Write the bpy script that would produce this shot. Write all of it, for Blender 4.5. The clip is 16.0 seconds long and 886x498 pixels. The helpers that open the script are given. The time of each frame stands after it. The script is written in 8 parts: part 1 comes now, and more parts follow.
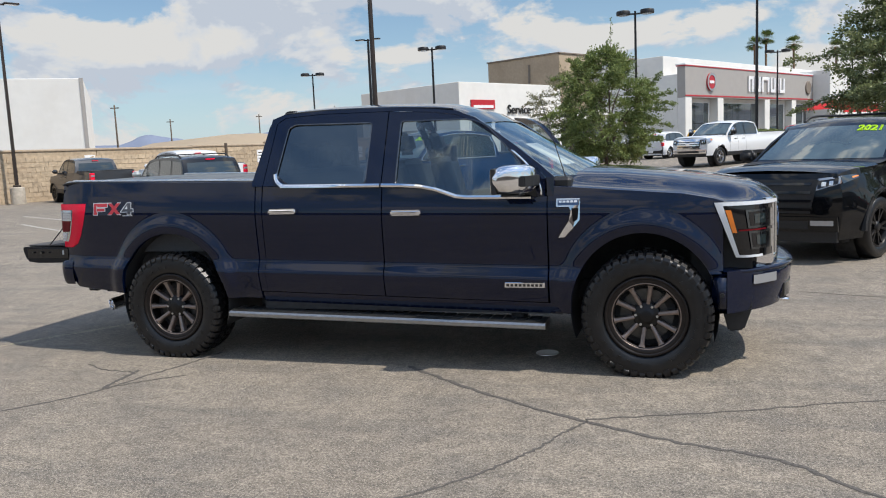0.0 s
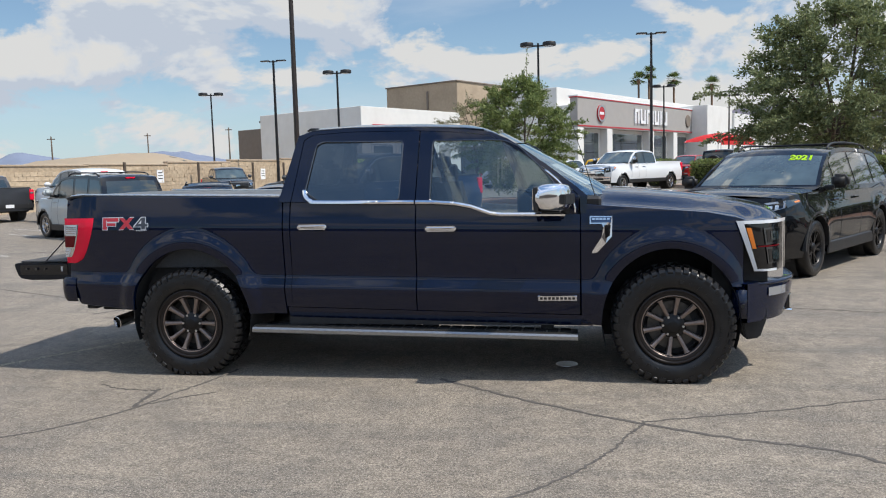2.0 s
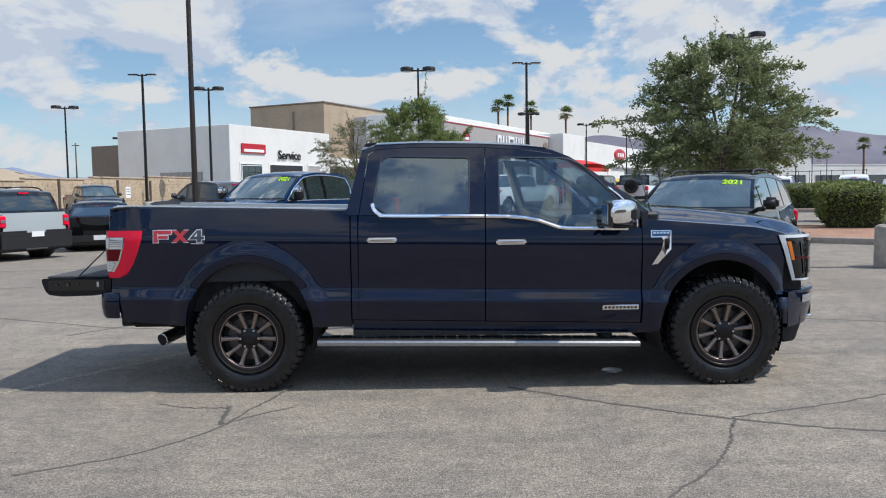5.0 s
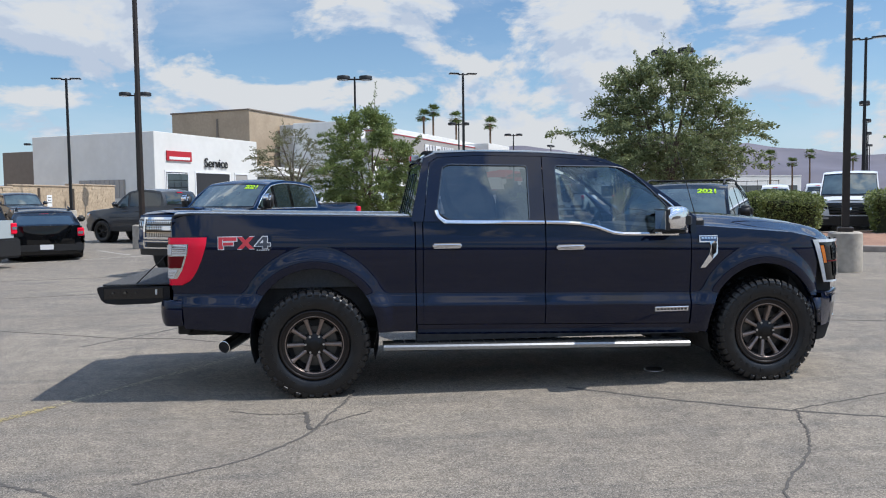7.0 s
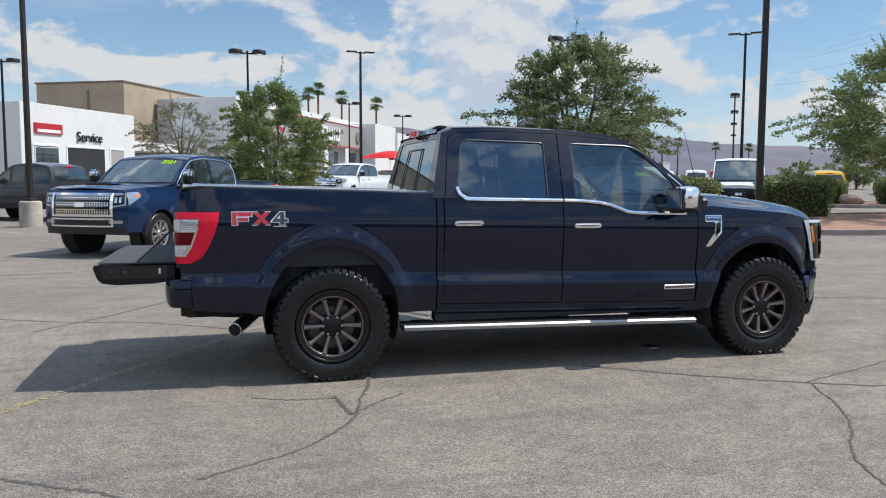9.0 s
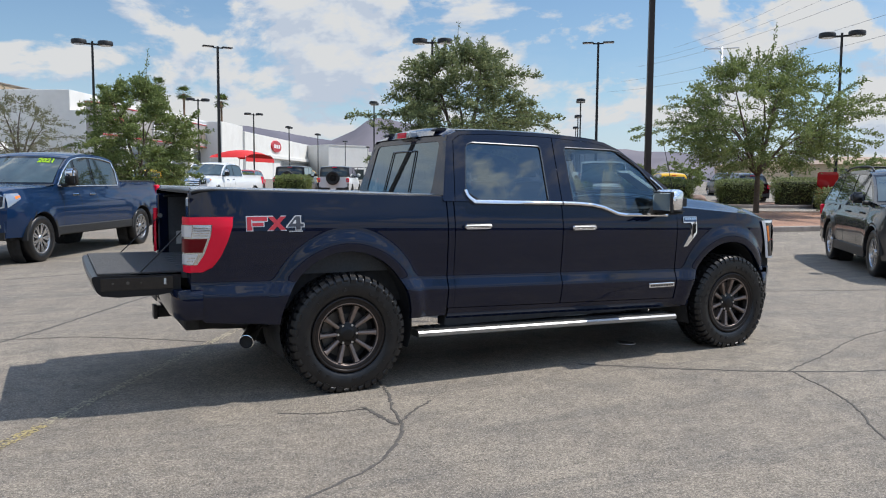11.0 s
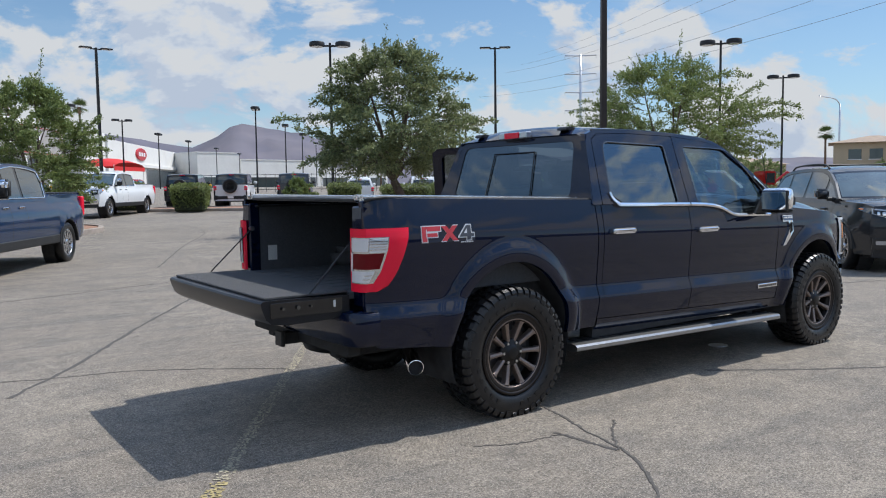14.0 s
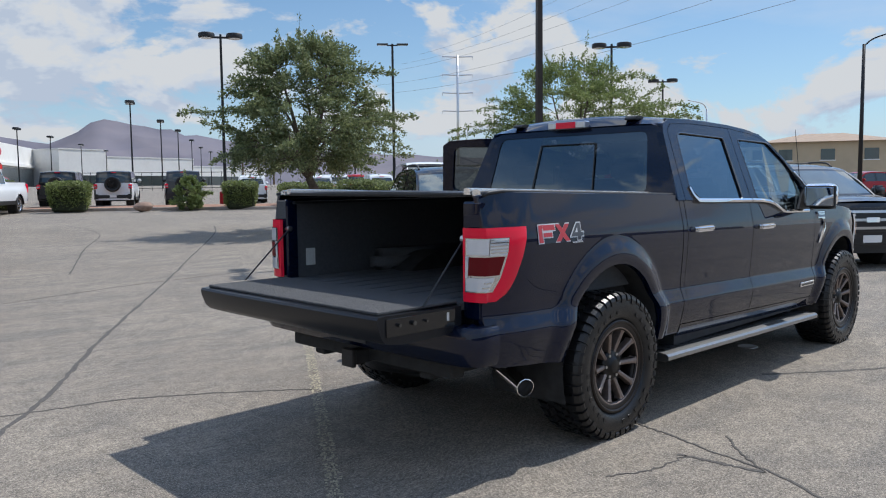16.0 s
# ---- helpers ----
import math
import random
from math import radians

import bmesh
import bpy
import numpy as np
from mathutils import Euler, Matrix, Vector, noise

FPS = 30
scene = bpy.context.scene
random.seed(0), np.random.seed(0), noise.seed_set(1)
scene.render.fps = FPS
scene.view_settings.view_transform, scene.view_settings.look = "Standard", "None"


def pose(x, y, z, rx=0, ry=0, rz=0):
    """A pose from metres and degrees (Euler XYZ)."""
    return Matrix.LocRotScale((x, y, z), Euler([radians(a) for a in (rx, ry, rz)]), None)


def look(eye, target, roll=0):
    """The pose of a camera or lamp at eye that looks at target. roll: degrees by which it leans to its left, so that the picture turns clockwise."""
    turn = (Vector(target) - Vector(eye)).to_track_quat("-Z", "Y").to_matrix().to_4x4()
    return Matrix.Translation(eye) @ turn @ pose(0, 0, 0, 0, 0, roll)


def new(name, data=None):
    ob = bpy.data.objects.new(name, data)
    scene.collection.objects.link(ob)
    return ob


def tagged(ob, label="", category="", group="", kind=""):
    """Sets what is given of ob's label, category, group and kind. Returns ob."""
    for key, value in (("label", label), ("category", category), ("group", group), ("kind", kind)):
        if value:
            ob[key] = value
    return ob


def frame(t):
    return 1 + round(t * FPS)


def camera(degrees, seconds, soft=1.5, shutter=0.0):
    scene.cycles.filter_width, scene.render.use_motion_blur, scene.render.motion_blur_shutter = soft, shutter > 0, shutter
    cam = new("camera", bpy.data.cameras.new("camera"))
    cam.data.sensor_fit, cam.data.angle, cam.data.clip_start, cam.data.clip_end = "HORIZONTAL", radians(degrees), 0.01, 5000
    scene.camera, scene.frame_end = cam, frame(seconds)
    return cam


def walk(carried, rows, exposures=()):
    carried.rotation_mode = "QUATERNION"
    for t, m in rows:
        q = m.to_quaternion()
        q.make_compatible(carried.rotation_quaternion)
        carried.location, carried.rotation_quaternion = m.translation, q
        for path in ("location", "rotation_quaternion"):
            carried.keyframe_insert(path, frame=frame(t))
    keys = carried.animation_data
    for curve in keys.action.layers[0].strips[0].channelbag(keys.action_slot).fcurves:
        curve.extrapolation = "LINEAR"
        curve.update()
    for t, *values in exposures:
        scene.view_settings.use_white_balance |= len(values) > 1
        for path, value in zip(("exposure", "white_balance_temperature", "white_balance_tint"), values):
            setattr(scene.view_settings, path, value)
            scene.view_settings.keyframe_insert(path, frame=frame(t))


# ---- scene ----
cam = camera(58.8, 16.0, soft=1.1)
EXPOSURES = [(0.0, 0.06, 6600, 10), (4.0, 0.05, 6350, 10), (7.0, 0.06, 6120, 10), (10.0, 0.05, 6350, 10), (13.0, 0.07, 6330, 10), (13.5, -0.02, 6200, 10), (14.5, -0.03, 6120, 10), (16.0, -0.04, 6120, 10)]
PATH = [
    (0, (4.002, -6.243, 1.561), (3.392, -4.355, 1.313), -2.6),
    (0.5, (3.79, -6.346, 1.567), (3.26, -4.432, 1.332), -2.3),
    (1, (3.567, -6.522, 1.562), (3.108, -4.589, 1.337), -2.1),
    (1.5, (3.294, -6.52, 1.557), (2.922, -4.566, 1.346), -1.8),
    (2, (3.039, -6.674, 1.552), (2.697, -4.713, 1.356), -1.6),
    (2.5, (2.788, -6.743, 1.535), (2.489, -4.775, 1.345), -1.2),
    (3, (2.534, -6.803, 1.546), (2.294, -4.825, 1.371), -1.1),
    (3.5, (2.255, -6.951, 1.541), (2.065, -4.967, 1.375), -1.1),
    (4, (1.983, -6.927, 1.538), (1.857, -4.938, 1.379), -0.9),
    (4.2, (1.879, -6.948, 1.526), (1.786, -4.956, 1.37), -0.9),
    (6.5, (0.588, -7.035, 1.532), (0.763, -5.047, 1.401), -0.6),
    (7, (0.321, -7.078, 1.524), (0.545, -5.095, 1.398), -0.7),
    (7.5, (0.074, -7.031, 1.507), (0.36, -5.056, 1.37), -0.6),
    (8, (-0.164, -6.886, 1.508), (0.177, -4.92, 1.364), -0.5),
    (8.5, (-0.469, -6.85, 1.501), (0.017, -4.916, 1.341), -0.0),
    (9, (-0.72, -6.721, 1.487), (-0.198, -4.798, 1.313), 0.2),
    (9.5, (-0.967, -6.578, 1.498), (-0.379, -4.675, 1.32), 0.4),
    (10, (-1.298, -6.536, 1.51), (-0.547, -4.691, 1.335), 0.9),
    (12.3, (-2.549, -5.664, 1.486), (-1.567, -3.93, 1.32), -0.4),
    (12.5, (-2.672, -5.607, 1.501), (-1.657, -3.891, 1.336), -0.5),
    (13, (-2.873, -5.342, 1.489), (-1.827, -3.645, 1.325), -0.7),
    (13.5, (-3.083, -5.049, 1.48), (-1.98, -3.388, 1.319), -0.6),
    (14, (-3.315, -4.781, 1.494), (-2.147, -3.166, 1.335), -0.7),
    (14.5, (-3.447, -4.437, 1.5), (-2.138, -2.933, 1.347), -0.5),
    (15, (-3.676, -4.136, 1.501), (-2.324, -2.67, 1.356), -0.5),
    (15.5, (-3.774, -3.808, 1.486), (-2.4, -2.361, 1.341), -0.7),
    (16, (-3.872, -3.456, 1.471), (-2.467, -2.042, 1.307), -0.6),
]
walk(cam, [(t, look(eye, target, roll)) for t, eye, target, roll in PATH], exposures=EXPOSURES)

# ---- light ----
SUN_DIR = Vector((0.55, -0.07, 0.87)).normalized()
SUN_EL = math.asin(SUN_DIR.z)
SUN_AZ = math.atan2(SUN_DIR.x, SUN_DIR.y)


world = bpy.data.worlds.new("sky")
scene.world = world
world.use_nodes = True
wt = world.node_tree
wt.nodes.clear()


def wnode(kind, **kw):
    n = wt.nodes.new(kind)
    for k, v in kw.items():
        n.inputs[k].default_value = v
    return n


w_out = wnode("ShaderNodeOutputWorld")
w_bg = wnode("ShaderNodeBackground", Strength=0.1)
sky = wnode("ShaderNodeTexSky")
sky.sky_type, sky.sun_disc = "NISHITA", False
sky.sun_elevation, sky.sun_rotation = SUN_EL, SUN_AZ
sky.air_density, sky.dust_density, sky.ozone_density = 1.0, 0.3, 1.2
# clouds: noise over the directions of the sky, flattened, with bright tops and grey bases
tc = wnode("ShaderNodeTexCoord")
sep = wnode("ShaderNodeSeparateXYZ")
wt.links.new(tc.outputs["Generated"], sep.inputs[0])


def wmath(op, a, b=None):
    n = wt.nodes.new("ShaderNodeMath")
    n.operation = op
    for i, v in enumerate((a, b)):
        if v is None:
            continue
        if isinstance(v, (int, float)):
            n.inputs[i].default_value = v
        else:
            wt.links.new(v, n.inputs[i])
    return n.outputs[0]


def wramp(src, stops):
    n = wnode("ShaderNodeValToRGB")
    while len(n.color_ramp.elements) < len(stops):
        n.color_ramp.elements.new(0.5)
    for e, (at, col) in zip(n.color_ramp.elements, stops):
        e.position, e.color = at, (*col, 1)
    wt.links.new(src, n.inputs[0])
    return n.outputs[0]


def wmix(fac, c1, c2):
    n = wnode("ShaderNodeMix")
    n.data_type = "RGBA"
    for i, v in ((0, fac), (6, c1), (7, c2)):
        if isinstance(v, tuple):
            n.inputs[i].default_value = (*v, 1)
        else:
            wt.links.new(v, n.inputs[i])
    return n.outputs[2]


up = wmath("MAXIMUM", sep.outputs[2], 0.0)


def cloud_noise(lift, scale, flat, detail, shift=0.0):
    c = wnode("ShaderNodeCombineXYZ")
    wt.links.new(wmath("ADD", sep.outputs[0], shift), c.inputs[0])
    wt.links.new(sep.outputs[1], c.inputs[1])
    wt.links.new(wmath("MULTIPLY", wmath("ADD", up, lift), flat), c.inputs[2])
    n = wnode("ShaderNodeTexNoise", Scale=scale, Detail=detail, Roughness=0.58, Distortion=0.25)
    wt.links.new(c.outputs[0], n.inputs["Vector"])
    return n.outputs["Fac"]


puff = cloud_noise(0.0, 5.0, 2.0, 10.0, 0.6)
above = cloud_noise(0.030, 5.0, 2.0, 5.0, 0.6)
veil = cloud_noise(0.0, 2.3, 3.4, 7.0, 3.7)
# low cumulus thins out upwards, a thin broken veil lies above
cover = wmath("SUBTRACT", puff, wmath("MULTIPLY", wmath("ABSOLUTE", wmath("SUBTRACT", up, 0.16)), 0.12))
f_puff = wramp(cover, [(0.468, (0, 0, 0)), (0.520, (1, 1, 1))])
f_veil = wramp(veil, [(0.46, (0, 0, 0)), (0.68, (0.42, 0.42, 0.42))])
lit = wmath("ADD", wmath("MULTIPLY", wmath("SUBTRACT", puff, above), 6.5), 0.52)
puff_col = wramp(lit, [(0.25, (5.0, 5.6, 6.5)), (0.5, (6.1, 6.5, 7.0)), (0.8, (6.8, 6.85, 6.8))])
horizon = wramp(up, [(0.0, (0.7, 0.7, 0.7)), (0.10, (0.2, 0.2, 0.2)), (0.3, (0, 0, 0))])
tint = wnode("ShaderNodeMix")
tint.data_type, tint.blend_type = "RGBA", "MULTIPLY"
tint.inputs[0].default_value, tint.inputs[7].default_value = 1.0, (0.85, 1.0, 1.08, 1)
wt.links.new(sky.outputs[0], tint.inputs[6])
base_sky = wmix(horizon, tint.outputs[2], (5.0, 6.2, 7.6))
with_veil = wmix(f_veil, base_sky, (6.2, 6.9, 7.8))
with_puff = wmix(f_puff, with_veil, puff_col)
# unseen upper sky is boosted up to 1.95 times, for added fill and reflections
lift = wnode("ShaderNodeMix")
lift.data_type, lift.blend_type = "RGBA", "MULTIPLY"
lift.inputs[0].default_value = 1.0
wt.links.new(with_puff, lift.inputs[6])
wt.links.new(wmath("ADD", wmath("MULTIPLY", wramp(up, [(0.24, (0, 0, 0)), (0.5, (0.75, 0.75, 0.75)), (0.9, (1, 1, 1))]), 0.95), 1.0), lift.inputs[7])
wt.links.new(lift.outputs[2], w_bg.inputs[0])
wt.links.new(w_bg.outputs[0], w_out.inputs[0])

sun_data = bpy.data.lights.new("sun", "SUN")
sun_data.energy, sun_data.angle, sun_data.color = 4.4, radians(0.53), (1.0, 0.95, 0.87)
sun = new("sun", sun_data)
sun.matrix_world = look(SUN_DIR * 50, (0, 0, 0))


# ---- materials ----
def M(name, base, rough=0.5, metal=0.0, coat=0.0, var=0.0, scale=8.0, bump=0.0, bump_scale=60.0, stain=None, stain_scale=1.2, stain_amount=0.5, alpha=1.0, transmission=0.0, emit=0.0, piece=0.0, coat_rough=0.03, rough_var=0.0, spec=0.5, ior=1.45, coat_ior=1.41):
    """A principled material with fine grain (var, bump) and slow stains, in metres of the object's own space."""
    m = bpy.data.materials.new(name)
    m.use_nodes = True
    nt = m.node_tree
    b = nt.nodes["Principled BSDF"]
    b.inputs["Base Color"].default_value = (*base, 1)
    b.inputs["Roughness"].default_value = rough
    b.inputs["Metallic"].default_value = metal
    b.inputs["Coat Weight"].default_value = coat
    b.inputs["Coat Roughness"].default_value = coat_rough
    b.inputs["Coat IOR"].default_value = coat_ior
    b.inputs["Alpha"].default_value = alpha
    b.inputs["Transmission Weight"].default_value = transmission
    b.inputs["Specular IOR Level"].default_value = spec
    b.inputs["IOR"].default_value = ior
    if emit:
        b.inputs["Emission Color"].default_value = (*base, 1)
        b.inputs["Emission Strength"].default_value = emit
    if var or bump or stain or piece or rough_var:
        tx = nt.nodes.new("ShaderNodeTexCoord")
        n1 = nt.nodes.new("ShaderNodeTexNoise")
        n1.inputs["Scale"].default_value, n1.inputs["Detail"].default_value = scale, 6
        nt.links.new(tx.outputs["Object"], n1.inputs["Vector"])
        col = None
        if var:
            r = nt.nodes.new("ShaderNodeMapRange")
            r.inputs[1].default_value, r.inputs[2].default_value = 0.3, 0.7
            r.inputs[3].default_value, r.inputs[4].default_value = 1 - var, 1 + var
            nt.links.new(n1.outputs["Fac"], r.inputs[0])
            mul = nt.nodes.new("ShaderNodeMix")
            mul.data_type, mul.blend_type = "RGBA", "MULTIPLY"
            mul.inputs[0].default_value = 1.0
            mul.inputs[6].default_value = (*base, 1)
            nt.links.new(r.outputs[0], mul.inputs[7])
            col = mul.outputs[2]
        if stain:
            n2 = nt.nodes.new("ShaderNodeTexNoise")
            n2.inputs["Scale"].default_value, n2.inputs["Detail"].default_value = stain_scale, 4
            nt.links.new(tx.outputs["Object"], n2.inputs["Vector"])
            r2 = nt.nodes.new("ShaderNodeMapRange")
            r2.inputs[1].default_value, r2.inputs[2].default_value = 0.45, 0.7
            r2.inputs[3].default_value, r2.inputs[4].default_value = 0.0, stain_amount
            nt.links.new(n2.outputs["Fac"], r2.inputs[0])
            mx = nt.nodes.new("ShaderNodeMix")
            mx.data_type = "RGBA"
            mx.inputs[6].default_value = (*base, 1)
            mx.inputs[7].default_value = (*stain, 1)
            nt.links.new(r2.outputs[0], mx.inputs[0])
            if col:
                nt.links.new(col, mx.inputs[6])
            col = mx.outputs[2]
        if piece:
            oi = nt.nodes.new("ShaderNodeObjectInfo")
            r3 = nt.nodes.new("ShaderNodeMapRange")
            r3.inputs[3].default_value, r3.inputs[4].default_value = 1 - piece, 1 + piece
            nt.links.new(oi.outputs["Random"], r3.inputs[0])
            mm = nt.nodes.new("ShaderNodeMix")
            mm.data_type, mm.blend_type = "RGBA", "MULTIPLY"
            mm.inputs[0].default_value = 1.0
            mm.inputs[6].default_value = (*base, 1)
            if col:
                nt.links.new(col, mm.inputs[6])
            nt.links.new(r3.outputs[0], mm.inputs[7])
            col = mm.outputs[2]
        if col:
            nt.links.new(col, b.inputs["Base Color"])
        if rough_var:
            rr = nt.nodes.new("ShaderNodeMapRange")
            rr.inputs[1].default_value, rr.inputs[2].default_value = 0.3, 0.7
            rr.inputs[3].default_value, rr.inputs[4].default_value = max(0, rough - rough_var), rough + rough_var
            nt.links.new(n1.outputs["Fac"], rr.inputs[0])
            nt.links.new(rr.outputs[0], b.inputs["Roughness"])
        if bump:
            n3 = nt.nodes.new("ShaderNodeTexNoise")
            n3.inputs["Scale"].default_value, n3.inputs["Detail"].default_value = bump_scale, 4
            nt.links.new(tx.outputs["Object"], n3.inputs["Vector"])
            bp = nt.nodes.new("ShaderNodeBump")
            bp.inputs["Strength"].default_value = bump
            bp.inputs["Distance"].default_value = 0.02
            nt.links.new(n3.outputs["Fac"], bp.inputs["Height"])
            nt.links.new(bp.outputs[0], b.inputs["Normal"])
    return m


def paint(name, base, flake=0.25, coat_ior=1.45):
    return M(name, base, rough=0.45, metal=flake, coat=1.0, var=0.05, scale=900.0, coat_rough=0.01, spec=0.05, coat_ior=coat_ior)


navy = paint("navy_paint", (0.0006, 0.0040, 0.0200), 0.0, 1.46)
blue_paint = paint("blue_paint", (0.008, 0.032, 0.095), 0.5)
black_paint = paint("black_paint", (0.0022, 0.0026, 0.0035), 0.0)
grey_paint = paint("grey_paint", (0.028, 0.030, 0.034), 0.5)
dark_grey_paint = paint("dark_grey_paint", (0.055, 0.058, 0.064), 0.5)
white_paint = paint("white_paint", (0.72, 0.73, 0.74), 0.0)
pale_paint = paint("pale_grey_paint", (0.42, 0.46, 0.47), 0.1)
red_paint = paint("red_paint", (0.35, 0.012, 0.012), 0.1)
yellow_paint = paint("yellow_paint", (0.75, 0.42, 0.01), 0.0)
black_plastic = M("black_plastic", (0.018, 0.018, 0.019), 0.5, var=0.15, scale=40, bump=0.08, bump_scale=700)
dark_chrome = M("dark_chrome", (0.14, 0.145, 0.15), 0.2, metal=1.0, var=0.05, scale=30)
front_glass = M("front_side_glass", (0.05, 0.075, 0.08), 0.03, coat=1.0, spec=0.8, var=0.3, scale=2.0, coat_ior=1.5)
screen_tint = M("windscreen_tint", (0.065, 0.09, 0.093), 0.03, coat=1.0, spec=0.8, var=0.35, scale=2.2, coat_ior=1.5)
gloss_black = M("gloss_black", (0.006, 0.006, 0.007), 0.08, coat=0.6)
under_black = M("underbody", (0.028, 0.028, 0.029), 0.85, var=0.3, scale=14)
rubber = M("tyre_rubber", (0.009, 0.009, 0.010), 0.32, var=0.25, scale=30, bump=0.1, bump_scale=300, stain=(0.05, 0.045, 0.04), stain_scale=7, stain_amount=0.15)
chrome = M("chrome", (0.86, 0.86, 0.87), 0.06, metal=1.0, rough_var=0.02, scale=30)
satin = M("satin_metal", (0.6, 0.6, 0.6), 0.3, metal=1.0, var=0.06, scale=60)
bronze = M("bronze_wheel", (0.24, 0.19, 0.165), 0.36, metal=0.6, var=0.15, scale=50)
rim_bronze = M("dark_bronze_rim", (0.022, 0.018, 0.017), 0.30, metal=0.5, var=0.15, scale=40)
wheel_black = M("black_wheel", (0.012, 0.011, 0.011), 0.35, metal=0.3, var=0.1, scale=40)
alloy = M("alloy_wheel", (0.55, 0.55, 0.56), 0.22, metal=0.9, var=0.05, scale=40)
car_glass = M("car_glass", (0.02, 0.03, 0.032), 0.03, coat=1.0, spec=0.8)
clear_lens = M("lamp_lens", (0.42, 0.44, 0.47), 0.1, metal=0.6, coat=1.0, coat_ior=1.5)
drl_lens = M("light_bar_lens", (0.72, 0.74, 0.77), 0.18, coat=1.0, coat_ior=1.5)
lamp_chrome = M("lamp_chrome", (0.66, 0.67, 0.69), 0.12, metal=1.0, var=0.05, scale=40)
lens_white = M("reverse_lens", (0.66, 0.67, 0.70), 0.1, metal=0.2, coat=1.0, coat_ior=1.5)
red_lens = M("red_lens", (0.82, 0.012, 0.045), 0.22, coat=0.6, spec=0.1, coat_ior=1.4)
dark_red_lens = M("dark_red_lens", (0.13, 0.001, 0.005), 0.3, coat=0.4, spec=0.1)
amber_lens = M("amber_lens", (0.75, 0.2, 0.02), 0.12, coat=1.0)
steel_dark = M("dark_bronze_pole", (0.035, 0.026, 0.022), 0.45, metal=0.2, var=0.15, scale=10)
steel_black = M("black_pole", (0.012, 0.012, 0.013), 0.5, var=0.1, scale=10)
concrete = M("concrete", (0.47, 0.42, 0.35), 0.9, var=0.14, scale=9, bump=0.25, bump_scale=50, stain=(0.2, 0.17, 0.14), stain_scale=2.5, stain_amount=0.5)
kerb_mat = M("kerb_concrete", (0.34, 0.29, 0.25), 0.9, var=0.15, scale=7, bump=0.2, bump_scale=40, stain=(0.16, 0.13, 0.11), stain_scale=1.0, stain_amount=0.6)
stucco_white = M("white_stucco", (0.72, 0.71, 0.68), 0.9, var=0.03, scale=1.5, bump=0.1, bump_scale=30, stain=(0.6, 0.58, 0.54), stain_scale=0.3, stain_amount=0.4)
stucco_tan = M("tan_block", (0.42, 0.33, 0.235), 0.9, var=0.08, scale=3, bump=0.15, bump_scale=15, stain=(0.26, 0.2, 0.14), stain_scale=0.3, stain_amount=0.5)
# for the white hall: its shaded face is painted as a greyer base
stucco_shaded = M("shaded_white_stucco", (0.47, 0.47, 0.46), 0.9, var=0.04, scale=1.2, bump=0.1, bump_scale=25)
stucco_grey = M("grey_panel", (0.36, 0.34, 0.32), 0.6, var=0.03, scale=1)
stucco_brown = M("brown_block", (0.2, 0.165, 0.135), 0.9, var=0.06, scale=2)
shop_glass = M("shop_glass", (0.03, 0.045, 0.05), 0.05, coat=1.0, spec=0.8)
dark_room = M("room_shade", (0.012, 0.012, 0.013), 0.9)
lot_white = M("worn_white_paint", (0.5, 0.48, 0.44), 0.85, var=0.3, scale=16)
sign_red = M("sign_red", (0.45, 0.02, 0.03), 0.4)
sign_white = M("sign_white", (0.8, 0.8, 0.8), 0.4)
sign_black = M("sign_black", (0.01, 0.01, 0.01), 0.4)
canvas_red = M("red_canvas", (0.6, 0.025, 0.025), 0.8, var=0.06, scale=2)
bark = M("bark", (0.11, 0.085, 0.065), 0.95, var=0.3, scale=14, bump=0.6, bump_scale=30)
palm_bark = M("palm_bark", (0.17, 0.11, 0.07), 0.95, var=0.3, scale=8, bump=0.5, bump_scale=12)
gravel = M("red_gravel", (0.33, 0.19, 0.13), 0.95, var=0.35, scale=22, bump=0.8, bump_scale=34, stain=(0.2, 0.11, 0.08), stain_scale=1.0)
rock_mat = M("boulder", (0.26, 0.18, 0.14), 0.95, var=0.2, scale=4, bump=0.5, bump_scale=9)
neon_text = M("windscreen_paint", (0.6, 0.9, 0.02), 0.6)
roof_tile = M("tan_roof", (0.36, 0.27, 0.2), 0.9, var=0.1, scale=2)


def leaf_material(name, base, light):
    m = M(name, base, 0.6, var=0.35, scale=1.6)
    nt = m.node_tree
    b = nt.nodes["Principled BSDF"]
    g = nt.nodes.new("ShaderNodeNewGeometry")
    r = nt.nodes.new("ShaderNodeValToRGB")
    r.color_ramp.elements[0].color = (*base, 1)
    r.color_ramp.elements[1].color = (*light, 1)
    nt.links.new(g.outputs["Random Per Island"], r.inputs[0])
    nt.links.new(r.outputs[0], b.inputs["Base Color"])
    tr = nt.nodes.new("ShaderNodeBsdfTranslucent")
    nt.links.new(r.outputs[0], tr.inputs[0])
    mx = nt.nodes.new("ShaderNodeMixShader")
    mx.inputs[0].default_value = 0.35
    nt.links.new(b.outputs[0], mx.inputs[1])
    nt.links.new(tr.outputs[0], mx.inputs[2])
    nt.links.new(mx.outputs[0], nt.nodes["Material Output"].inputs[0])
    return m


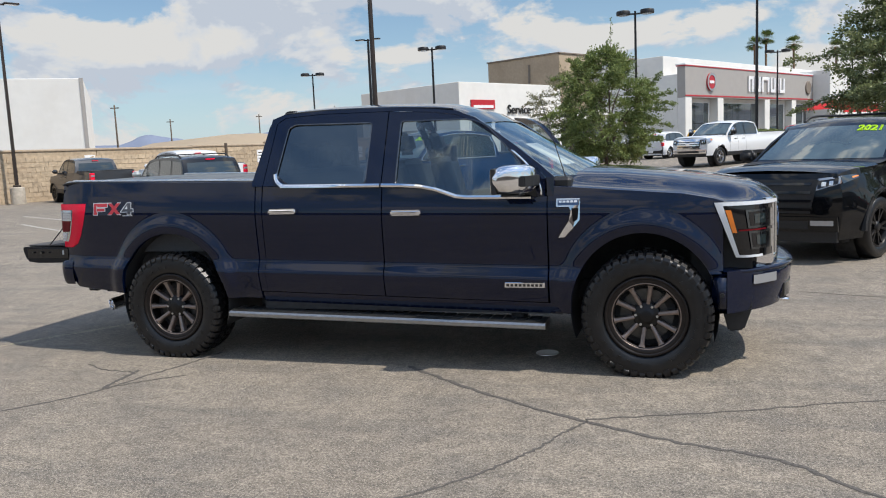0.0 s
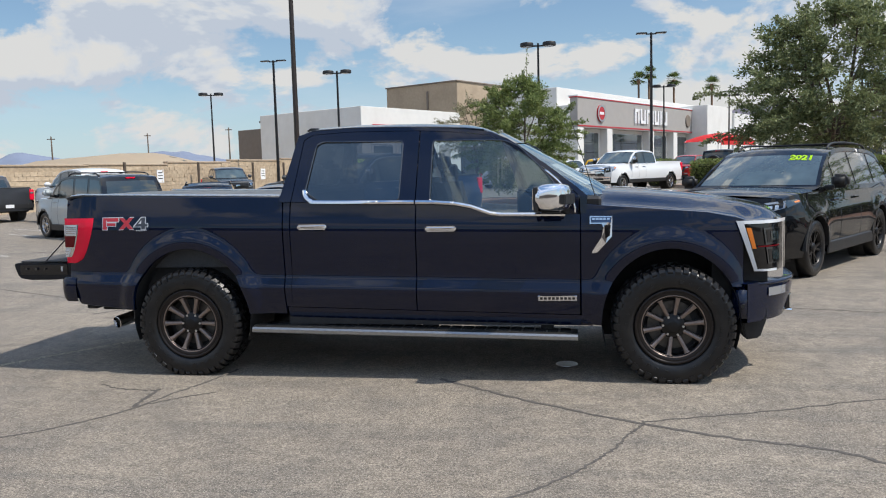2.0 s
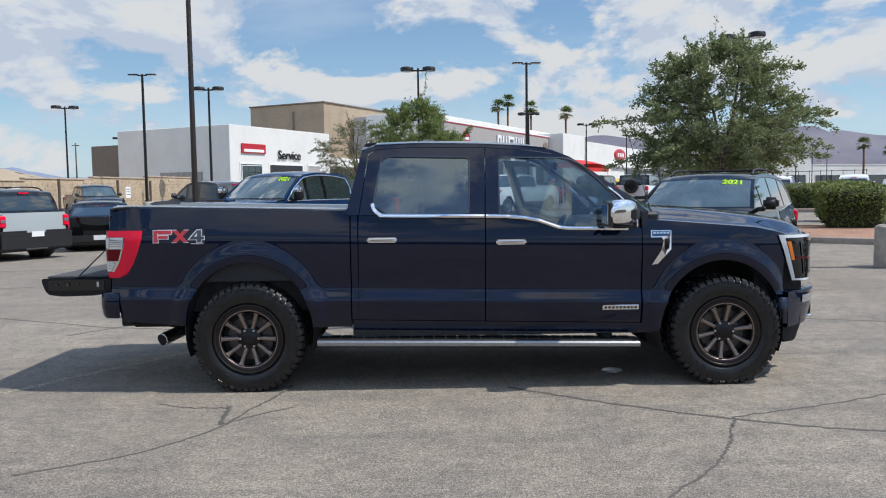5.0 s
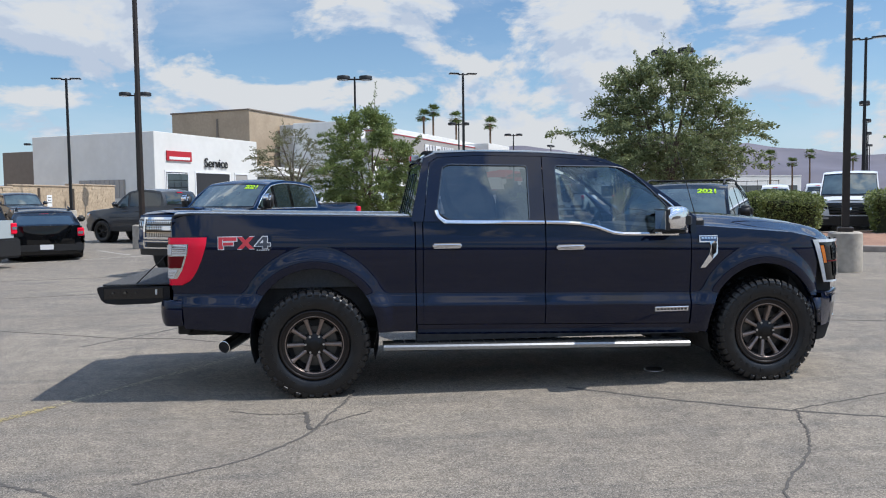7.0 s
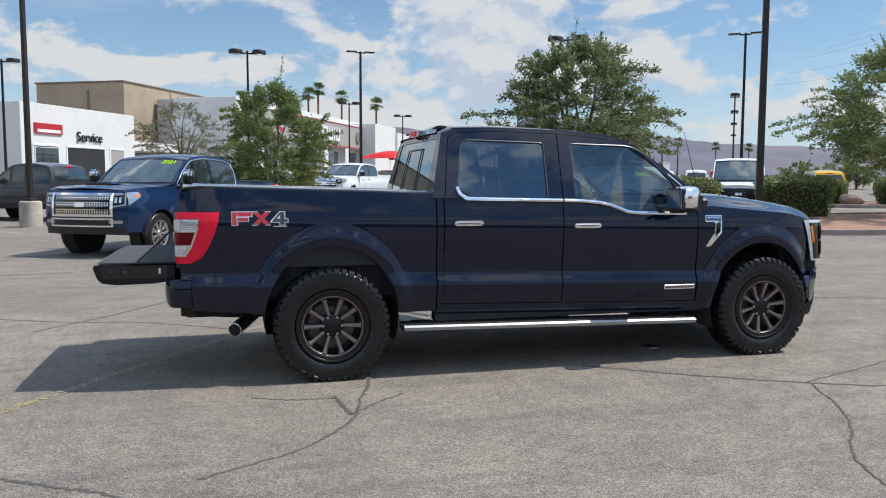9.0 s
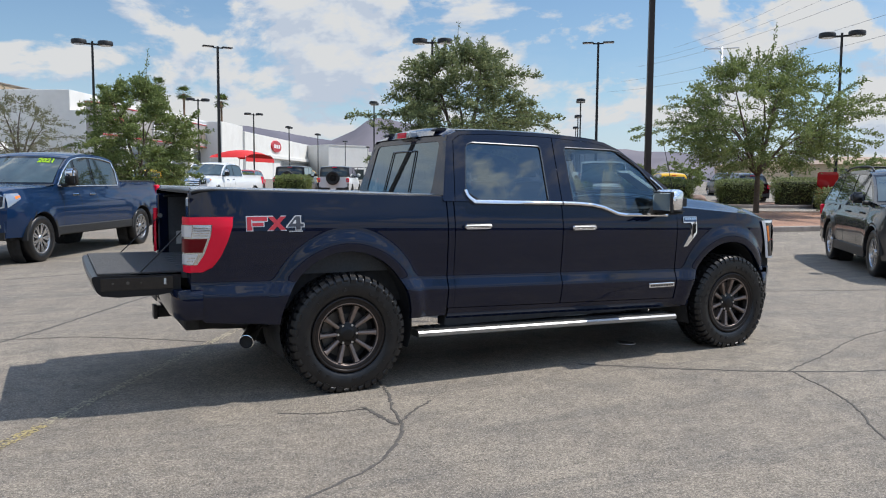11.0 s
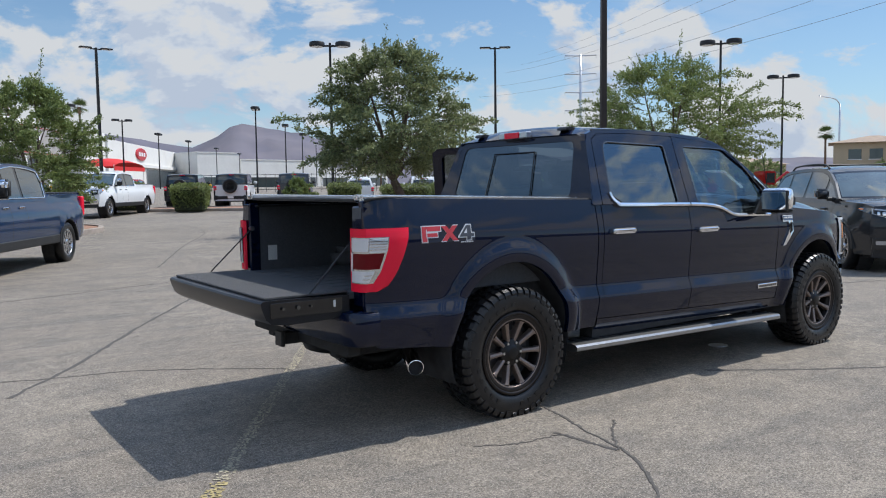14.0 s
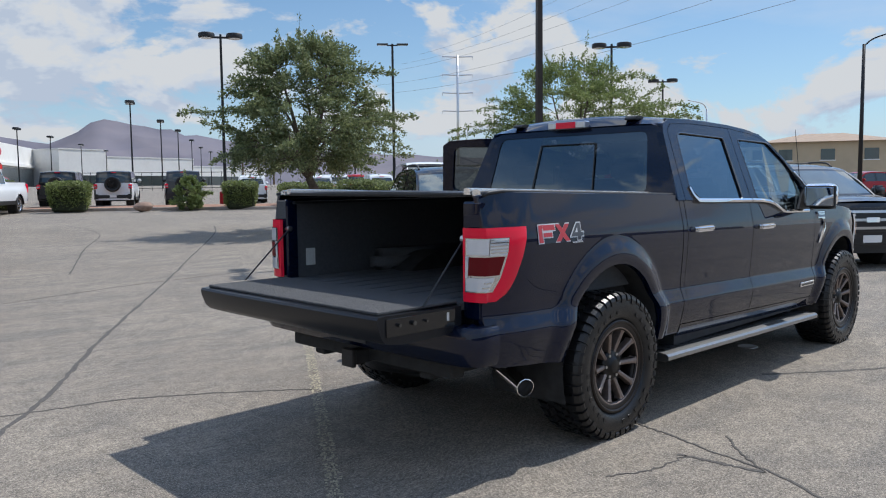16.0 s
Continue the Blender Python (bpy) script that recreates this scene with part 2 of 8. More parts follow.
leaf_dark = leaf_material("leaf_dark", (0.10, 0.135, 0.06), (0.28, 0.31, 0.14))
leaf_light = leaf_material("leaf_light", (0.11, 0.155, 0.048), (0.27, 0.32, 0.11))
leaf_pale = leaf_material("leaf_pale", (0.15, 0.15, 0.08), (0.26, 0.25, 0.14))
leaf_hedge = leaf_material("leaf_hedge", (0.08, 0.11, 0.028), (0.23, 0.27, 0.07))
leaf_palm = leaf_material("leaf_palm", (0.06, 0.1, 0.03), (0.14, 0.17, 0.05))


# ---- building helpers ----
def mesh_of(name, bm, material, smooth=False):
    me = bpy.data.meshes.new(name)
    bm.normal_update()
    bm.to_mesh(me)
    bm.free()
    me.materials.append(material)
    if smooth:
        me.polygons.foreach_set("use_smooth", [True] * len(me.polygons))
    return me


def part(name, bm, material, parent, label="", smooth=False, sharp=None):
    """Links a bmesh as one mesh object under a thing or a part."""
    ob = new(name, mesh_of(name, bm, material, smooth))
    if sharp:
        ob.data.set_sharp_from_angle(angle=radians(sharp))
    ob.parent = parent
    if label:
        ob["label"] = label
    return ob


def thing(name, label, category, m=None, group="", kind=""):
    ob = new(name)
    ob.empty_display_size = 0.2
    if m is not None:
        ob.matrix_basis = m
    return tagged(ob, label, category, group, kind)


def whole(name, bm, material, label, category="", group="", kind="", smooth=False, m=None):
    ob = new(name, mesh_of(name, bm, material, smooth))
    if m is not None:
        ob.matrix_basis = m
    return tagged(ob, label, category, group, kind)


def box(x0, x1, y0, y1, z0, z1, bevel=0.0, bm=None, seg=1):
    own = bm is None
    b = bmesh.new()
    v = [b.verts.new((x, y, z)) for x in (x0, x1) for y in (y0, y1) for z in (z0, z1)]
    for f in ((0, 1, 3, 2), (4, 6, 7, 5), (0, 4, 5, 1), (2, 3, 7, 6), (0, 2, 6, 4), (1, 5, 7, 3)):
        b.faces.new([v[i] for i in f])
    if bevel:
        bmesh.ops.bevel(b, geom=b.edges[:], offset=bevel, segments=seg, affect="EDGES")
    if own:
        return b
    join(bm, b)
    return bm


def join(bm, other, m=None):
    """Adds the other bmesh to bm and frees it."""
    at = {}
    for v in other.verts:
        at[v] = bm.verts.new(m @ v.co if m is not None else v.co)
    for f in other.faces:
        try:
            nf = bm.faces.new([at[v] for v in f.verts])
            nf.smooth = f.smooth
        except ValueError:
            pass
    other.free()
    return bm


def prism(points, y0, y1, bm=None, bevel=0.0):
    """A polygon of (x, z) pushed from y0 to y1."""
    b = bmesh.new()
    lo = [b.verts.new((x, y0, z)) for x, z in points]
    hi = [b.verts.new((x, y1, z)) for x, z in points]
    n = len(points)
    b.faces.new(lo)
    b.faces.new(hi[::-1])
    for i in range(n):
        j = (i + 1) % n
        b.faces.new((lo[j], lo[i], hi[i], hi[j]))
    bmesh.ops.recalc_face_normals(b, faces=b.faces[:])
    if bevel:
        bmesh.ops.bevel(b, geom=b.edges[:], offset=bevel, segments=2, affect="EDGES")
    if bm is None:
        return b
    return join(bm, b)


def slab(points, z0, z1, bm=None, bevel=0.0):
    """A polygon of (x, y) pushed from z0 to z1."""
    b = bmesh.new()
    lo = [b.verts.new((x, y, z0)) for x, y in points]
    hi = [b.verts.new((x, y, z1)) for x, y in points]
    n = len(points)
    b.faces.new(lo[::-1])
    b.faces.new(hi)
    for i in range(n):
        j = (i + 1) % n
        b.faces.new((lo[i], lo[j], hi[j], hi[i]))
    bmesh.ops.recalc_face_normals(b, faces=b.faces[:])
    if bevel:
        bmesh.ops.bevel(b, geom=b.edges[:], offset=bevel, segments=2, affect="EDGES")
    if bm is None:
        return b
    return join(bm, b)


def sheet(rows, closed=False, bm=None, flip=False):
    """A surface through rows of points."""
    b = bm or bmesh.new()
    vs = [[b.verts.new(p) for p in r] for r in rows]
    for a, c in zip(vs, vs[1:]):
        n = len(a)
        for i in range(n if closed else n - 1):
            j = (i + 1) % n
            q = (a[i], a[j], c[j], c[i])
            b.faces.new(q[::-1] if flip else q)
    return b


def lathe(profile, seg=32, axis="y", bm=None):
    """Turns a profile of (radius, place along the axis) round that axis."""
    rows = []
    for k in range(seg):
        a = 2 * math.pi * k / seg
        c, s = math.cos(a), math.sin(a)
        rows.append([(r * c, t, r * s) if axis == "y" else (r * c, r * s, t) for r, t in profile])
    rows.append(rows[0])
    b = sheet(rows)
    bmesh.ops.remove_doubles(b, verts=b.verts[:], dist=1e-5)
    bmesh.ops.recalc_face_normals(b, faces=b.faces[:])
    if bm is None:
        return b
    return join(bm, b)


def tube(path, radius, seg=8, bm=None, taper=None, caps=True):
    """A round bar along a path of points."""
    b = bmesh.new()
    pts = [Vector(p) for p in path]
    rings = []
    for i, p in enumerate(pts):
        d = (pts[min(i + 1, len(pts) - 1)] - pts[max(i - 1, 0)]).normalized()
        q = d.to_track_quat("Z", "Y").to_matrix()
        r = taper[i] if taper else radius
        rings.append([b.verts.new(p + q @ Vector((r * math.cos(2 * math.pi * k / seg), r * math.sin(2 * math.pi * k / seg), 0))) for k in range(seg)])
    for a, c in zip(rings, rings[1:]):
        for k in range(seg):
            j = (k + 1) % seg
            b.faces.new((a[k], a[j], c[j], c[k]))
    if caps:
        b.faces.new(rings[0][::-1])
        b.faces.new(rings[-1])
    if bm is None:
        return b
    return join(bm, b)


def ribbon(path, width, depth, side=(0, 1, 0), bm=None):
    """A flat bar of that width (across the path and side) and depth (along side)."""
    b = bmesh.new()
    pts = [Vector(p) for p in path]
    sd = Vector(side)
    rows = []
    for i, p in enumerate(pts):
        d = (pts[min(i + 1, len(pts) - 1)] - pts[max(i - 1, 0)]).normalized()
        n = d.cross(sd).normalized() * (width / 2)
        e = sd * depth
        rows.append([p - n, p + n, p + n + e, p - n + e])
    sheet(rows, closed=True, bm=b)
    for r in (b.verts[:4], b.verts[-4:]):
        b.faces.new(r)
    bmesh.ops.recalc_face_normals(b, faces=b.faces[:])
    if bm is None:
        return b
    return join(bm, b)


def piecewise(points):
    """A function through (x, value) pairs, straight between them."""
    xs, vs = zip(*points)

    def f(x):
        return float(np.interp(x, xs, vs))
    return f


def curve_through(points, n=8):
    """Catmull-Rom points through a polyline."""
    p = [Vector(q) for q in points]
    p = [2 * p[0] - p[1]] + p + [2 * p[-1] - p[-2]]
    out = []
    for i in range(1, len(p) - 2):
        a, b, c, d = p[i - 1:i + 3]
        for k in range(n):
            t = k / n
            out.append(0.5 * ((2 * b) + (c - a) * t + (2 * a - 5 * b + 4 * c - d) * t * t + (3 * b - a - 3 * c + d) * t ** 3))
    out.append(p[-2])
    return out


def flat_with_holes(outer, holes, yf, s, thick, bev=0.0):
    """A plate of (x, z) outlines with holes, set at y = s * yf(z), as thick as given."""
    b = bmesh.new()
    edges = []
    for loop in [outer] + holes:
        vs = [b.verts.new((x, s * yf(z), z)) for x, z in loop]
        edges += [b.edges.new((vs[i], vs[(i + 1) % len(vs)])) for i in range(len(vs))]
    bmesh.ops.triangle_fill(b, edges=edges, use_beauty=True)
    bmesh.ops.recalc_face_normals(b, faces=b.faces[:])
    if b.faces and sum(f.normal.y * f.calc_area() for f in b.faces) * s < 0:
        bmesh.ops.reverse_faces(b, faces=b.faces[:])
    r = bmesh.ops.extrude_face_region(b, geom=b.faces[:], use_keep_orig=True)
    for v in [v for v in r["geom"] if isinstance(v, bmesh.types.BMVert)]:
        v.co.y -= s * thick
    bmesh.ops.recalc_face_normals(b, faces=b.faces[:])
    return b


def rounded(points, r=0.04, n=4):
    """Rounds the corners of a closed outline."""
    out = []
    m = len(points)
    for i in range(m):
        p0, p, p1 = Vector(points[i - 1]), Vector(points[i]), Vector(points[(i + 1) % m])
        a, c = (p0 - p), (p1 - p)
        ra = min(r, a.length * 0.45, c.length * 0.45)
        q0, q1 = p + a.normalized() * ra, p + c.normalized() * ra
        for k in range(n + 1):
            t = k / n
            out.append(tuple(q0 * (1 - t) ** 2 + p * 2 * t * (1 - t) + q1 * t * t))
    return out


def shrink_outline(points, d):
    """Moves a convex-ish outline inwards by d."""
    c = sum((Vector(p) for p in points), Vector((0, 0))) / len(points)
    return [tuple(Vector(p) + (c - Vector(p)).normalized() * d) for p in points]


def inset_outline(points, d):
    """Moves a closed outline inwards by d, edge by edge."""
    n = len(points)
    area = sum(points[i][0] * points[(i + 1) % n][1] - points[(i + 1) % n][0] * points[i][1] for i in range(n))
    sg = 1 if area > 0 else -1
    out = []
    for i in range(n):
        p0, p, p1 = Vector(points[i - 1]), Vector(points[i]), Vector(points[(i + 1) % n])
        e0, e1 = (p - p0).normalized(), (p1 - p).normalized()
        n0, n1 = Vector((-e0.y, e0.x)) * sg, Vector((-e1.y, e1.x)) * sg
        b = (n0 + n1)
        b = b / max(0.35, b.length_squared / 2)
        out.append(tuple(p + b * d))
    return out


def clip_outline(points, nx, nz, c):
    """The part of an outline where nx * x + nz * z <= c."""
    out = []
    for i, p in enumerate(points):
        q = points[(i + 1) % len(points)]
        dp, dq = nx * p[0] + nz * p[1] - c, nx * q[0] + nz * q[1] - c
        if dp <= 0:
            out.append(p)
        if dp * dq < 0:
            f = dp / (dp - dq)
            out.append((p[0] + (q[0] - p[0]) * f, p[1] + (q[1] - p[1]) * f))
    return out


def letters(text, size, depth, material, name, parent, m, label="", thick=0.0, shear=0.0):
    """Words in the built-in font as a mesh part. The words stand in the local xz plane, read from -y."""
    cu = bpy.data.curves.new(name, "FONT")
    cu.body, cu.size, cu.extrude, cu.offset, cu.shear = text, size, depth / 2, thick, shear
    cu.align_x, cu.align_y = "CENTER", "CENTER"
    cu.resolution_u = 3
    tmp = bpy.data.objects.new(name, cu)
    scene.collection.objects.link(tmp)
    dg = bpy.context.evaluated_depsgraph_get()
    me = bpy.data.meshes.new_from_object(tmp.evaluated_get(dg))
    bpy.data.objects.remove(tmp)
    me.transform(pose(0, 0, 0, 90, 0, 0))
    me.materials.clear()
    me.materials.append(material)
    ob = new(name, me)
    ob.parent = parent
    ob.matrix_basis = m
    if label:
        ob["label"] = label
    return ob


def gz(x, y):
    """The height of the lot: level round the truck, then a slow rise to the north-east."""
    d = 0.47 * x + 0.88 * y - 9
    return 0.0 if d <= 0 else (0.016 * d * d / (d + 4) if d < 110 else 0.016 * 110 * 110 / 114)

# ---- the lot ----
A_DIR = Vector((math.cos(radians(62)), math.sin(radians(62)), 0))
B_DIR = Vector((-A_DIR.y, A_DIR.x, 0))


def lot_frame(x, y, z=0.0, turn=62.0):
    return pose(x, y, z, 0, 0, turn)


# asphalt: sun-bleached, with fine aggregate, oil stains and tyre marks
asphalt = bpy.data.materials.new("asphalt")
asphalt.use_nodes = True
nt = asphalt.node_tree
pb = nt.nodes["Principled BSDF"]
pb.inputs["Roughness"].default_value = 0.88
geo = nt.nodes.new("ShaderNodeNewGeometry")


def anoise(scale, detail=5.0, rough=0.6, vec=None, distortion=0.0):
    n = nt.nodes.new("ShaderNodeTexNoise")
    n.inputs["Scale"].default_value, n.inputs["Detail"].default_value = scale, detail
    n.inputs["Roughness"].default_value, n.inputs["Distortion"].default_value = rough, distortion
    nt.links.new(vec or geo.outputs["Position"], n.inputs["Vector"])
    return n.outputs["Fac"]


def arange(src, a, b, c, d):
    r = nt.nodes.new("ShaderNodeMapRange")
    for i, v in enumerate((a, b, c, d)):
        r.inputs[i + 1].default_value = v
    nt.links.new(src, r.inputs[0])
    return r.outputs[0]


def amix(fac, c1, c2, mode="MIX"):
    n = nt.nodes.new("ShaderNodeMix")
    n.data_type, n.blend_type = "RGBA", mode
    for i, v in ((0, fac), (6, c1), (7, c2)):
        if isinstance(v, (int, float)):
            n.inputs[i].default_value = v
        elif isinstance(v, tuple):
            n.inputs[i].default_value = (*v, 1)
        else:
            nt.links.new(v, n.inputs[i])
    return n.outputs[2]


c = amix(arange(anoise(0.35, 5), 0.38, 0.66, 0, 1), (0.196, 0.165, 0.131), (0.252, 0.215, 0.170))
c = amix(arange(anoise(2.2, 6), 0.44, 0.68, 0, 0.72), c, (0.138, 0.122, 0.104))
mp = nt.nodes.new("ShaderNodeMapping")
mp.inputs["Rotation"].default_value = (0, 0, radians(-20))
mp.inputs["Scale"].default_value = (0.22, 2.4, 1)
nt.links.new(geo.outputs["Position"], mp.inputs["Vector"])
c = amix(arange(anoise(1.3, 5, 0.6, mp.outputs[0], 0.6), 0.51, 0.68, 0, 0.62), c, (0.118, 0.108, 0.096))
c = amix(arange(anoise(9, 7, 0.78), 0.40, 0.60, 0, 1), amix(1.0, c, (0.78, 0.78, 0.78), "MULTIPLY"), amix(1.0, c, (1.16, 1.16, 1.16), "MULTIPLY"))
c = amix(arange(anoise(42, 2, 0.7), 0.36, 0.64, 0, 1), amix(1.0, c, (0.70, 0.70, 0.70), "MULTIPLY"), amix(1.0, c, (1.27, 1.27, 1.27), "MULTIPLY"))
c = amix(arange(anoise(85, 3, 0.7), 0.38, 0.62, 0, 1), amix(1.0, c, (0.58, 0.58, 0.58), "MULTIPLY"), amix(1.0, c, (1.42, 1.42, 1.42), "MULTIPLY"))
c = amix(arange(anoise(130, 1, 0.5), 0.615, 0.68, 0, 0.8), c, (0.50, 0.44, 0.36))
c = amix(arange(anoise(38, 3, 0.6), 0.63, 0.68, 0, 0.75), c, (0.06, 0.055, 0.05))
nt.links.new(c, pb.inputs["Base Color"])
bp = nt.nodes.new("ShaderNodeBump")
bp.inputs["Strength"].default_value, bp.inputs["Distance"].default_value = 0.5, 0.01
nt.links.new(anoise(140, 4, 0.7), bp.inputs["Height"])
nt.links.new(bp.outputs[0], pb.inputs["Normal"])

desert = M("desert_ground", (0.34, 0.27, 0.19), 0.95, var=0.15, scale=0.05, bump=0.3, bump_scale=2)


def ground_grid(us, vs, lift=0.0):
    rows = []
    for u in us:
        row = []
        for v in vs:
            x, y = A_DIR.x * u + B_DIR.x * v, A_DIR.y * u + B_DIR.y * v
            row.append((x, y, gz(x, y) + lift))
        rows.append(row)
    return sheet(rows, flip=True)


us = [-4000, -400, -60, -20, 0, 8, 9, 10, 11, 12, 14, 15, 16, 17, 18, 20, 22, 25, 28, 32, 36, 40, 46, 52, 60, 70, 80, 90, 100, 110, 118, 119, 120, 126, 160, 400, 4000]
vs = [-4000, -400, -120, -60, -30, -10, 0, 10, 30, 42, 60, 120, 400, 4000]
ground = whole("ground", ground_grid(us, vs), asphalt, "sun-bleached grey asphalt of a car lot, cracked and stained", "asphalt", kind="structure")

tar_mat = M("crack_filler", (0.092, 0.083, 0.074), 0.9, var=0.35, scale=60, bump=0.3, bump_scale=200)


def crack(points, width, seed, depth=0.004):
    """A wandering seam of dark filler that lies on the asphalt."""
    rnd = random.Random(seed)
    pts = curve_through([(x, y, 0) for x, y in points], 14)
    b = bmesh.new()
    rows = []
    for i, p in enumerate(pts):
        d = (pts[min(i + 1, len(pts) - 1)] - pts[max(i - 1, 0)]).normalized()
        n = Vector((-d.y, d.x, 0))
        p = p + n * rnd.uniform(-1, 1) * 0.011
        w = width * rnd.uniform(0.7, 1.45)
        z = gz(p.x, p.y)
        rows.append([(p.x - n.x * w, p.y - n.y * w, z + 0.001), (p.x - n.x * w * 0.6, p.y - n.y * w * 0.6, z + depth), (p.x + n.x * w * 0.6, p.y + n.y * w * 0.6, z + depth), (p.x + n.x * w, p.y + n.y * w, z + 0.001)])
    return sheet(rows, bm=b, flip=True)


CRACKS = [
    ([(2.0, -0.98), (2.1, -1.06), (2.76, -1.54), (3.42, -1.93), (3.94, -2.15), (4.39, -2.29), (4.77, -2.64), (5.4, -3.0)], 0.016),
    ([(3.42, -1.9), (3.30, -2.15), (3.17, -2.45), (2.95, -2.8), (2.51, -3.33), (2.3, -3.9)], 0.008),
    ([(-0.9, -2.75), (-0.34, -2.4), (0.0, -1.94), (0.12, -1.5), (0.24, -1.09), (0.3, -0.8)], 0.010),
    ([(-0.05, -1.40), (-0.03, -1.62), (0.0, -1.85)], 0.016),
    ([(-0.0, -1.85), (0.22, -1.62), (0.42, -1.45)], 0.008),
    ([(-0.04, -1.44), (-0.35, -1.42), (-0.6, -1.3)], 0.006),
    ([(-1.84, -2.49), (-1.55, -2.68), (-1.27, -2.86), (-0.9, -3.3)], 0.013),
    ([(-0.6, 1.1), (-0.65, 1.22), (-1.2, 1.65), (-1.74, 1.95), (-2.4, 2.12), (-3.6, 2.7), (-5.5, 3.6)], 0.010),
    ([(-2.6, 1.6), (-1.9, 2.6), (-0.89, 4.3), (0.9, 7.09), (3.9, 11.8), (7.6, 17.58), (9.2, 20.5)], 0.018),
    ([(3.4, -1.88), (4.2, -1.6), (5.2, -1.2), (6.6, -0.9), (8.5, -0.2)], 0.007),
    ([(-6.5, 6.0), (-4.2, 6.6), (-1.5, 7.4), (1.0, 8.2), (3.4, 8.6)], 0.012),
    ([(-9.0, 9.0), (-5.5, 9.6), (-2.0, 10.6)], 0.012),
    ([(5.0, 2.2), (7.4, 1.4), (9.2, 0.8), (12.0, 0.3)], 0.008),
    ([(1.0, 10.5), (3.0, 15.2), (5.2, 20.0), (6.0, 25.0)], 0.014),
]
for i, (pts, w) in enumerate(CRACKS):
    whole("asphalt_crack", crack(pts, w, i), tar_mat, "dark crack with old filler in the asphalt", "crack", group="cracks in the asphalt", kind="structure")


def stripe(x0, y0, x1, y1, width, material, label, worn=0.0, seed=1):
    """Painted line; a worn one is broken into flecks."""
    b = bmesh.new()
    rnd = random.Random(seed)
    a, c = Vector((x0, y0, 0)), Vector((x1, y1, 0))
    d = (c - a).normalized()
    n = Vector((-d.y, d.x, 0))
    length = (c - a).length
    if worn:
        step = 0.016
        k = int(length / step)
        for i in range(k):
            for j in range(6):
                if rnd.random() < worn:
                    continue
                s0 = i * step + rnd.uniform(-0.01, 0.01)
                o = (j - 2.5) * width / 6 + rnd.uniform(-0.008, 0.008)
                hw, hl = width / 12 * rnd.uniform(0.6, 1.4), step / 2 * rnd.uniform(0.6, 1.4)
                q = [a + d * (s0 + sx * hl) + n * (o + sy * hw) for sx, sy in ((-1, -1), (1, -0.8), (0.8, 1), (-1, 0.9))]
                z = gz(q[0].x, q[0].y) + 0.004 + 0.0006 * rnd.random()
                b.faces.new([b.verts.new((p.x, p.y, z)) for p in q])
    else:
        m = max(2, int(length / 2))
        rows = []
        for i in range(m + 1):
            p = a + d * length * i / m
            z = gz(p.x, p.y) + 0.005
            rows.append([(p.x - n.x * width / 2, p.y - n.y * width / 2, z), (p.x + n.x * width / 2, p.y + n.y * width / 2, z)])
        sheet(rows, bm=b, flip=True)
    return whole("painted_line", b, material, label, "line", group="painted lines", kind="structure")


yellow_line = M("worn_yellow_paint", (0.40, 0.32, 0.15), 0.85, var=0.3, scale=30)
cream_line = M("worn_cream_paint", (0.42, 0.37, 0.26), 0.85, var=0.3, scale=30)
stripe(-3.6, -3.4, -1.95, -0.93, 0.09, yellow_line, "worn yellow parking line on the asphalt", 0.42, 3)
stripe(-1.95, -0.93, 0.9, 3.45, 0.08, cream_line, "worn cream parking line on the asphalt", 0.58, 4)
# stall lines in the rows behind
for k in range(6):
    p = Vector((-13.0, 12.2, 0)) + A_DIR * (3.0 * k)
    q = p + B_DIR * 5.0
    stripe(p.x, p.y, q.x, q.y, 0.1, lot_white, "white stall line on the asphalt", 0.12, 20 + k)
for x0, y0, x1, y1, sd in ((-14.3, 14.9, -9.7, 11.9, 40), (-14.4, 11.5, -9.0, 8.2, 41), (-7.73, 18.85, -6.17, 16.57, 42), (-9.2, 13.6, -5.4, 16.3, 43)):
    stripe(x0, y0, x1, y1, 0.1, lot_white, "white stall line on the asphalt", 0.12, sd)

# drain cover under the truck
whole("drain_cover", lathe([(0.0, 0.007), (0.075, 0.007), (0.085, 0.004), (0.09, -0.01), (0.0, -0.01)], 24, "z"), satin, "small round metal cleanout cover in the asphalt", "cover", m=pose(2.93, -0.46, 0))


def kerb_ring(points, width=0.16, height=0.16):
    """A closed kerb along the rim of a planter."""
    pts = curve_through([(x, y, 0) for x, y in points] + [(points[0][0], points[0][1], 0)], 6)
    rows = []
    n = len(pts) - 1
    for i in range(n):
        p = pts[i]
        d = (pts[(i + 1) % n] - pts[i - 1]).normalized()
        o = Vector((-d.y, d.x, 0))
        z = gz(p.x, p.y)
        q, r = p, p + o * width
        rows.append([(q.x, q.y, z - 0.1), (q.x + o.x * 0.01, q.y + o.y * 0.01, z + height - 0.02), (q.x + o.x * 0.03, q.y + o.y * 0.03, z + height), (r.x, r.y, z + height), (r.x, r.y, z - 0.1)])
    rows.append(rows[0])
    b = sheet(rows)
    bmesh.ops.recalc_face_normals(b, faces=b.faces[:])
    return b


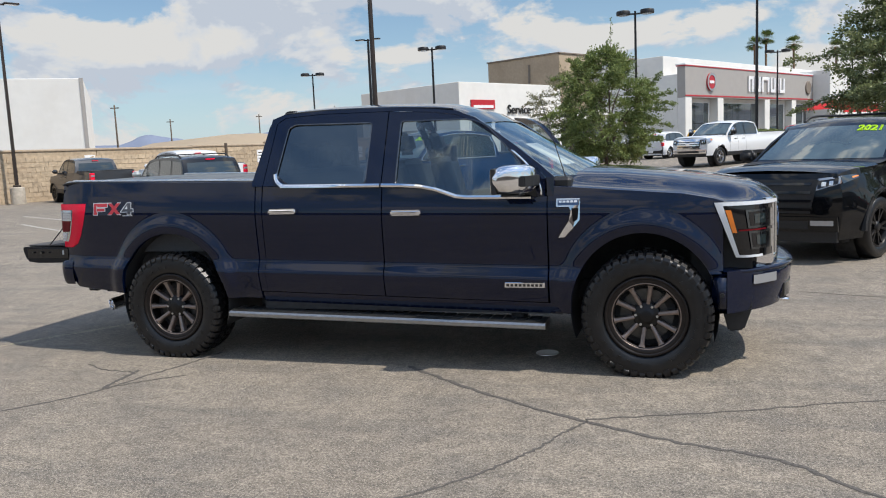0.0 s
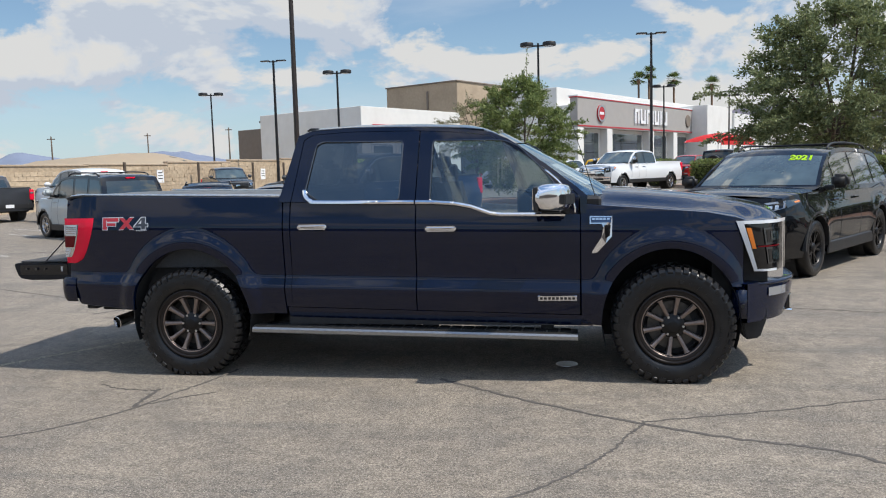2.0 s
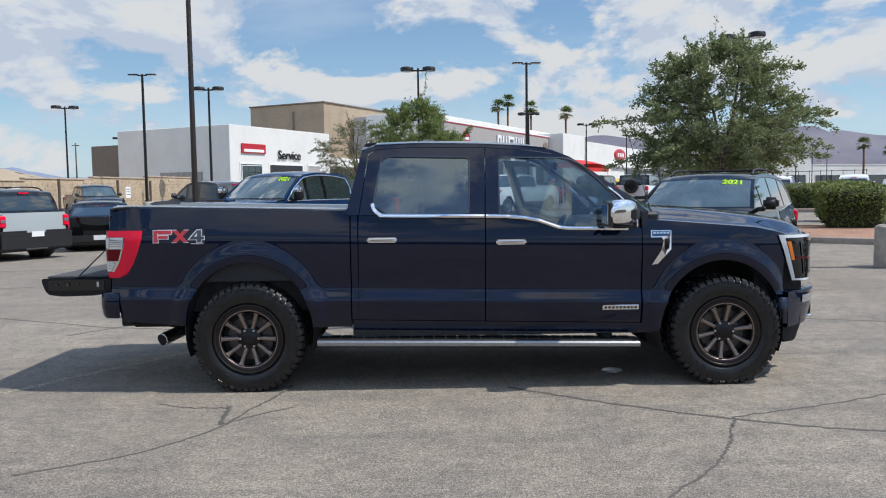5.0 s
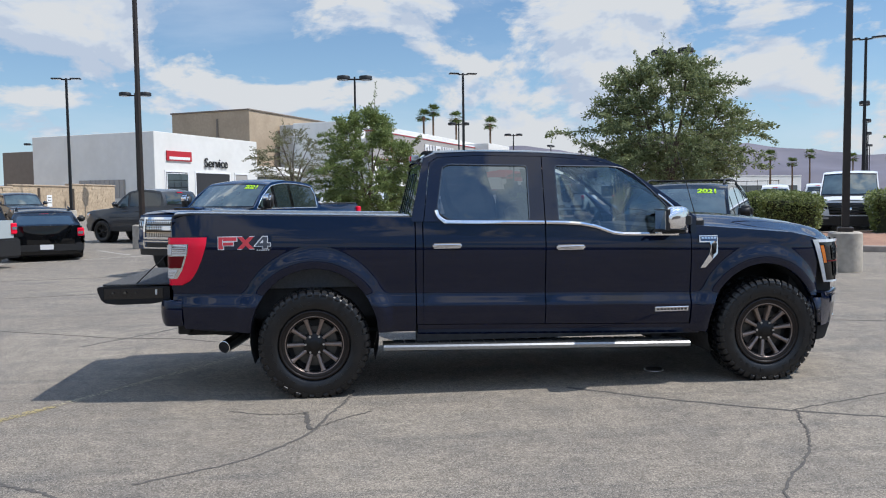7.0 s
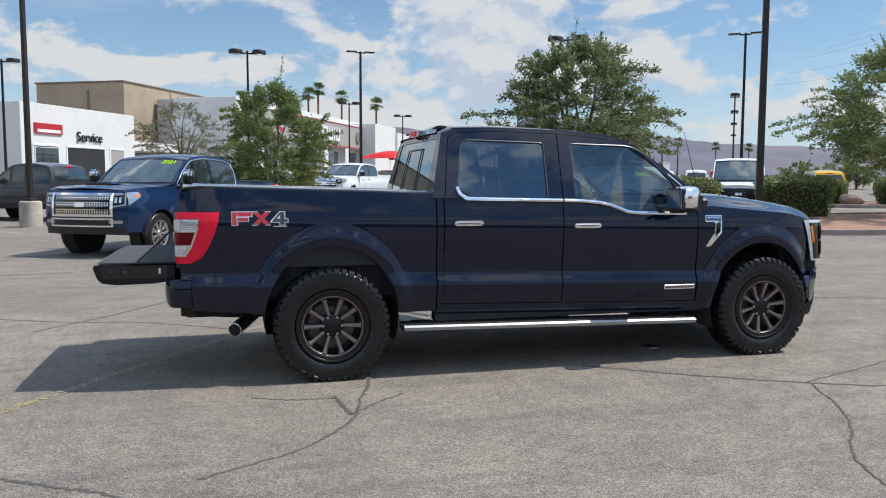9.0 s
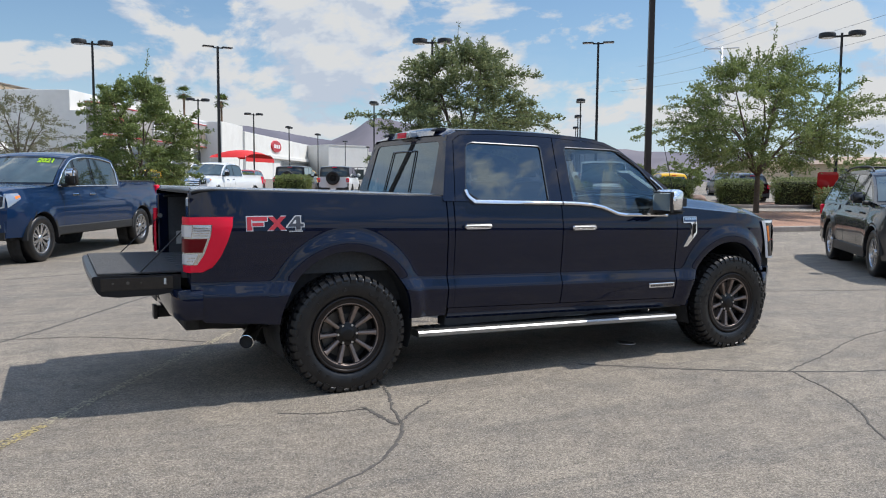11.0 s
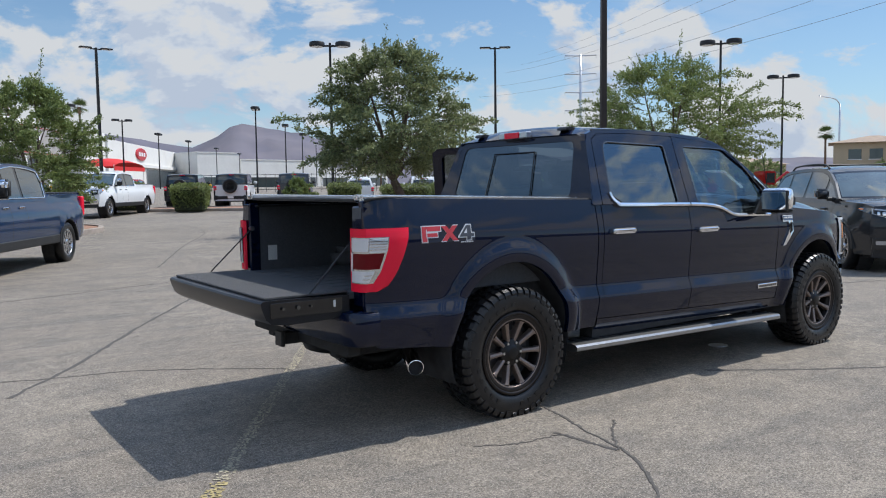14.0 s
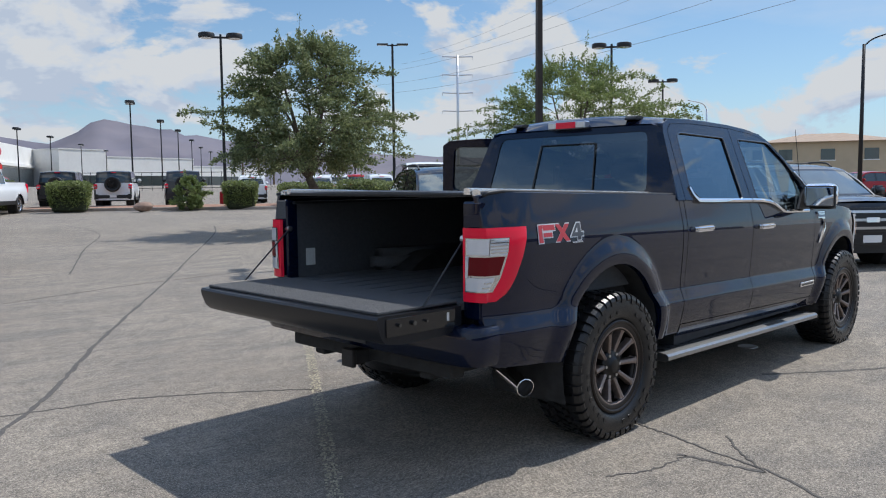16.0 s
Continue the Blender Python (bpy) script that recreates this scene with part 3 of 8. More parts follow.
def planter_fill(points, rise):
    pts = curve_through([(x, y, 0) for x, y in points] + [(points[0][0], points[0][1], 0)], 6)[:-1]
    c = sum(pts, Vector()) / len(pts)
    b = bmesh.new()
    rings = []
    for s, h in ((0.99, 0.10), (0.9, 0.12), (0.6, 0.12 + rise * 0.7), (0.3, 0.12 + rise)):
        rings.append([b.verts.new((c.x + (p.x - c.x) * s, c.y + (p.y - c.y) * s, gz(p.x, p.y) + h)) for p in pts])
    for a, d in zip(rings, rings[1:]):
        for i in range(len(pts)):
            j = (i + 1) % len(pts)
            b.faces.new((a[i], a[j], d[j], d[i]))
    b.faces.new(rings[-1])
    bmesh.ops.recalc_face_normals(b, faces=b.faces[:])
    return b


PLANTERS = [
    [(9.0, 15.0), (10.6, 13.3), (14.0, 10.8), (18.0, 9.9), (24.0, 9.2), (30.0, 8.2), (31.0, 12.0), (24.0, 16.8), (16.0, 17.0), (11.5, 18.0), (9.4, 17.0)],
    [(2.7, 22.3), (2.9, 24.2), (1.2, 27.0), (-0.8, 28.2), (-2.2, 27.0), (0.0, 22.6), (1.6, 21.4)],
    [(7.8, 36.2), (12.5, 33.2), (17.0, 29.6), (21.0, 26.2), (26.0, 22.6), (31.0, 20.0), (33.0, 22.6), (27.0, 26.5), (22.0, 30.0), (17.5, 33.5), (12.5, 36.8), (9.0, 38.4)],
]
for pts in PLANTERS:
    whole("kerb", kerb_ring(pts), kerb_mat, "weathered concrete kerb round a gravel planter", "kerb", group="planter kerbs", kind="structure")
    whole("planter_gravel", planter_fill(pts, 0.06), gravel, "red-brown gravel bed of a planter", "gravel", group="planter beds", kind="stuff")


def on_ground(x, y, turn=0.0, lift=0.0):
    return pose(x, y, gz(x, y) + lift, 0, 0, turn)


# ---- block wall and hill ----
block_mat = M("split_face_block", (0.46, 0.36, 0.25), 0.95, var=0.2, scale=5, bump=0.7, bump_scale=14, piece=0.10, stain=(0.30, 0.22, 0.15), stain_scale=0.6)
cap_mat = M("wall_cap", (0.42, 0.33, 0.24), 0.9, var=0.1, scale=5)
W0, W1 = Vector((-32.0, -4.0, 0)), Vector((-18.6, 58.5, 0))
wall_dir = (W1 - W0).normalized()
wall_len = (W1 - W0).length
wall_turn = math.degrees(math.atan2(wall_dir.y, wall_dir.x))
block_wall = tagged(new("wall_west"), "tan split-face block wall along the edge of the lot", "wall", kind="structure")
block_wall.matrix_basis = pose(W0.x, W0.y, 0, 0, 0, wall_turn)
wall_h = piecewise([(0, 2.35), (40, 2.4), (55, 2.75), (wall_len, 2.95)])
seg = 10
for i in range(seg):
    a, c = wall_len * i / seg, wall_len * (i + 1) / seg
    h = wall_h((a + c) / 2)
    part("wall_section", box(a, c - 0.03, 0.0, 0.3, -0.2, h), block_mat, block_wall)
    part("wall_cap", box(a - 0.02, c + 0.01, -0.05, 0.35, h, h + 0.1, 0.015), cap_mat, block_wall)


# unseen wall behind the walk, added as a dark band for the paint to mirror
south = tagged(new("wall_south_added"), "plain brown block wall added out of view to darken reflections", "wall", kind="structure")
for i in range(16):
    part("wall_section", box(-64 + 8 * i, -56.03 + 8 * i, -29.3, -29.0, -0.2, 2.6), stucco_brown, south)
    part("wall_cap", box(-64.02 + 8 * i, -56.02 + 8 * i, -29.35, -28.95, 2.6, 2.7, 0.015), cap_mat, south)


# hill of sand behind the wall
def hill_mesh():
    rows = []
    for i in range(25):
        u = i / 24
        row = []
        for j in range(13):
            v = j / 12
            x, y = -58 + 30 * v, 44 + 46 * u
            h = 5.0 * math.sin(math.pi * u) ** 0.7 * math.sin(math.pi * v) ** 0.8 * (0.8 + 0.3 * noise.noise((x * 0.15, y * 0.15, 0)))
            row.append((x, y, h - 0.1))
        rows.append(row)
    b = sheet(rows)
    bmesh.ops.recalc_face_normals(b, faces=b.faces[:])
    return b


whole("sand_hill", hill_mesh(), desert, "bare sandy mound beyond the block wall", "hill", kind="structure", smooth=True)


# ---- buildings ----
def facade(name, parent, x0, x1, y0, y1, z0, z1, material, bevel=0.03):
    return part(name, box(x0, x1, y0, y1, z0, z1, bevel), material, parent)


def window_unit(parent, x0, x1, y, z0, z1, cols, rows, frame_mat=sign_white, glass=shop_glass, depth=0.12, bar=0.06):
    """A glazed opening set into the face y (which looks to -y): frame, bars and panes."""
    # near-black solid block; its colour stands in for the unlit room
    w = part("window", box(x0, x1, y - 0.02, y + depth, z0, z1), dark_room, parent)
    fr = bmesh.new()
    for x in (x0, x1 - bar):
        box(x, x + bar, y - 0.09, y - 0.025, z0, z1, bm=fr)
    for z in (z0, z1 - bar):
        box(x0, x1, y - 0.085, y - 0.027, z, z + bar, bm=fr)
    part("window_frame", fr, frame_mat, w)
    dx, dz = (x1 - x0) / cols, (z1 - z0) / rows
    for i in range(cols):
        for j in range(rows):
            part("pane", box(x0 + dx * i + bar * 0.4, x0 + dx * (i + 1) - bar * 0.4, y - 0.05, y - 0.03, z0 + dz * j + bar * 0.4, z0 + dz * (j + 1) - bar * 0.4), glass, w)
    return w


# service building: local x along the lot's axis, its doors look to -y
svc = thing("service_building", "low white stucco service building with roll-up bays", "building", lot_frame(-18.3, 70.2, 0.4))
facade("wall", svc, 0, 16.6, 0, 15.5, -1, 7.9, stucco_white)
facade("wall", svc, 16.6, 27.0, 1.5, 13, -1, 5.3, stucco_white)
facade("rear_wall", svc, 3.5, 15, 15.5, 24, -1, 6.8, stucco_brown)
door_mat = M("bay_door", (0.03, 0.03, 0.032), 0.5, var=0.1, scale=3)
for x0, x1 in ((1.5, 4.6), (5.9, 11.4), (12.4, 14.6)):
    bay = part("bay_door", box(x0, x1, -0.02, 0.3, -0.3, 4.1), door_mat if x0 < 12 else stucco_grey, svc)
    fr = bmesh.new()
    box(x0 - 0.15, x0, -0.06, 0.1, -0.3, 4.28, bm=fr)
    box(x1, x1 + 0.15, -0.06, 0.1, -0.3, 4.28, bm=fr)
    box(x0 - 0.15, x1 + 0.15, -0.07, 0.1, 4.1, 4.28, bm=fr)
    part("door_frame", fr, sign_white, bay)
window_unit(svc, 1.5, 4.6, -0.06, 1.2, 4.0, 3, 4, sign_white)
part("canopy", box(16.6, 27.2, 0.6, 1.6, 4.2, 5.2, 0.03), stucco_white, svc)
window_unit(svc, 17.4, 26.4, 1.48, 0.2, 4.0, 5, 1, sign_black)
part("sign_panel", box(1.6, 5.2, -0.14, -0.03, 5.2, 6.15, 0.01), sign_red, svc, "red sign panel with a white lower band")
part("sign_band", box(1.9, 4.9, -0.17, -0.141, 5.32, 5.6), sign_white, svc)
letters("Service", 1.32, 0.08, sign_black, "lettering", svc, pose(9.1, -0.12, 5.15), "black letters reading Service", thick=0.014)
side = part("panel_band", box(-0.06, -0.01, 3.6, 9.4, 1.6, 3.4), stucco_grey, svc, "grey ribbed panels in the side wall")
for k in range(10):
    part("rib", box(-0.12, -0.061, 3.7 + k * 0.6, 3.76 + k * 0.6, 1.6, 3.4), stucco_grey, side)

# tan block building behind
tan = thing("workshop_building", "tall tan block workshop with a flat roof", "building", lot_frame(-13.8, 105.0, 1.0))
facade("wall", tan, 0, 34, 0, 13.3, -1, 13.2, stucco_tan)
part("roof_edge", box(-0.15, 34.15, -0.15, 13.45, 13.2, 13.4, 0.03), stucco_brown, tan)
part("downpipe", box(-0.12, -0.01, 5.2, 5.5, 8.0, 12.2), stucco_brown, tan)

# white hall and the showroom in front of it
hall = thing("showroom_hall", "white hall behind the showroom", "building", lot_frame(-10.4, 111.0, 1.0))
facade("wall", hall, 0, 70, -2.6, -0.2, -1, 11.6, stucco_shaded)
show = thing("showroom_building", "grey and white car showroom with tall windows", "building", lot_frame(3.0, 96.0, 0.6))
facade("wall", show, 0, 58, 1.1, 12, -1, 9.0, stucco_white)
facade("roof_parapet", show, 0, 58, 3.0, 12, 9.0, 11.4, stucco_white)
facade("parapet", show, 0.0, 58, 0.0, 1.1, 6.1, 9.9, stucco_grey)
part("red_stripe", box(-0.02, 58.02, -0.04, 0.0, 6.25, 6.42), sign_red, show)
part("red_edge", box(-0.1, 58.1, -0.06, 1.2, 9.9, 10.02), sign_red, show)
part("parapet_edge", box(-0.1, 58.1, -0.08, 1.3, 10.02, 10.2, 0.02), sign_white, show)
for x in (0.0, 8.4, 22.6, 32.0, 44.5, 56.4):
    facade("pillar", show, x, x + 1.6, 0.0, 1.08, -1, 6.1, stucco_white)
for x0, x1, cols in ((2.4, 7.8, 3), (11.0, 22.0, 6), (25.0, 31.4, 3), (34.8, 43.8, 5), (47.0, 55.8, 5)):
    window_unit(show, x0, x1, 1.06, 0.3, 5.6, cols, 4, sign_white)
# round badge and the raised letters of the dealer's sign, drawn as plain shapes
badge = part("round_sign", lathe([(0.0, -0.2), (1.0, -0.2), (1.1, -0.15), (1.1, 0.0), (0.0, 0.0)], 32), sign_red, show, "round red badge with a pale ring")
badge.matrix_basis = pose(6.4, 0.0, 8.1)
part("ring", lathe([(0.86, -0.23), (1.12, -0.23), (1.12, -0.19), (0.86, -0.19)], 32), satin, badge)
part("bar", box(-0.6, 0.6, -0.24, -0.201, -0.18, 0.18), sign_white, badge)
SIGN_W = (1.5, 1.7, 2.4, 1.6, 0.5, 1.7)
for k, wdt in enumerate(SIGN_W):
    x = 17.0 + sum(SIGN_W[:k]) + 0.5 * k
    bar = bmesh.new()
    box(x, x + 0.45, -0.22, -0.01, 7.1, 9.2, 0.02, bar)
    if wdt > 1:
        box(x + wdt - 0.45, x + wdt, -0.21, -0.01, 7.1, 9.2, 0.02, bar)
        box(x, x + wdt, -0.20, -0.012, 7.1 if k % 2 else 8.75, 7.55 if k % 2 else 9.2, 0.02, bar)
    part("sign_bar", bar, sign_white, show, "white raised sign shape")
badge2 = part("round_sign", lathe([(0.0, -0.2), (0.9, -0.2), (1.0, -0.15), (1.0, 0.0), (0.0, 0.0)], 32), stucco_brown, show, "round dark badge")
badge2.matrix_basis = pose(38.0, 0.0, 8.1)

# second dealer row, far off
kia = thing("far_showroom", "long white showroom with a red oval sign", "building", pose(28.3, 136.9, gz(28.3, 136.9), 0, 0, 61.1))
facade("wall", kia, 4, 66, 0, 24, -1, 8.7, stucco_white)
facade("wall", kia, -8, 4, 0.4, 24, -1, 9.6, stucco_white)
part("eave_band", box(20, 66.2, -0.5, -0.01, 4.3, 5.0, 0.04), stucco_white, kia)
window_unit(kia, 30, 64, -0.03, 0.2, 4.1, 14, 1, sign_white)
oval = part("oval_sign", lathe([(0.0, -0.3), (1.5, -0.3), (1.6, -0.2), (1.6, 0.0), (0.0, 0.0)], 32), sign_red, kia, "red oval sign")
oval.matrix_basis = pose(26.0, 0, 6.9) @ Matrix.Diagonal((2.5, 1, 0.78, 1))
for k in range(3):
    part("sign_bar", box(-0.95 + 0.7 * k, -0.45 + 0.7 * k, -0.34, -0.301, -0.5, 0.5, 0.02), sign_white, oval)
for x, y, w, d, h, t in ((58.5, 178, 12, 20, 8.6, 15), (71, 183, 26, 14, 7.2, 15), (99, 196, 30, 16, 5.5, 18), (-2, 122, 30, 12, 8.5, 62)):
    bld = thing("far_building", "plain white commercial building far across the lot", "building", pose(x, y, gz(x, y) - 0.3, 0, 0, t), group="far buildings")
    facade("wall", bld, 0, w, 0, d, -1, h, stucco_white)
    part("roof_edge", box(-0.1, w + 0.1, -0.1, d + 0.1, h, h + 0.25), stucco_white, bld)
    window_unit(bld, 1.5, w - 1.5, -0.02, 0.2, 3.0, 6, 1, sign_white)

west = thing("warehouse", "tall windowless white warehouse beyond the block wall", "building", pose(-40.6, 44.0, 0, 0, 0, 40))
facade("wall", west, -46, 0, 0, 20, -1, 8.3, stucco_white)
part("panel_joint", box(-0.26, 0.02, -0.05, 0.0, -1, 8.32), stucco_grey, west)

# houses to the east
for x, y, w, d, h, t, rise in ((97, 43, 9, 8, 5.0, -62, 0.95), (91, 30, 13, 9, 4.8, -66, 1.1), (128, 86, 22, 10, 3.2, -15, 1.4), (150, 126, 30, 10, 3.6, 10, 1.6)):
    z = gz(x, y)
    house = thing("house", "tan stucco house with a low tiled roof", "house", pose(x, y, z, 0, 0, t), group="houses beyond the lot")
    part("wall", box(-w / 2, w / 2, -d / 2, d / 2, -1, h), M("house_stucco", (0.52, 0.42, 0.29), 0.9, var=0.05, scale=1), house)
    b = bmesh.new()
    o = 0.6
    v = [b.verts.new(p) for p in ((-w / 2 - o, -d / 2 - o, h), (w / 2 + o, -d / 2 - o, h), (w / 2 + o, d / 2 + o, h), (-w / 2 - o, d / 2 + o, h), (-w / 2 + d / 2, 0, h + rise), (w / 2 - d / 2, 0, h + rise))]
    for f in ((0, 1, 5, 4), (1, 2, 5), (2, 3, 4, 5), (3, 0, 4), (3, 2, 1, 0)):
        b.faces.new([v[i] for i in f])
    part("roof", b, roof_tile, house)
    for k in range(3):
        x0 = -w / 2 + 1.6 + k * (w - 4.5) / 2
        wd = part("window", box(x0, x0 + 1.4, -d / 2 - 0.06, -d / 2 + 0.1, h - 2.0, h - 0.8), shop_glass, house)
        part("frame", box(x0 - 0.1, x0 + 1.5, -d / 2 - 0.08, -d / 2 - 0.01, h - 2.1, h - 2.0), sign_white, wd)


# ---- mountains ----
def ridge(az0, az1, dist, profile, seed, depth=700):
    """A range between two bearings (degrees from +y, clockwise); profile gives its height along it."""
    rows = []
    n = 90
    f = piecewise(profile)
    for i in range(n + 1):
        az = az0 + (az1 - az0) * i / n
        dx, dy = math.sin(radians(az)), math.cos(radians(az))
        top = f(az) * (1 + 0.04 * noise.fractal((az * 0.6, seed, 0), 0.9, 2, 5))
        row = []
        for j in range(15):
            s = j / 14
            r = dist + depth * s
            h = top * (s ** 0.85) * (1 + (0.22 * (1 - s) + 0.04) * noise.fractal((az * 0.9, s * 4, seed), 0.8, 2.1, 5))
            row.append((dx * r, dy * r, max(-1, h)))
        rows.append(row)
    b = sheet(rows)
    bmesh.ops.recalc_face_normals(b, faces=b.faces[:])
    return b


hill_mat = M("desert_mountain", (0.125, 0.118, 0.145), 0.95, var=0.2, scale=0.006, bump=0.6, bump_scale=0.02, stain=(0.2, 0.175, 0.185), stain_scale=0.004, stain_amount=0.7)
# far range: the haze of distance is put into its blue base colour
haze_hill_mat = M("haze_blue_mountain", (0.17, 0.20, 0.27), 1.0, var=0.08, scale=0.004)
whole("mountain_range", ridge(-52, -14, 3600, [(-52, 60), (-46, 80), (-43, 110), (-40, 100), (-38, 150), (-35, 110), (-32, 135), (-28, 145), (-25, 95), (-20, 90), (-14, 60)], 3), haze_hill_mat, "mountain range on the horizon, its haze put into a blue colour", "mountains", kind="structure", smooth=True)
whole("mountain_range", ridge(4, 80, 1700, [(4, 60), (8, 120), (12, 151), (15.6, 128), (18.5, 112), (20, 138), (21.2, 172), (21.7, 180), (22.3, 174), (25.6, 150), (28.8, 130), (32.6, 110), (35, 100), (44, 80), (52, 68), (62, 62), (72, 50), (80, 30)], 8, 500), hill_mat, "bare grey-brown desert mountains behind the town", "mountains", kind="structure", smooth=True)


# ---- lamp posts ----
def lamp_post(x, y, style, height=9.6, turn=0.0, base=True, material=None, heads=2, base_mat=None, name="lamp_post", label="", slim=1.0):
    """Square steel post on a round concrete base. Styles: drum (round shoebox heads) or flat (thin panels)."""
    material = material or steel_black
    lp = thing(name, label or {"drum": "tall dark lamp post with round shoebox heads", "flat": "tall dark lamp post with thin flat heads"}[style], "lamp post", on_ground(x, y, turn), group="lamp posts of the lot")
    z0 = 0.0
    if base:
        prof = [(0.0, 0.78), (0.27, 0.78), (0.31, 0.75), (0.315, 0.70), (0.32, -0.15), (0.0, -0.15)]
        part("concrete_base", lathe(prof, 28, "z"), base_mat or concrete, lp, smooth=True, sharp=35)
        part("base_cover", box(-0.14, 0.14, -0.14, 0.14, 0.781, 0.87, 0.015), material, lp)
        z0 = 0.8
    r0, r1 = 0.085 * slim, 0.06 * slim
    b = bmesh.new()
    rows = []
    for z, r in ((z0, r0), (height, r1)):
        rows.append([(r * sx, r * sy, z) for sx, sy in ((-1, -1), (1, -1), (1, 1), (-1, 1))])
    sheet(rows, closed=True, bm=b)
    part("post", b, material, lp)
    sides = {1: (1,), 2: (-1, 1)}[heads]
    for s in sides:
        if style == "drum":
            part("arm", box(0.05 if s > 0 else -0.35, 0.35 if s > 0 else -0.05, -0.04, 0.04, height - 0.22, height - 0.12), material, lp)
            h = part("lamp_head", lathe([(0.0, 0.12), (0.30, 0.12), (0.40, 0.09), (0.43, 0.04), (0.43, -0.13), (0.38, -0.16), (0.0, -0.16)], 24, "z"), material, lp, smooth=True, sharp=35)
            h.matrix_basis = pose(s * 0.72, 0, height - 0.05)
            part("lens", lathe([(0.0, -0.175), (0.34, -0.175), (0.34, -0.161), (0.0, -0.161)], 20, "z"), clear_lens, h)
        else:
            part("arm", box(0.04 if s > 0 else -0.3, 0.3 if s > 0 else -0.04, -0.03, 0.03, height - 0.12, height - 0.05), material, lp)
            h = part("lamp_head", box(-0.32, 0.32, -0.17, 0.17, -0.05, 0.03, 0.02), material, lp)
            h.matrix_basis = pose(s * 0.58, 0, height - 0.02)
            part("lens", box(-0.26, 0.26, -0.13, 0.13, -0.058, -0.0505), clear_lens, h)
    return lp


NEAR = "tall bronze lamp post on a round concrete base"
lamp_post(-6.5, 19.4, "flat", 11.0, 62, material=steel_dark, label=NEAR, slim=0.78)
lamp_post(9.93, 7.4, "flat", 11.0, 62, material=steel_dark, label=NEAR, slim=0.78)
for x, y, st, t in ((0.55, 45.3, "drum", 0), (7.47, 43.6, "flat", 5), (-15.5, 53.6, "drum", 0), (-17.9, 46.5, "flat", 0), (-31.6, 64.9, "drum", 20), (18.0, 35.3, "drum", -30), (26.8, 31.4, "flat", -40), (36.5, 22.9, "drum", -55), (53.5, 29.2, "drum", -55),
                   (28.4, 71, "drum", 64), (40.2, 89.7, "drum", 64), (49.5, 104, "drum", 64), (62.4, 125, "drum", 64), (76, 147.5, "drum", 64), (88, 165.6, "drum", 64), (30.8, 112.5, "drum", 64), (40.2, 128, "drum", 64), (52.6, 149, "drum", 64), (66, 171, "drum", 64), (45.3, 58.3, "drum", 55), (56.2, 73.7, "drum", 55), (67.9, 90.3, "drum", 55), (84.8, 114.2, "drum", 55), (20.5, 91, "drum", 0), (11.6, 76.5, "drum", 0), (-42, 104, "drum", 0)):
    lamp_post(x, y, st, 9.6 - gz(x, y), t, base=x * 0.47 + y * 0.88 < 45, base_mat=sign_red if (x, y) == (18.0, 35.3) else None)
lamp_post(-25.5, 22.2, "flat", 9.0, 62, material=steel_dark, label=NEAR, slim=0.78)


# ---- parked vehicles ----
def wheel(parent, x, y, r, width, rim_mat, spokes=6, side=-1, rim=0.62, sag=0.0, cap=None, name="wheel"):
    """A wheel with its tyre, barrel, spokes and hub; side is the way its face looks along y."""
    w = new(name)
    w.parent = parent
    w.matrix_basis = pose(x, y, r - sag, 0, 0, 0 if side < 0 else 180)
    hw = width / 2
    rr = r * rim
    prof = [(rr, -hw * 0.80), (rr + 0.02, -hw * 0.93), (rr + (r - rr) * 0.45, -hw * 1.03), (r * 0.95, -hw * 0.96), (r * 0.985, -hw * 0.80), (r, -hw * 0.5), (r, hw * 0.5), (r * 0.985, hw * 0.8), (r * 0.95, hw * 0.96), (rr + 0.02, hw * 0.93), (rr, hw * 0.8)]
    part("tyre", lathe(prof, 40), rubber, w, smooth=True, sharp=50)
    lip = lathe([(rr + 0.004, -hw * 0.86), (rr - 0.012, -hw * 0.88), (rr - 0.02, -hw * 0.78), (rr - 0.035, -hw * 0.3), (rr - 0.03, hw * 0.8), (rr + 0.004, hw * 0.86)], 40)
    part("rim", lip, rim_mat, w, smooth=True, sharp=40)
    part("brake_disc", lathe([(0.0, 0.0), (rr * 0.8, 0.0), (rr * 0.8, 0.03), (0.0, 0.03)], 24), under_black, w)
    for k in range(spokes):
        a = 2 * math.pi * k / spokes
        b = bmesh.new()
        s = math.pi / spokes
        for e in (-1, 1):
            q = a + e * s * 0.34
            p0 = (0.05 * math.cos(a), -hw * 0.66, 0.05 * math.sin(a))
            p1 = (rr * 0.97 * math.cos(q), -hw * 0.80, rr * 0.97 * math.sin(q))
            ribbon([p0, p1], rr * 0.11, 0.025, (0, 1, 0), b)
        part("spoke", b, rim_mat, w)
    part("hub", lathe([(0.0, -hw * 0.80), (0.05, -hw * 0.80), (0.06, -hw * 0.74), (0.075, -hw * 0.6), (0.075, 0.0), (0.0, 0.0)], 20), cap or rim_mat, w, smooth=True, sharp=40)
    return w


def arch_floor(x, gc, axles, ra, zc):
    z = gc
    for ax in axles:
        dx = abs(x - ax)
        if dx < ra:
            z = max(z, zc + math.sqrt(ra * ra - dx * dx))
    return z


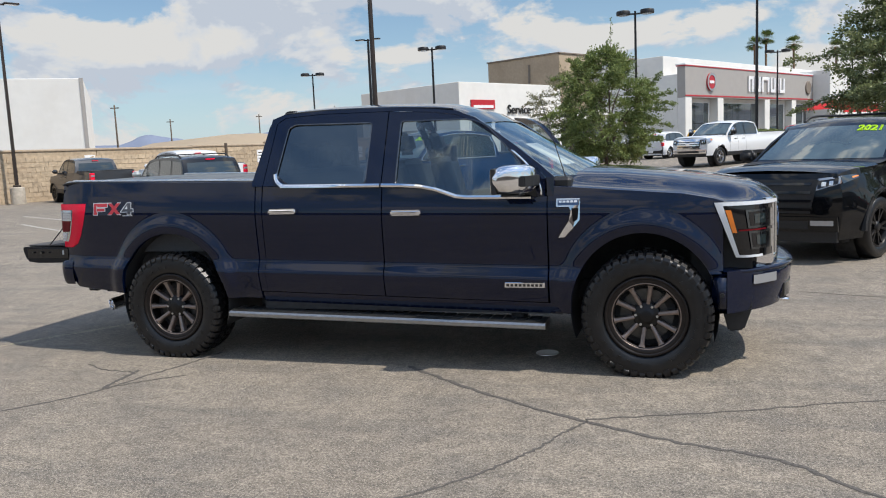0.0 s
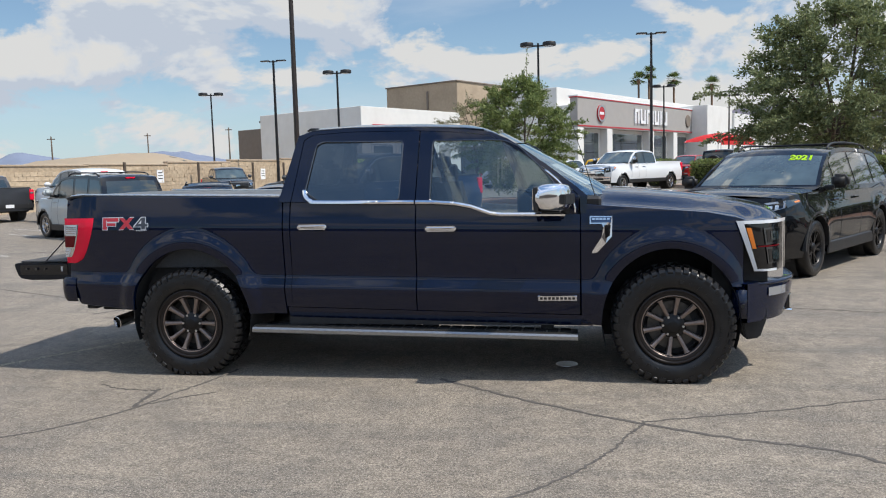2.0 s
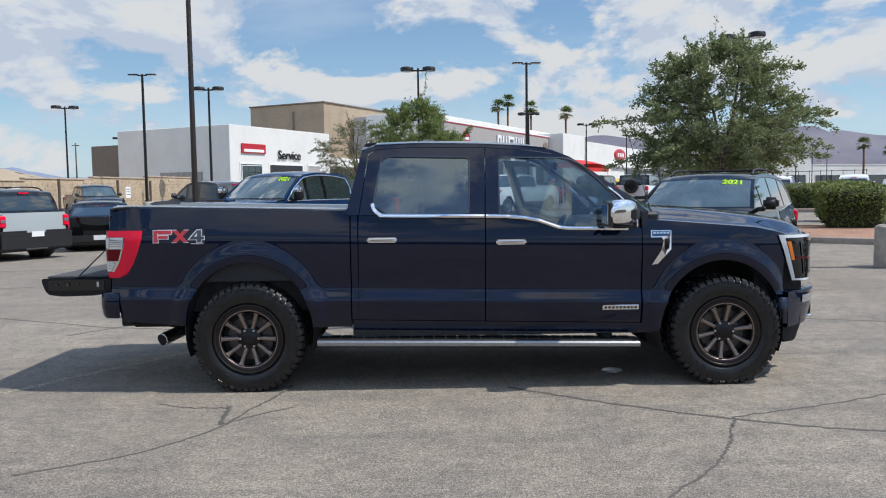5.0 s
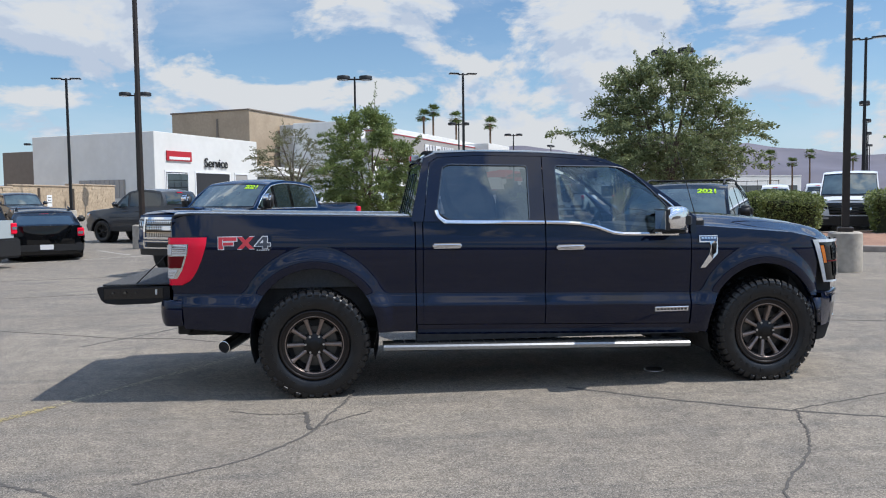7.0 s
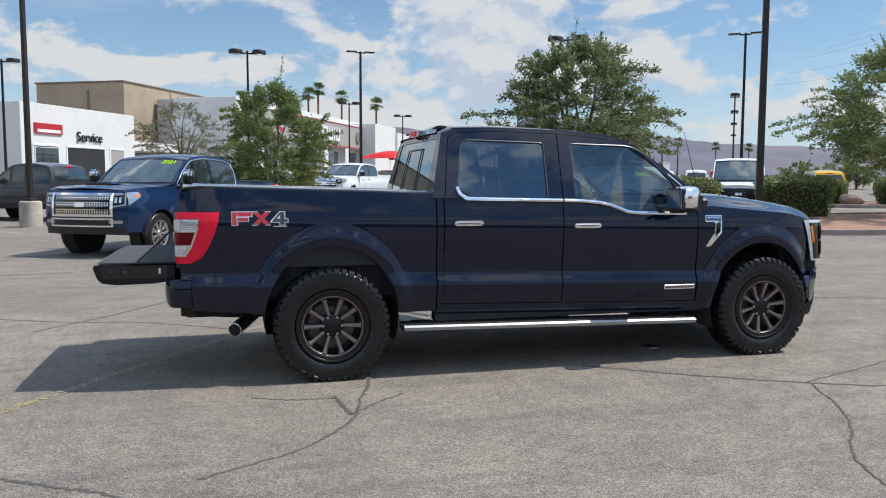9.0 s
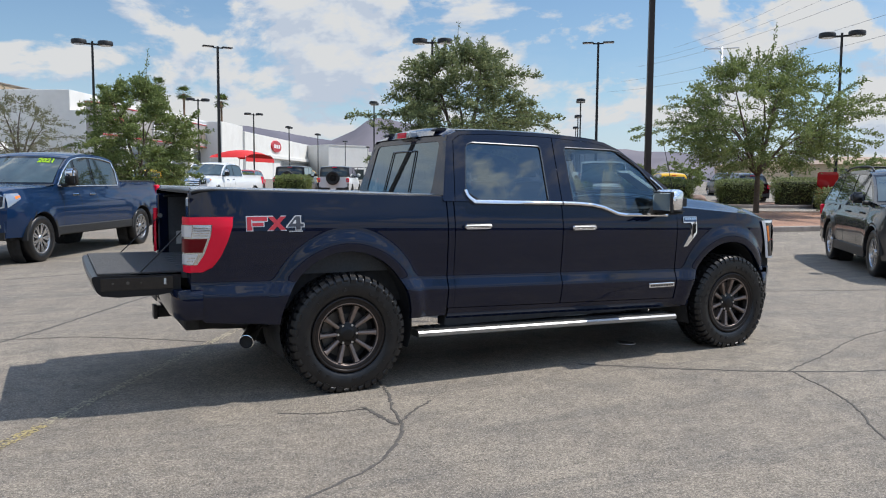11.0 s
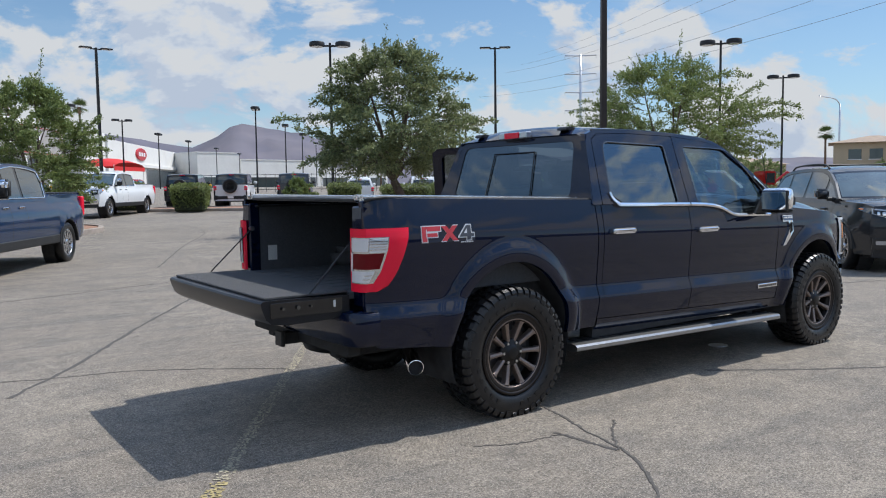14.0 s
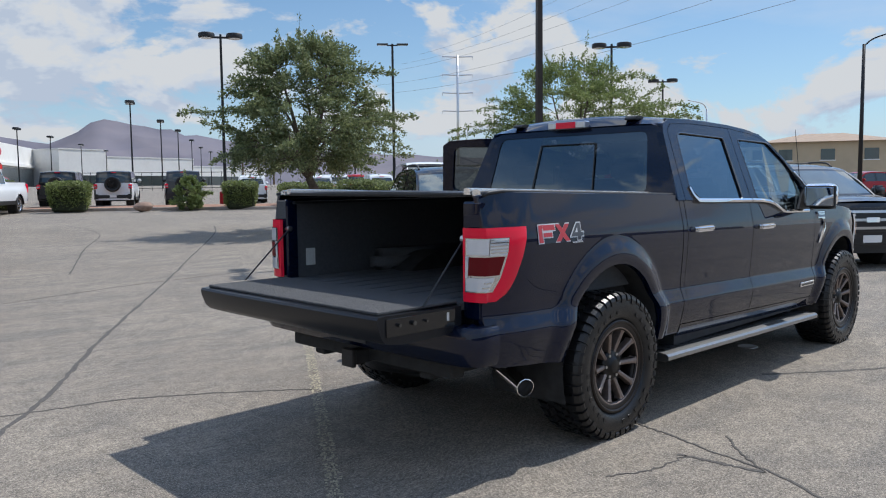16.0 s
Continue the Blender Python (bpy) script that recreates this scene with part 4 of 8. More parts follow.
def vehicle(name, label, m, paint_mat, L=5.0, W=1.98, wb=3.02, fo=0.9, gc=0.28, belt=1.08, nose=0.95, cowl_z=1.12, roof=1.75, cowl=0.75, wtop=0.1, rtop=-2.2, rbot=-2.45, r=0.375, tw=0.25,
            bed=None, rim_mat=None, spokes=5, grille=black_plastic, rails=False, year=False, clad=black_plastic, side_doors=(0.2, -0.75, -1.7), group="parked vehicles", category="car", grille_bars=4, rim=0.64, dually=False, spare=False, low_clad=0.0, square=0.0, chrome_trim=False, lamp_h=0.14, lamp_rise=0.05, bumper_mat=None, roof_mat=None, scoop=False, tow_mirror=False, bar_mat=None, plate=False):
    """A parked car, van or pickup. x runs forward from the middle of the wheelbase; measures from the front axle
    for cowl, wtop, rtop, rbot. bed: height of a pickup's bed rail."""
    rim_mat = rim_mat or alloy
    car = thing(name, label, category, m, group)
    xf, xr = wb / 2 + fo, wb / 2 + fo - L
    fa, ra_ = wb / 2, -wb / 2
    hw = W / 2
    xc, xw, xt, xb = fa + cowl - 0.0, fa + wtop, fa + rtop, fa + rbot
    zc, ra = r, r * 1.17
    tail_z = bed or belt
    hi = piecewise([(xr, tail_z), (xb, tail_z if bed else belt), (xb + 0.01, belt), (xc - 0.3, belt + 0.01), (xc, cowl_z - 0.06), (xf - 0.35, nose + 0.04), (xf - 0.15, nose), (xf, nose - 0.06)])

    def Y(x, z):
        u = min(1, max(0, (z - gc) / (belt - gc)))
        y = hw * (0.955 + 0.045 * math.sin(math.pi * min(1, u * 1.05)) - 0.035 * max(0, u - 0.7) / 0.3)
        e = max(0.0, (x - (xf - 0.7)) / 0.7)
        q = max(0.0, ((xr + 0.4) - x) / 0.4)
        y -= hw * (0.15 * e * e + 0.06 * q * q)
        for ax in (fa, ra_):
            d = math.hypot(x - ax, z - zc)
            if ra <= d < ra + 0.16:
                y += 0.022 * (1 - (d - ra) / 0.16)
        return y

    xs = sorted(set([xr + (xf - 0.1 - xr) * i / 44 for i in range(45)] + [ax + ra * math.cos(math.pi * k / 14) for ax in (fa, ra_) for k in range(15)]))
    body = bmesh.new()
    for s in (-1, 1):
        rows = []
        for x in xs:
            lo, top = arch_floor(x, gc, (fa, ra_), ra, zc), hi(x)
            row = [(x, s * (hw - 0.16), lo)]
            row += [(x, s * Y(x, lo + (top - lo) * k / 8), lo + (top - lo) * k / 8) for k in range(9)]
            row.append((x, s * (Y(x, top) - 0.06), top + 0.02))
            rows.append(row)
        sheet(rows, bm=body, flip=s > 0)
    # deck over hood, cab base and tail
    rows = []
    for x in xs:
        t = hi(x) + 0.02
        y = Y(x, hi(x)) - 0.06
        crown = 0.035 if x > xc else 0.0
        rows.append([(x, y * k / 5, t + crown * (1 - (k / 5) ** 2)) for k in range(-5, 6)])
    sheet(rows, bm=body)
    y_end = Y(xs[-1], hi(xs[-1]) - 0.1)

    def front_x(y, z):
        """The curved nose."""
        v = (z - gc) / (nose - gc)
        return xs[-1] + 0.13 * (1 - (abs(y) / y_end) ** 2.6) - 0.05 * max(0.0, v - 0.6) ** 2 / 0.16 + 0.03 * math.sin(math.pi * min(1, max(0, v)))

    def nose_patch(y0, y1, z0, z1, off, n=10, nz=5, skew=0.0, rise=0.0, slim=0.0):
        """A patch on the nose; rise lifts its far end, slim thins it there."""
        rows = []
        for j in range(nz + 1):
            row = []
            for k in range(n + 1):
                f = k / n
                z = z0 + (z1 - z0) * (j / nz + (1 - j / nz) * slim * f) + rise * f
                y = y0 + (y1 - y0) * f
                row.append((front_x(y, z) + off, y * (1 + skew * (j / nz - 0.5)), z))
            rows.append(row)
        b = sheet(rows)
        back = [[(p[0] - off - 0.03, p[1], p[2]) for p in r] for r in rows]
        sheet([back[0], rows[0]], bm=b)
        sheet([rows[-1], back[-1]], bm=b)
        sheet([[r[0] for r in back], [r[0] for r in rows]], bm=b)
        sheet([[r[-1] for r in rows], [r[-1] for r in back]], bm=b)
        bmesh.ops.recalc_face_normals(b, faces=b.faces[:])
        return b

    for x, s in ((xs[-1], 1), (xs[0], -1)):
        top, lo = hi(x) + 0.02, gc
        yy = Y(x, hi(x))
        bul = 0.1 if s > 0 else 0.04
        if s > 0:
            rows = []
            for j in range(10):
                z = lo + (top - lo) * j / 9
                ye = Y(x, min(z, hi(x)))
                rows.append([(front_x(ye * k / 9, z) if abs(k) < 9 else x, ye * k / 9, z) for k in range(-9, 10)])
            sheet(rows, bm=body)
            continue
        rows = []
        for j in range(7):
            z = lo + (top - lo) * j / 6
            rows.append([(x + s * bul * (1 - (k / 5) ** 2) * (1 - 0.5 * (j / 6) ** 4), yy * k / 5, z) for k in range(-5, 6)])
        sheet(rows, bm=body, flip=s < 0)
    bmesh.ops.remove_doubles(body, verts=body.verts[:], dist=0.002)
    part("body", body, paint_mat, car, smooth=True, sharp=32)
    part("underbody", box(xr + 0.25, xf - 0.3, -hw + 0.2, hw - 0.2, gc - 0.06, gc + 0.25), under_black, car)
    # lower cladding and sills
    for s in (-1, 1):
        y = s * (hw - 0.035)
        part("sill", box(ra_ + ra, fa - ra, min(y, y + s * 0.04), max(y, y + s * 0.04), gc - 0.03, gc + 0.14, 0.015), clad, car)
        for ax in (fa, ra_):
            b = bmesh.new()
            rows = []
            for k in range(17):
                a = math.pi * k / 16
                c_, s_ = math.cos(a), math.sin(a)
                rows.append([(ax + rad * c_, s * (hw + off), zc + rad * s_) for rad, off in ((ra - 0.01, -0.14), (ra - 0.01, 0.012), (ra + 0.045, 0.012), (ra + 0.05, -0.06))])
            sheet(rows, bm=b, flip=s < 0)
            bmesh.ops.recalc_face_normals(b, faces=b.faces[:])
            part("arch_trim", b, clad, car, smooth=True, sharp=40)
            liner = lathe([(ra, -0.12), (ra, 0.12), (0.0, 0.12)], 20)
            ob = part("arch_liner", liner, under_black, car)
            ob.matrix_basis = pose(ax, s * (hw - 0.27), zc, 0, 0, 0 if s < 0 else 180)
    # greenhouse: side plates with one glazed opening, roof shell, windscreen and back glass
    g_bot, g_top = hw * 0.925, hw * (0.735 + 0.14 * square)
    zb = belt + 0.01

    def side_y(z):
        return g_bot + (g_top - g_bot) * (z - zb) / (roof - zb)

    rear_drop = 0.085 * (1 - square)
    top_line = [(xw, roof - 0.095), (xw - 0.16, roof - 0.05), (xw - 0.45, roof - 0.012), (xw * 0.55 + xt * 0.45, roof), (xt + 0.45, roof - 0.25 * rear_drop - 0.01), (xt + 0.12, roof - 0.7 * rear_drop - 0.03), (xt, roof - rear_drop - 0.05)]
    line = [(p.x, p.z) for p in curve_through([(x, 0, z) for x, z in top_line], 4)]
    a_base = (xc, cowl_z)
    a_mid = ((xc + xw) / 2 + 0.02, (cowl_z + roof - 0.095) / 2 + 0.03)
    outline = [(xc + 0.16, zb - 0.03), a_base, a_mid] + line + [((xt + xb) / 2 - 0.02, (roof - rear_drop + zb) / 2 + 0.02), (xb, zb - 0.03)]
    dlo = inset_outline(outline, 0.062)
    dlo = clip_outline(dlo, 0, -1, -(belt + 0.045))
    dlo = clip_outline(dlo, 1, 0, xc - 0.06)
    if bed:
        dlo = clip_outline(dlo, -1, 0, -(xb + 0.15))
    dlo = rounded(dlo, 0.035, 2)
    posts = [fa + d for d in side_doors]
    for s in (-1, 1):
        part("cab_side", flat_with_holes(outline, [dlo], side_y, s, 0.04), roof_mat or paint_mat, car)
        part("window_surround", flat_with_holes(dlo, [], lambda z: side_y(z) - 0.012, s, 0.01), gloss_black, car)
        lo_x = xc + 1.0
        for k, xp in enumerate(posts + [xb - 1.0]):
            w = clip_outline(clip_outline(dlo, 1, -0.06, lo_x - 0.045 - 0.06 * belt), -1, 0.06, -(xp + 0.045) + 0.06 * belt)
            lo_x = xp
            if len(w) > 2 and max(p[0] for p in w) - min(p[0] for p in w) > 0.14:
                part("side_window", flat_with_holes(rounded(inset_outline(w, 0.012), 0.03, 2), [], lambda z: side_y(z) - 0.005, s, 0.006), front_glass if k == 0 else car_glass, car)
        if chrome_trim:
            loop = [(x, s * (side_y(z) + 0.004), z) for x, z in dlo]
            part("window_trim", tube(loop + [loop[0]], 0.013, 6, caps=False), chrome, car, smooth=True)
    rows = []
    for i, (x, z) in enumerate(line):
        yy = side_y(z)
        rows.append([(x, yy * k / 8, z + 0.045 * (1 - abs(k / 8) ** 2.4) * min(1.0, 0.55 + i / 8, 0.55 + (len(line) - 1 - i) / 8)) for k in range(-8, 9)])
    part("roof", sheet(rows), roof_mat or paint_mat, car, smooth=True, sharp=50)
    wz0, wz1 = cowl_z - 0.02, roof - 0.095

    def screen_pt(v, u, off=0.0):
        """A point of the windscreen: v upwards, u from -1 to 1 across."""
        z = wz0 + (wz1 - wz0) * v
        xm = xc + (xw - xc) * v + 0.02 * math.sin(math.pi * v) + (0.15 - 0.09 * v) * (1 - u * u)
        return (xm + off * 0.6, (side_y(z) - 0.012) * u, z + 0.035 * v * (1 - u * u) + off * 0.8)
    part("windscreen_band", sheet([[screen_pt(v / 6, k / 8) for k in range(-8, 9)] for v in range(7)]), gloss_black, car, smooth=True)
    part("windscreen", sheet([[screen_pt(0.05 + 0.87 * v / 6, 0.94 * k / 8, 0.004) for k in range(-8, 9)] for v in range(7)]), screen_tint, car, smooth=True)
    part("cowl_panel", sheet([[(xc + 0.30 * j / 2 - 0.02 + 0.13 * (1 - (k / 6) ** 2) * (1 - j / 2), (side_y(zb) - 0.01) * k / 6, cowl_z - 0.015 - (cowl_z - hi(xc + 0.28) - 0.03) * j / 2) for k in range(-6, 7)] for j in range(3)]), black_plastic, car, smooth=True)
    bz0, bz1 = zb - 0.02, roof - rear_drop - 0.05

    def back_pt(v, u, off=0.0):
        z = bz0 + (bz1 - bz0) * v
        xm = xb + (xt - xb) * v - 0.02 * math.sin(math.pi * v) - 0.06 * (1 - u * u)
        return (xm - off, (side_y(z) - 0.004) * u, z + 0.045 * 0.55 * (1 - abs(u) ** 2.4) * v ** 4)
    part("cab_back", sheet([[back_pt(v / 6, k / 8) for k in range(-8, 9)] for v in range(7)], flip=True), roof_mat or paint_mat, car, smooth=True)
    part("rear_window", sheet([[back_pt(0.16 + 0.66 * v / 5, 0.84 * k / 8, 0.006) for k in range(-8, 9)] for v in range(6)], flip=True), car_glass, car, smooth=True)
    part("brake_light", box(xt - 0.10, xt - 0.02, -0.13, 0.13, bz1 - 0.02, bz1 + 0.012), red_lens, car)
    if year:
        mark = letters("2021", 0.16, 0.002, neon_text, "year_marking", car, Matrix.Identity(4), "yellow-green 2021 painted on the windscreen", thick=0.007)
        slope = math.hypot(xc - xw, wz1 - wz0)
        for v in mark.data.vertices:
            v.co = screen_pt(0.84 + v.co.z / slope, year * 0.6 + v.co.x / side_y(wz1), 0.010)
    # front: grille, lamps, bumper
    zg0, zg1 = gc + (nose - gc) * 0.40, nose - 0.07
    gw = hw * 0.60
    gr = part("grille", nose_patch(-gw, gw, zg0, zg1, 0.012, 14, skew=0.14), grille if grille is not chrome else gloss_black, car)
    for k in range(grille_bars):
        z = zg0 + (zg1 - zg0) * (k + 0.5) / grille_bars
        dz = (zg1 - zg0) / grille_bars * (0.14 if grille is chrome else 0.3 if chrome_trim else 0.16)
        part("grille_bar", nose_patch(-gw + 0.03, gw - 0.03, z - dz, z + dz, 0.026, 14, 2), bar_mat or (chrome if grille is chrome or chrome_trim else gloss_black), gr)
    if grille is chrome:
        for k in range(-11, 12):
            part("grille_post", nose_patch(k * gw / 12 - 0.009, k * gw / 12 + 0.009, zg0, zg1, 0.022, 1, 3), satin, gr)
        for z in (zg0 + (zg1 - zg0) * 0.36, zg0 + (zg1 - zg0) * 0.68):
            part("grille_band", nose_patch(-gw, gw, z - 0.022, z + 0.022, 0.032, 14, 1), gloss_black, gr)
        for sg in (-1, 1):
            part("grille_frame", nose_patch(sg * gw * 1.0, sg * gw * 1.09, zg0 - 0.02, zg1 + 0.02, 0.034, 2, 3), chrome, gr)
    if chrome_trim or grille is chrome:
        for z in (zg0, zg1):
            part("grille_frame", nose_patch(-gw * 1.04, gw * 1.04, z - 0.02, z + 0.02, 0.034, 14, 1), chrome, gr)
    part("front_badge", nose_patch(-0.11, 0.11, (zg0 + zg1) / 2 - 0.04, (zg0 + zg1) / 2 + 0.04, 0.04, 4, 2), chrome, gr)
    low_mat = bumper_mat or paint_mat if not bed or bumper_mat else (chrome if chrome_trim else paint_mat)
    part("front_bumper", nose_patch(-hw * 0.86, hw * 0.86, gc + 0.10, zg0 - 0.04, 0.035, 16), low_mat, car, smooth=True, sharp=50)
    part("lower_intake", nose_patch(-hw * 0.55, hw * 0.55, gc + 0.13, gc + 0.13 + (zg0 - gc) * 0.3, 0.04, 12), black_plastic, car)
    if scoop:
        zi = gc + 0.11
        for z in (zi, zi + (zg0 - gc) * 0.42):
            part("intake_trim", nose_patch(-hw * 0.62, hw * 0.62, z, z + 0.03, 0.05, 14, 1), chrome, car)
        for sg in (-1, 1):
            part("intake_trim", nose_patch(sg * hw * 0.62, sg * hw * 0.66, zi, zi + (zg0 - gc) * 0.42 + 0.03, 0.05, 1, 3), chrome, car)
    part("chin", nose_patch(-hw * 0.84, hw * 0.84, gc - 0.03, gc + 0.10, 0.02, 16), clad, car, smooth=True, sharp=50)
    if plate:
        part("front_plate", nose_patch(-0.16, 0.16, zg0 - 0.17, zg0 - 0.05, 0.045, 3, 2), sign_white, car)
    for s in (-1, 1):
        y0, y1 = s * gw * 1.04, s * hw * 0.86
        lamp = part("headlight", nose_patch(y0, y1, zg1 - lamp_h, zg1 + 0.01, 0.014, 8, 4, 0.0, lamp_rise, 0.35 if not bed else 0.1), clear_lens, car, smooth=True, sharp=40)
        part("lamp_inner", nose_patch(y0 * 0.96 + y1 * 0.04, y1 * 0.92 + y0 * 0.08, zg1 - lamp_h * 0.88, zg1 - lamp_h * 0.12, 0.02, 6, 2, 0.0, lamp_rise, 0.35 if not bed else 0.1), gloss_black, lamp)
        for f0, f1 in ((0.22, 0.42), (0.55, 0.72)):
            part("projector", nose_patch(y0 + (y1 - y0) * f0, y0 + (y1 - y0) * f1, zg1 - lamp_h * 0.66 + lamp_rise * f0, zg1 - lamp_h * 0.26 + lamp_rise * f0, 0.025, 3, 2), lamp_chrome, lamp)
        rows = []
        for jj in range(4):
            z = zg1 - lamp_h + (lamp_h + 0.01) * jj / 3
            rows.append([(xf - 0.11 - 0.26 * kk / 5, s * (Y(xf - 0.11 - 0.26 * kk / 5, z) + 0.008), zg1 + 0.01 + lamp_rise * (1 + 0.3 * kk / 5) + (z - zg1 - 0.01) * (1 - (0.35 if not bed else 0.1)) * (1 - 0.6 * kk / 5)) for kk in range(6)])
        b = sheet(rows)
        bmesh.ops.recalc_face_normals(b, faces=b.faces[:])
        part("lamp_wing", b, car_glass if not bed else clear_lens, lamp, smooth=True)
        part("lamp_amber", sheet([[(p[0] - 0.004, p[1] + s * 0.004, p[2]) for p in r[3:]] for r in rows[1:3]]), amber_lens, lamp, smooth=True)
        part("fog_lamp", nose_patch(min(s * hw * 0.58, s * hw * 0.82), max(s * hw * 0.58, s * hw * 0.82), gc + (zg0 - gc) * 0.55, gc + (zg0 - gc) * 0.55 + 0.06, 0.044, 4, 2), clear_lens, car)
        tz = tail_z - 0.05
        b = bmesh.new()
        box(xr - 0.035, xr + 0.14, min(s * hw * 0.78, s * hw * 0.955), max(s * hw * 0.78, s * hw * 0.955), tz - (0.42 if bed else 0.27 if low_clad else 0.22), tz, 0.02, b)
        part("tail_light", b, red_lens, car)
        part("reverse_light", box(xr - 0.045, xr - 0.036, min(s * hw * 0.8, s * hw * 0.93), max(s * hw * 0.8, s * hw * 0.93), tz - 0.16, tz - 0.09), clear_lens, car)
        for d in side_doors[:2]:
            x = fa + d
            hz = belt - 0.12
            if x > xb + 0.25:
                y = Y(x + 0.2, hz)
                part("door_handle", box(x + 0.08, x + 0.29, min(s * (y + 0.004), s * (y + 0.032)), max(s * (y + 0.004), s * (y + 0.032)), hz - 0.017, hz + 0.017, 0.009), chrome if chrome_trim else paint_mat, car)
        for x in [fa + d for d in side_doors[:2]] + [xc - 0.12]:
            zs = [arch_floor(x, gc + 0.13, (fa, ra_), ra + 0.05, zc) + (belt - arch_floor(x, gc + 0.13, (fa, ra_), ra + 0.05, zc)) * k / 8 for k in range(9)]
            b = sheet([[(x - 0.005, s * (Y(x, z) + 0.0015), z), (x + 0.005, s * (Y(x, z) + 0.0015), z)] for z in zs], flip=s > 0)
            part("shut_line", b, under_black, car)
        my = g_bot + 0.02
        mh = 0.34 if tow_mirror else 0.19
        mir = part("mirror", box(xc - 0.30, xc - 0.12, min(s * (my + 0.05), s * (my + 0.27)), max(s * (my + 0.05), s * (my + 0.27)), belt + 0.05, belt + 0.05 + mh, 0.045, seg=3), black_plastic if tow_mirror or paint_mat is black_paint else paint_mat, car, smooth=True)
        part("mirror_foot", box(xc - 0.26, xc - 0.16, min(s * (my - 0.05), s * (my + 0.08)), max(s * (my - 0.05), s * (my + 0.08)), belt + 0.02, belt + 0.09, 0.02), black_plastic, mir)
        if tow_mirror:
            part("mirror_cap", box(xc - 0.22, xc - 0.11, min(s * (my + 0.06), s * (my + 0.262)), max(s * (my + 0.06), s * (my + 0.262)), belt + 0.20, belt + 0.375, 0.04, seg=3), chrome if chrome_trim else paint_mat, mir, smooth=True)
        if rails:
            part("roof_rail", tube(curve_through([(xt + 0.2, s * g_top * 0.9, roof - 0.03), (xt + 0.42, s * g_top * 0.9, roof + 0.045), ((xt + xw) / 2, s * g_top * 0.9, roof + 0.075), (xw - 0.5, s * g_top * 0.9, roof + 0.06), (xw - 0.28, s * g_top * 0.9, roof - 0.02)], 4), 0.018, 8), black_plastic, car, smooth=True)
    if rails:
        for x in (xt + 0.6, (xt + xw) / 2 + 0.1):
            part("cross_bar", box(x, x + 0.06, -g_top * 0.86, g_top * 0.86, roof + 0.055, roof + 0.08, 0.01), black_plastic, car)
    part("rear_bumper", box(xr - 0.05, xr + 0.2, -hw * 0.93, hw * 0.93, gc + 0.05, gc + 0.30, 0.04, seg=2), chrome if chrome_trim else clad, car, smooth=True, sharp=60)
    if low_clad:
        # dark plastic round the lower tail and up its corners
        part("lower_cladding", box(xr - 0.085, ra_ - ra + 0.01, -hw * 1.012, hw * 1.012, gc - 0.02, gc + 0.24 + low_clad, 0.05, seg=2), clad, car, smooth=True, sharp=60)
    part("number_plate", box(xr - 0.062 - (0.04 if low_clad else 0.0), xr - 0.051 - (0.04 if low_clad else 0.0), -0.16, 0.16, gc + 0.13 + low_clad * 0.8, gc + 0.26 + low_clad * 0.8), sign_white, car)
    if bed:
        part("tonneau", box(xr + 0.06, xb - 0.06, -hw * 0.86, hw * 0.86, tail_z + 0.015, tail_z + 0.05, 0.01), black_plastic, car)
    if scoop:
        part("hood_scoop", box(xf - 0.75, xf - 0.45, -0.32, 0.32, hi(xf - 0.6) + 0.03, hi(xf - 0.6) + 0.10, 0.03, seg=2), paint_mat, car, smooth=True)
        part("scoop_mouth", box(xf - 0.452, xf - 0.44, -0.27, 0.27, hi(xf - 0.6) + 0.035, hi(xf - 0.6) + 0.085, 0.005), gloss_black, car)
    if spare:
        w = wheel(car, 0, 0, r * 0.95, tw, rim_mat, spokes, -1, rim)
        w.name = "spare_wheel"
        w.matrix_basis = pose(xr - 0.14, 0, belt - 0.05, 0, 0, -90)
    for ax in (fa, ra_):
        for s in (-1, 1):
            wheel(car, ax, s * (hw - tw / 2 - 0.015), r, tw, rim_mat, spokes, s, rim)
    return car


EXPLORER = dict(lamp_rise=0.03, lamp_h=0.13, L=5.05, W=2.0, wb=3.025, fo=0.93, gc=0.30, belt=1.13, nose=1.09, cowl_z=1.22, roof=1.75, cowl=-0.36, wtop=-1.08, rtop=-3.45, rbot=-3.85, r=0.385, rails=True, side_doors=(-1.0, -1.95, -2.9), category="suv")
PICKUP = dict(square=0.35, L=5.88, W=2.03, wb=3.694, fo=0.93, gc=0.45, belt=1.26, nose=1.12, cowl_z=1.32, roof=1.92, cowl=-0.62, wtop=-1.2, rtop=-2.75, rbot=-2.95, r=0.41, bed=1.34, side_doors=(-1.3, -1.9), category="pickup", lamp_h=0.26, lamp_rise=0.02)
HEAVY = dict(PICKUP, L=6.1, W=2.06, wb=4.04, fo=0.97, gc=0.48, belt=1.32, nose=1.28, cowl_z=1.42, roof=2.0, r=0.42, bed=1.42, side_doors=(-1.4, -2.05), rtop=-3.0, rbot=-3.2, cowl=-0.62, wtop=-1.25)


def park(x, y, heading):
    return on_ground(x, y, heading)


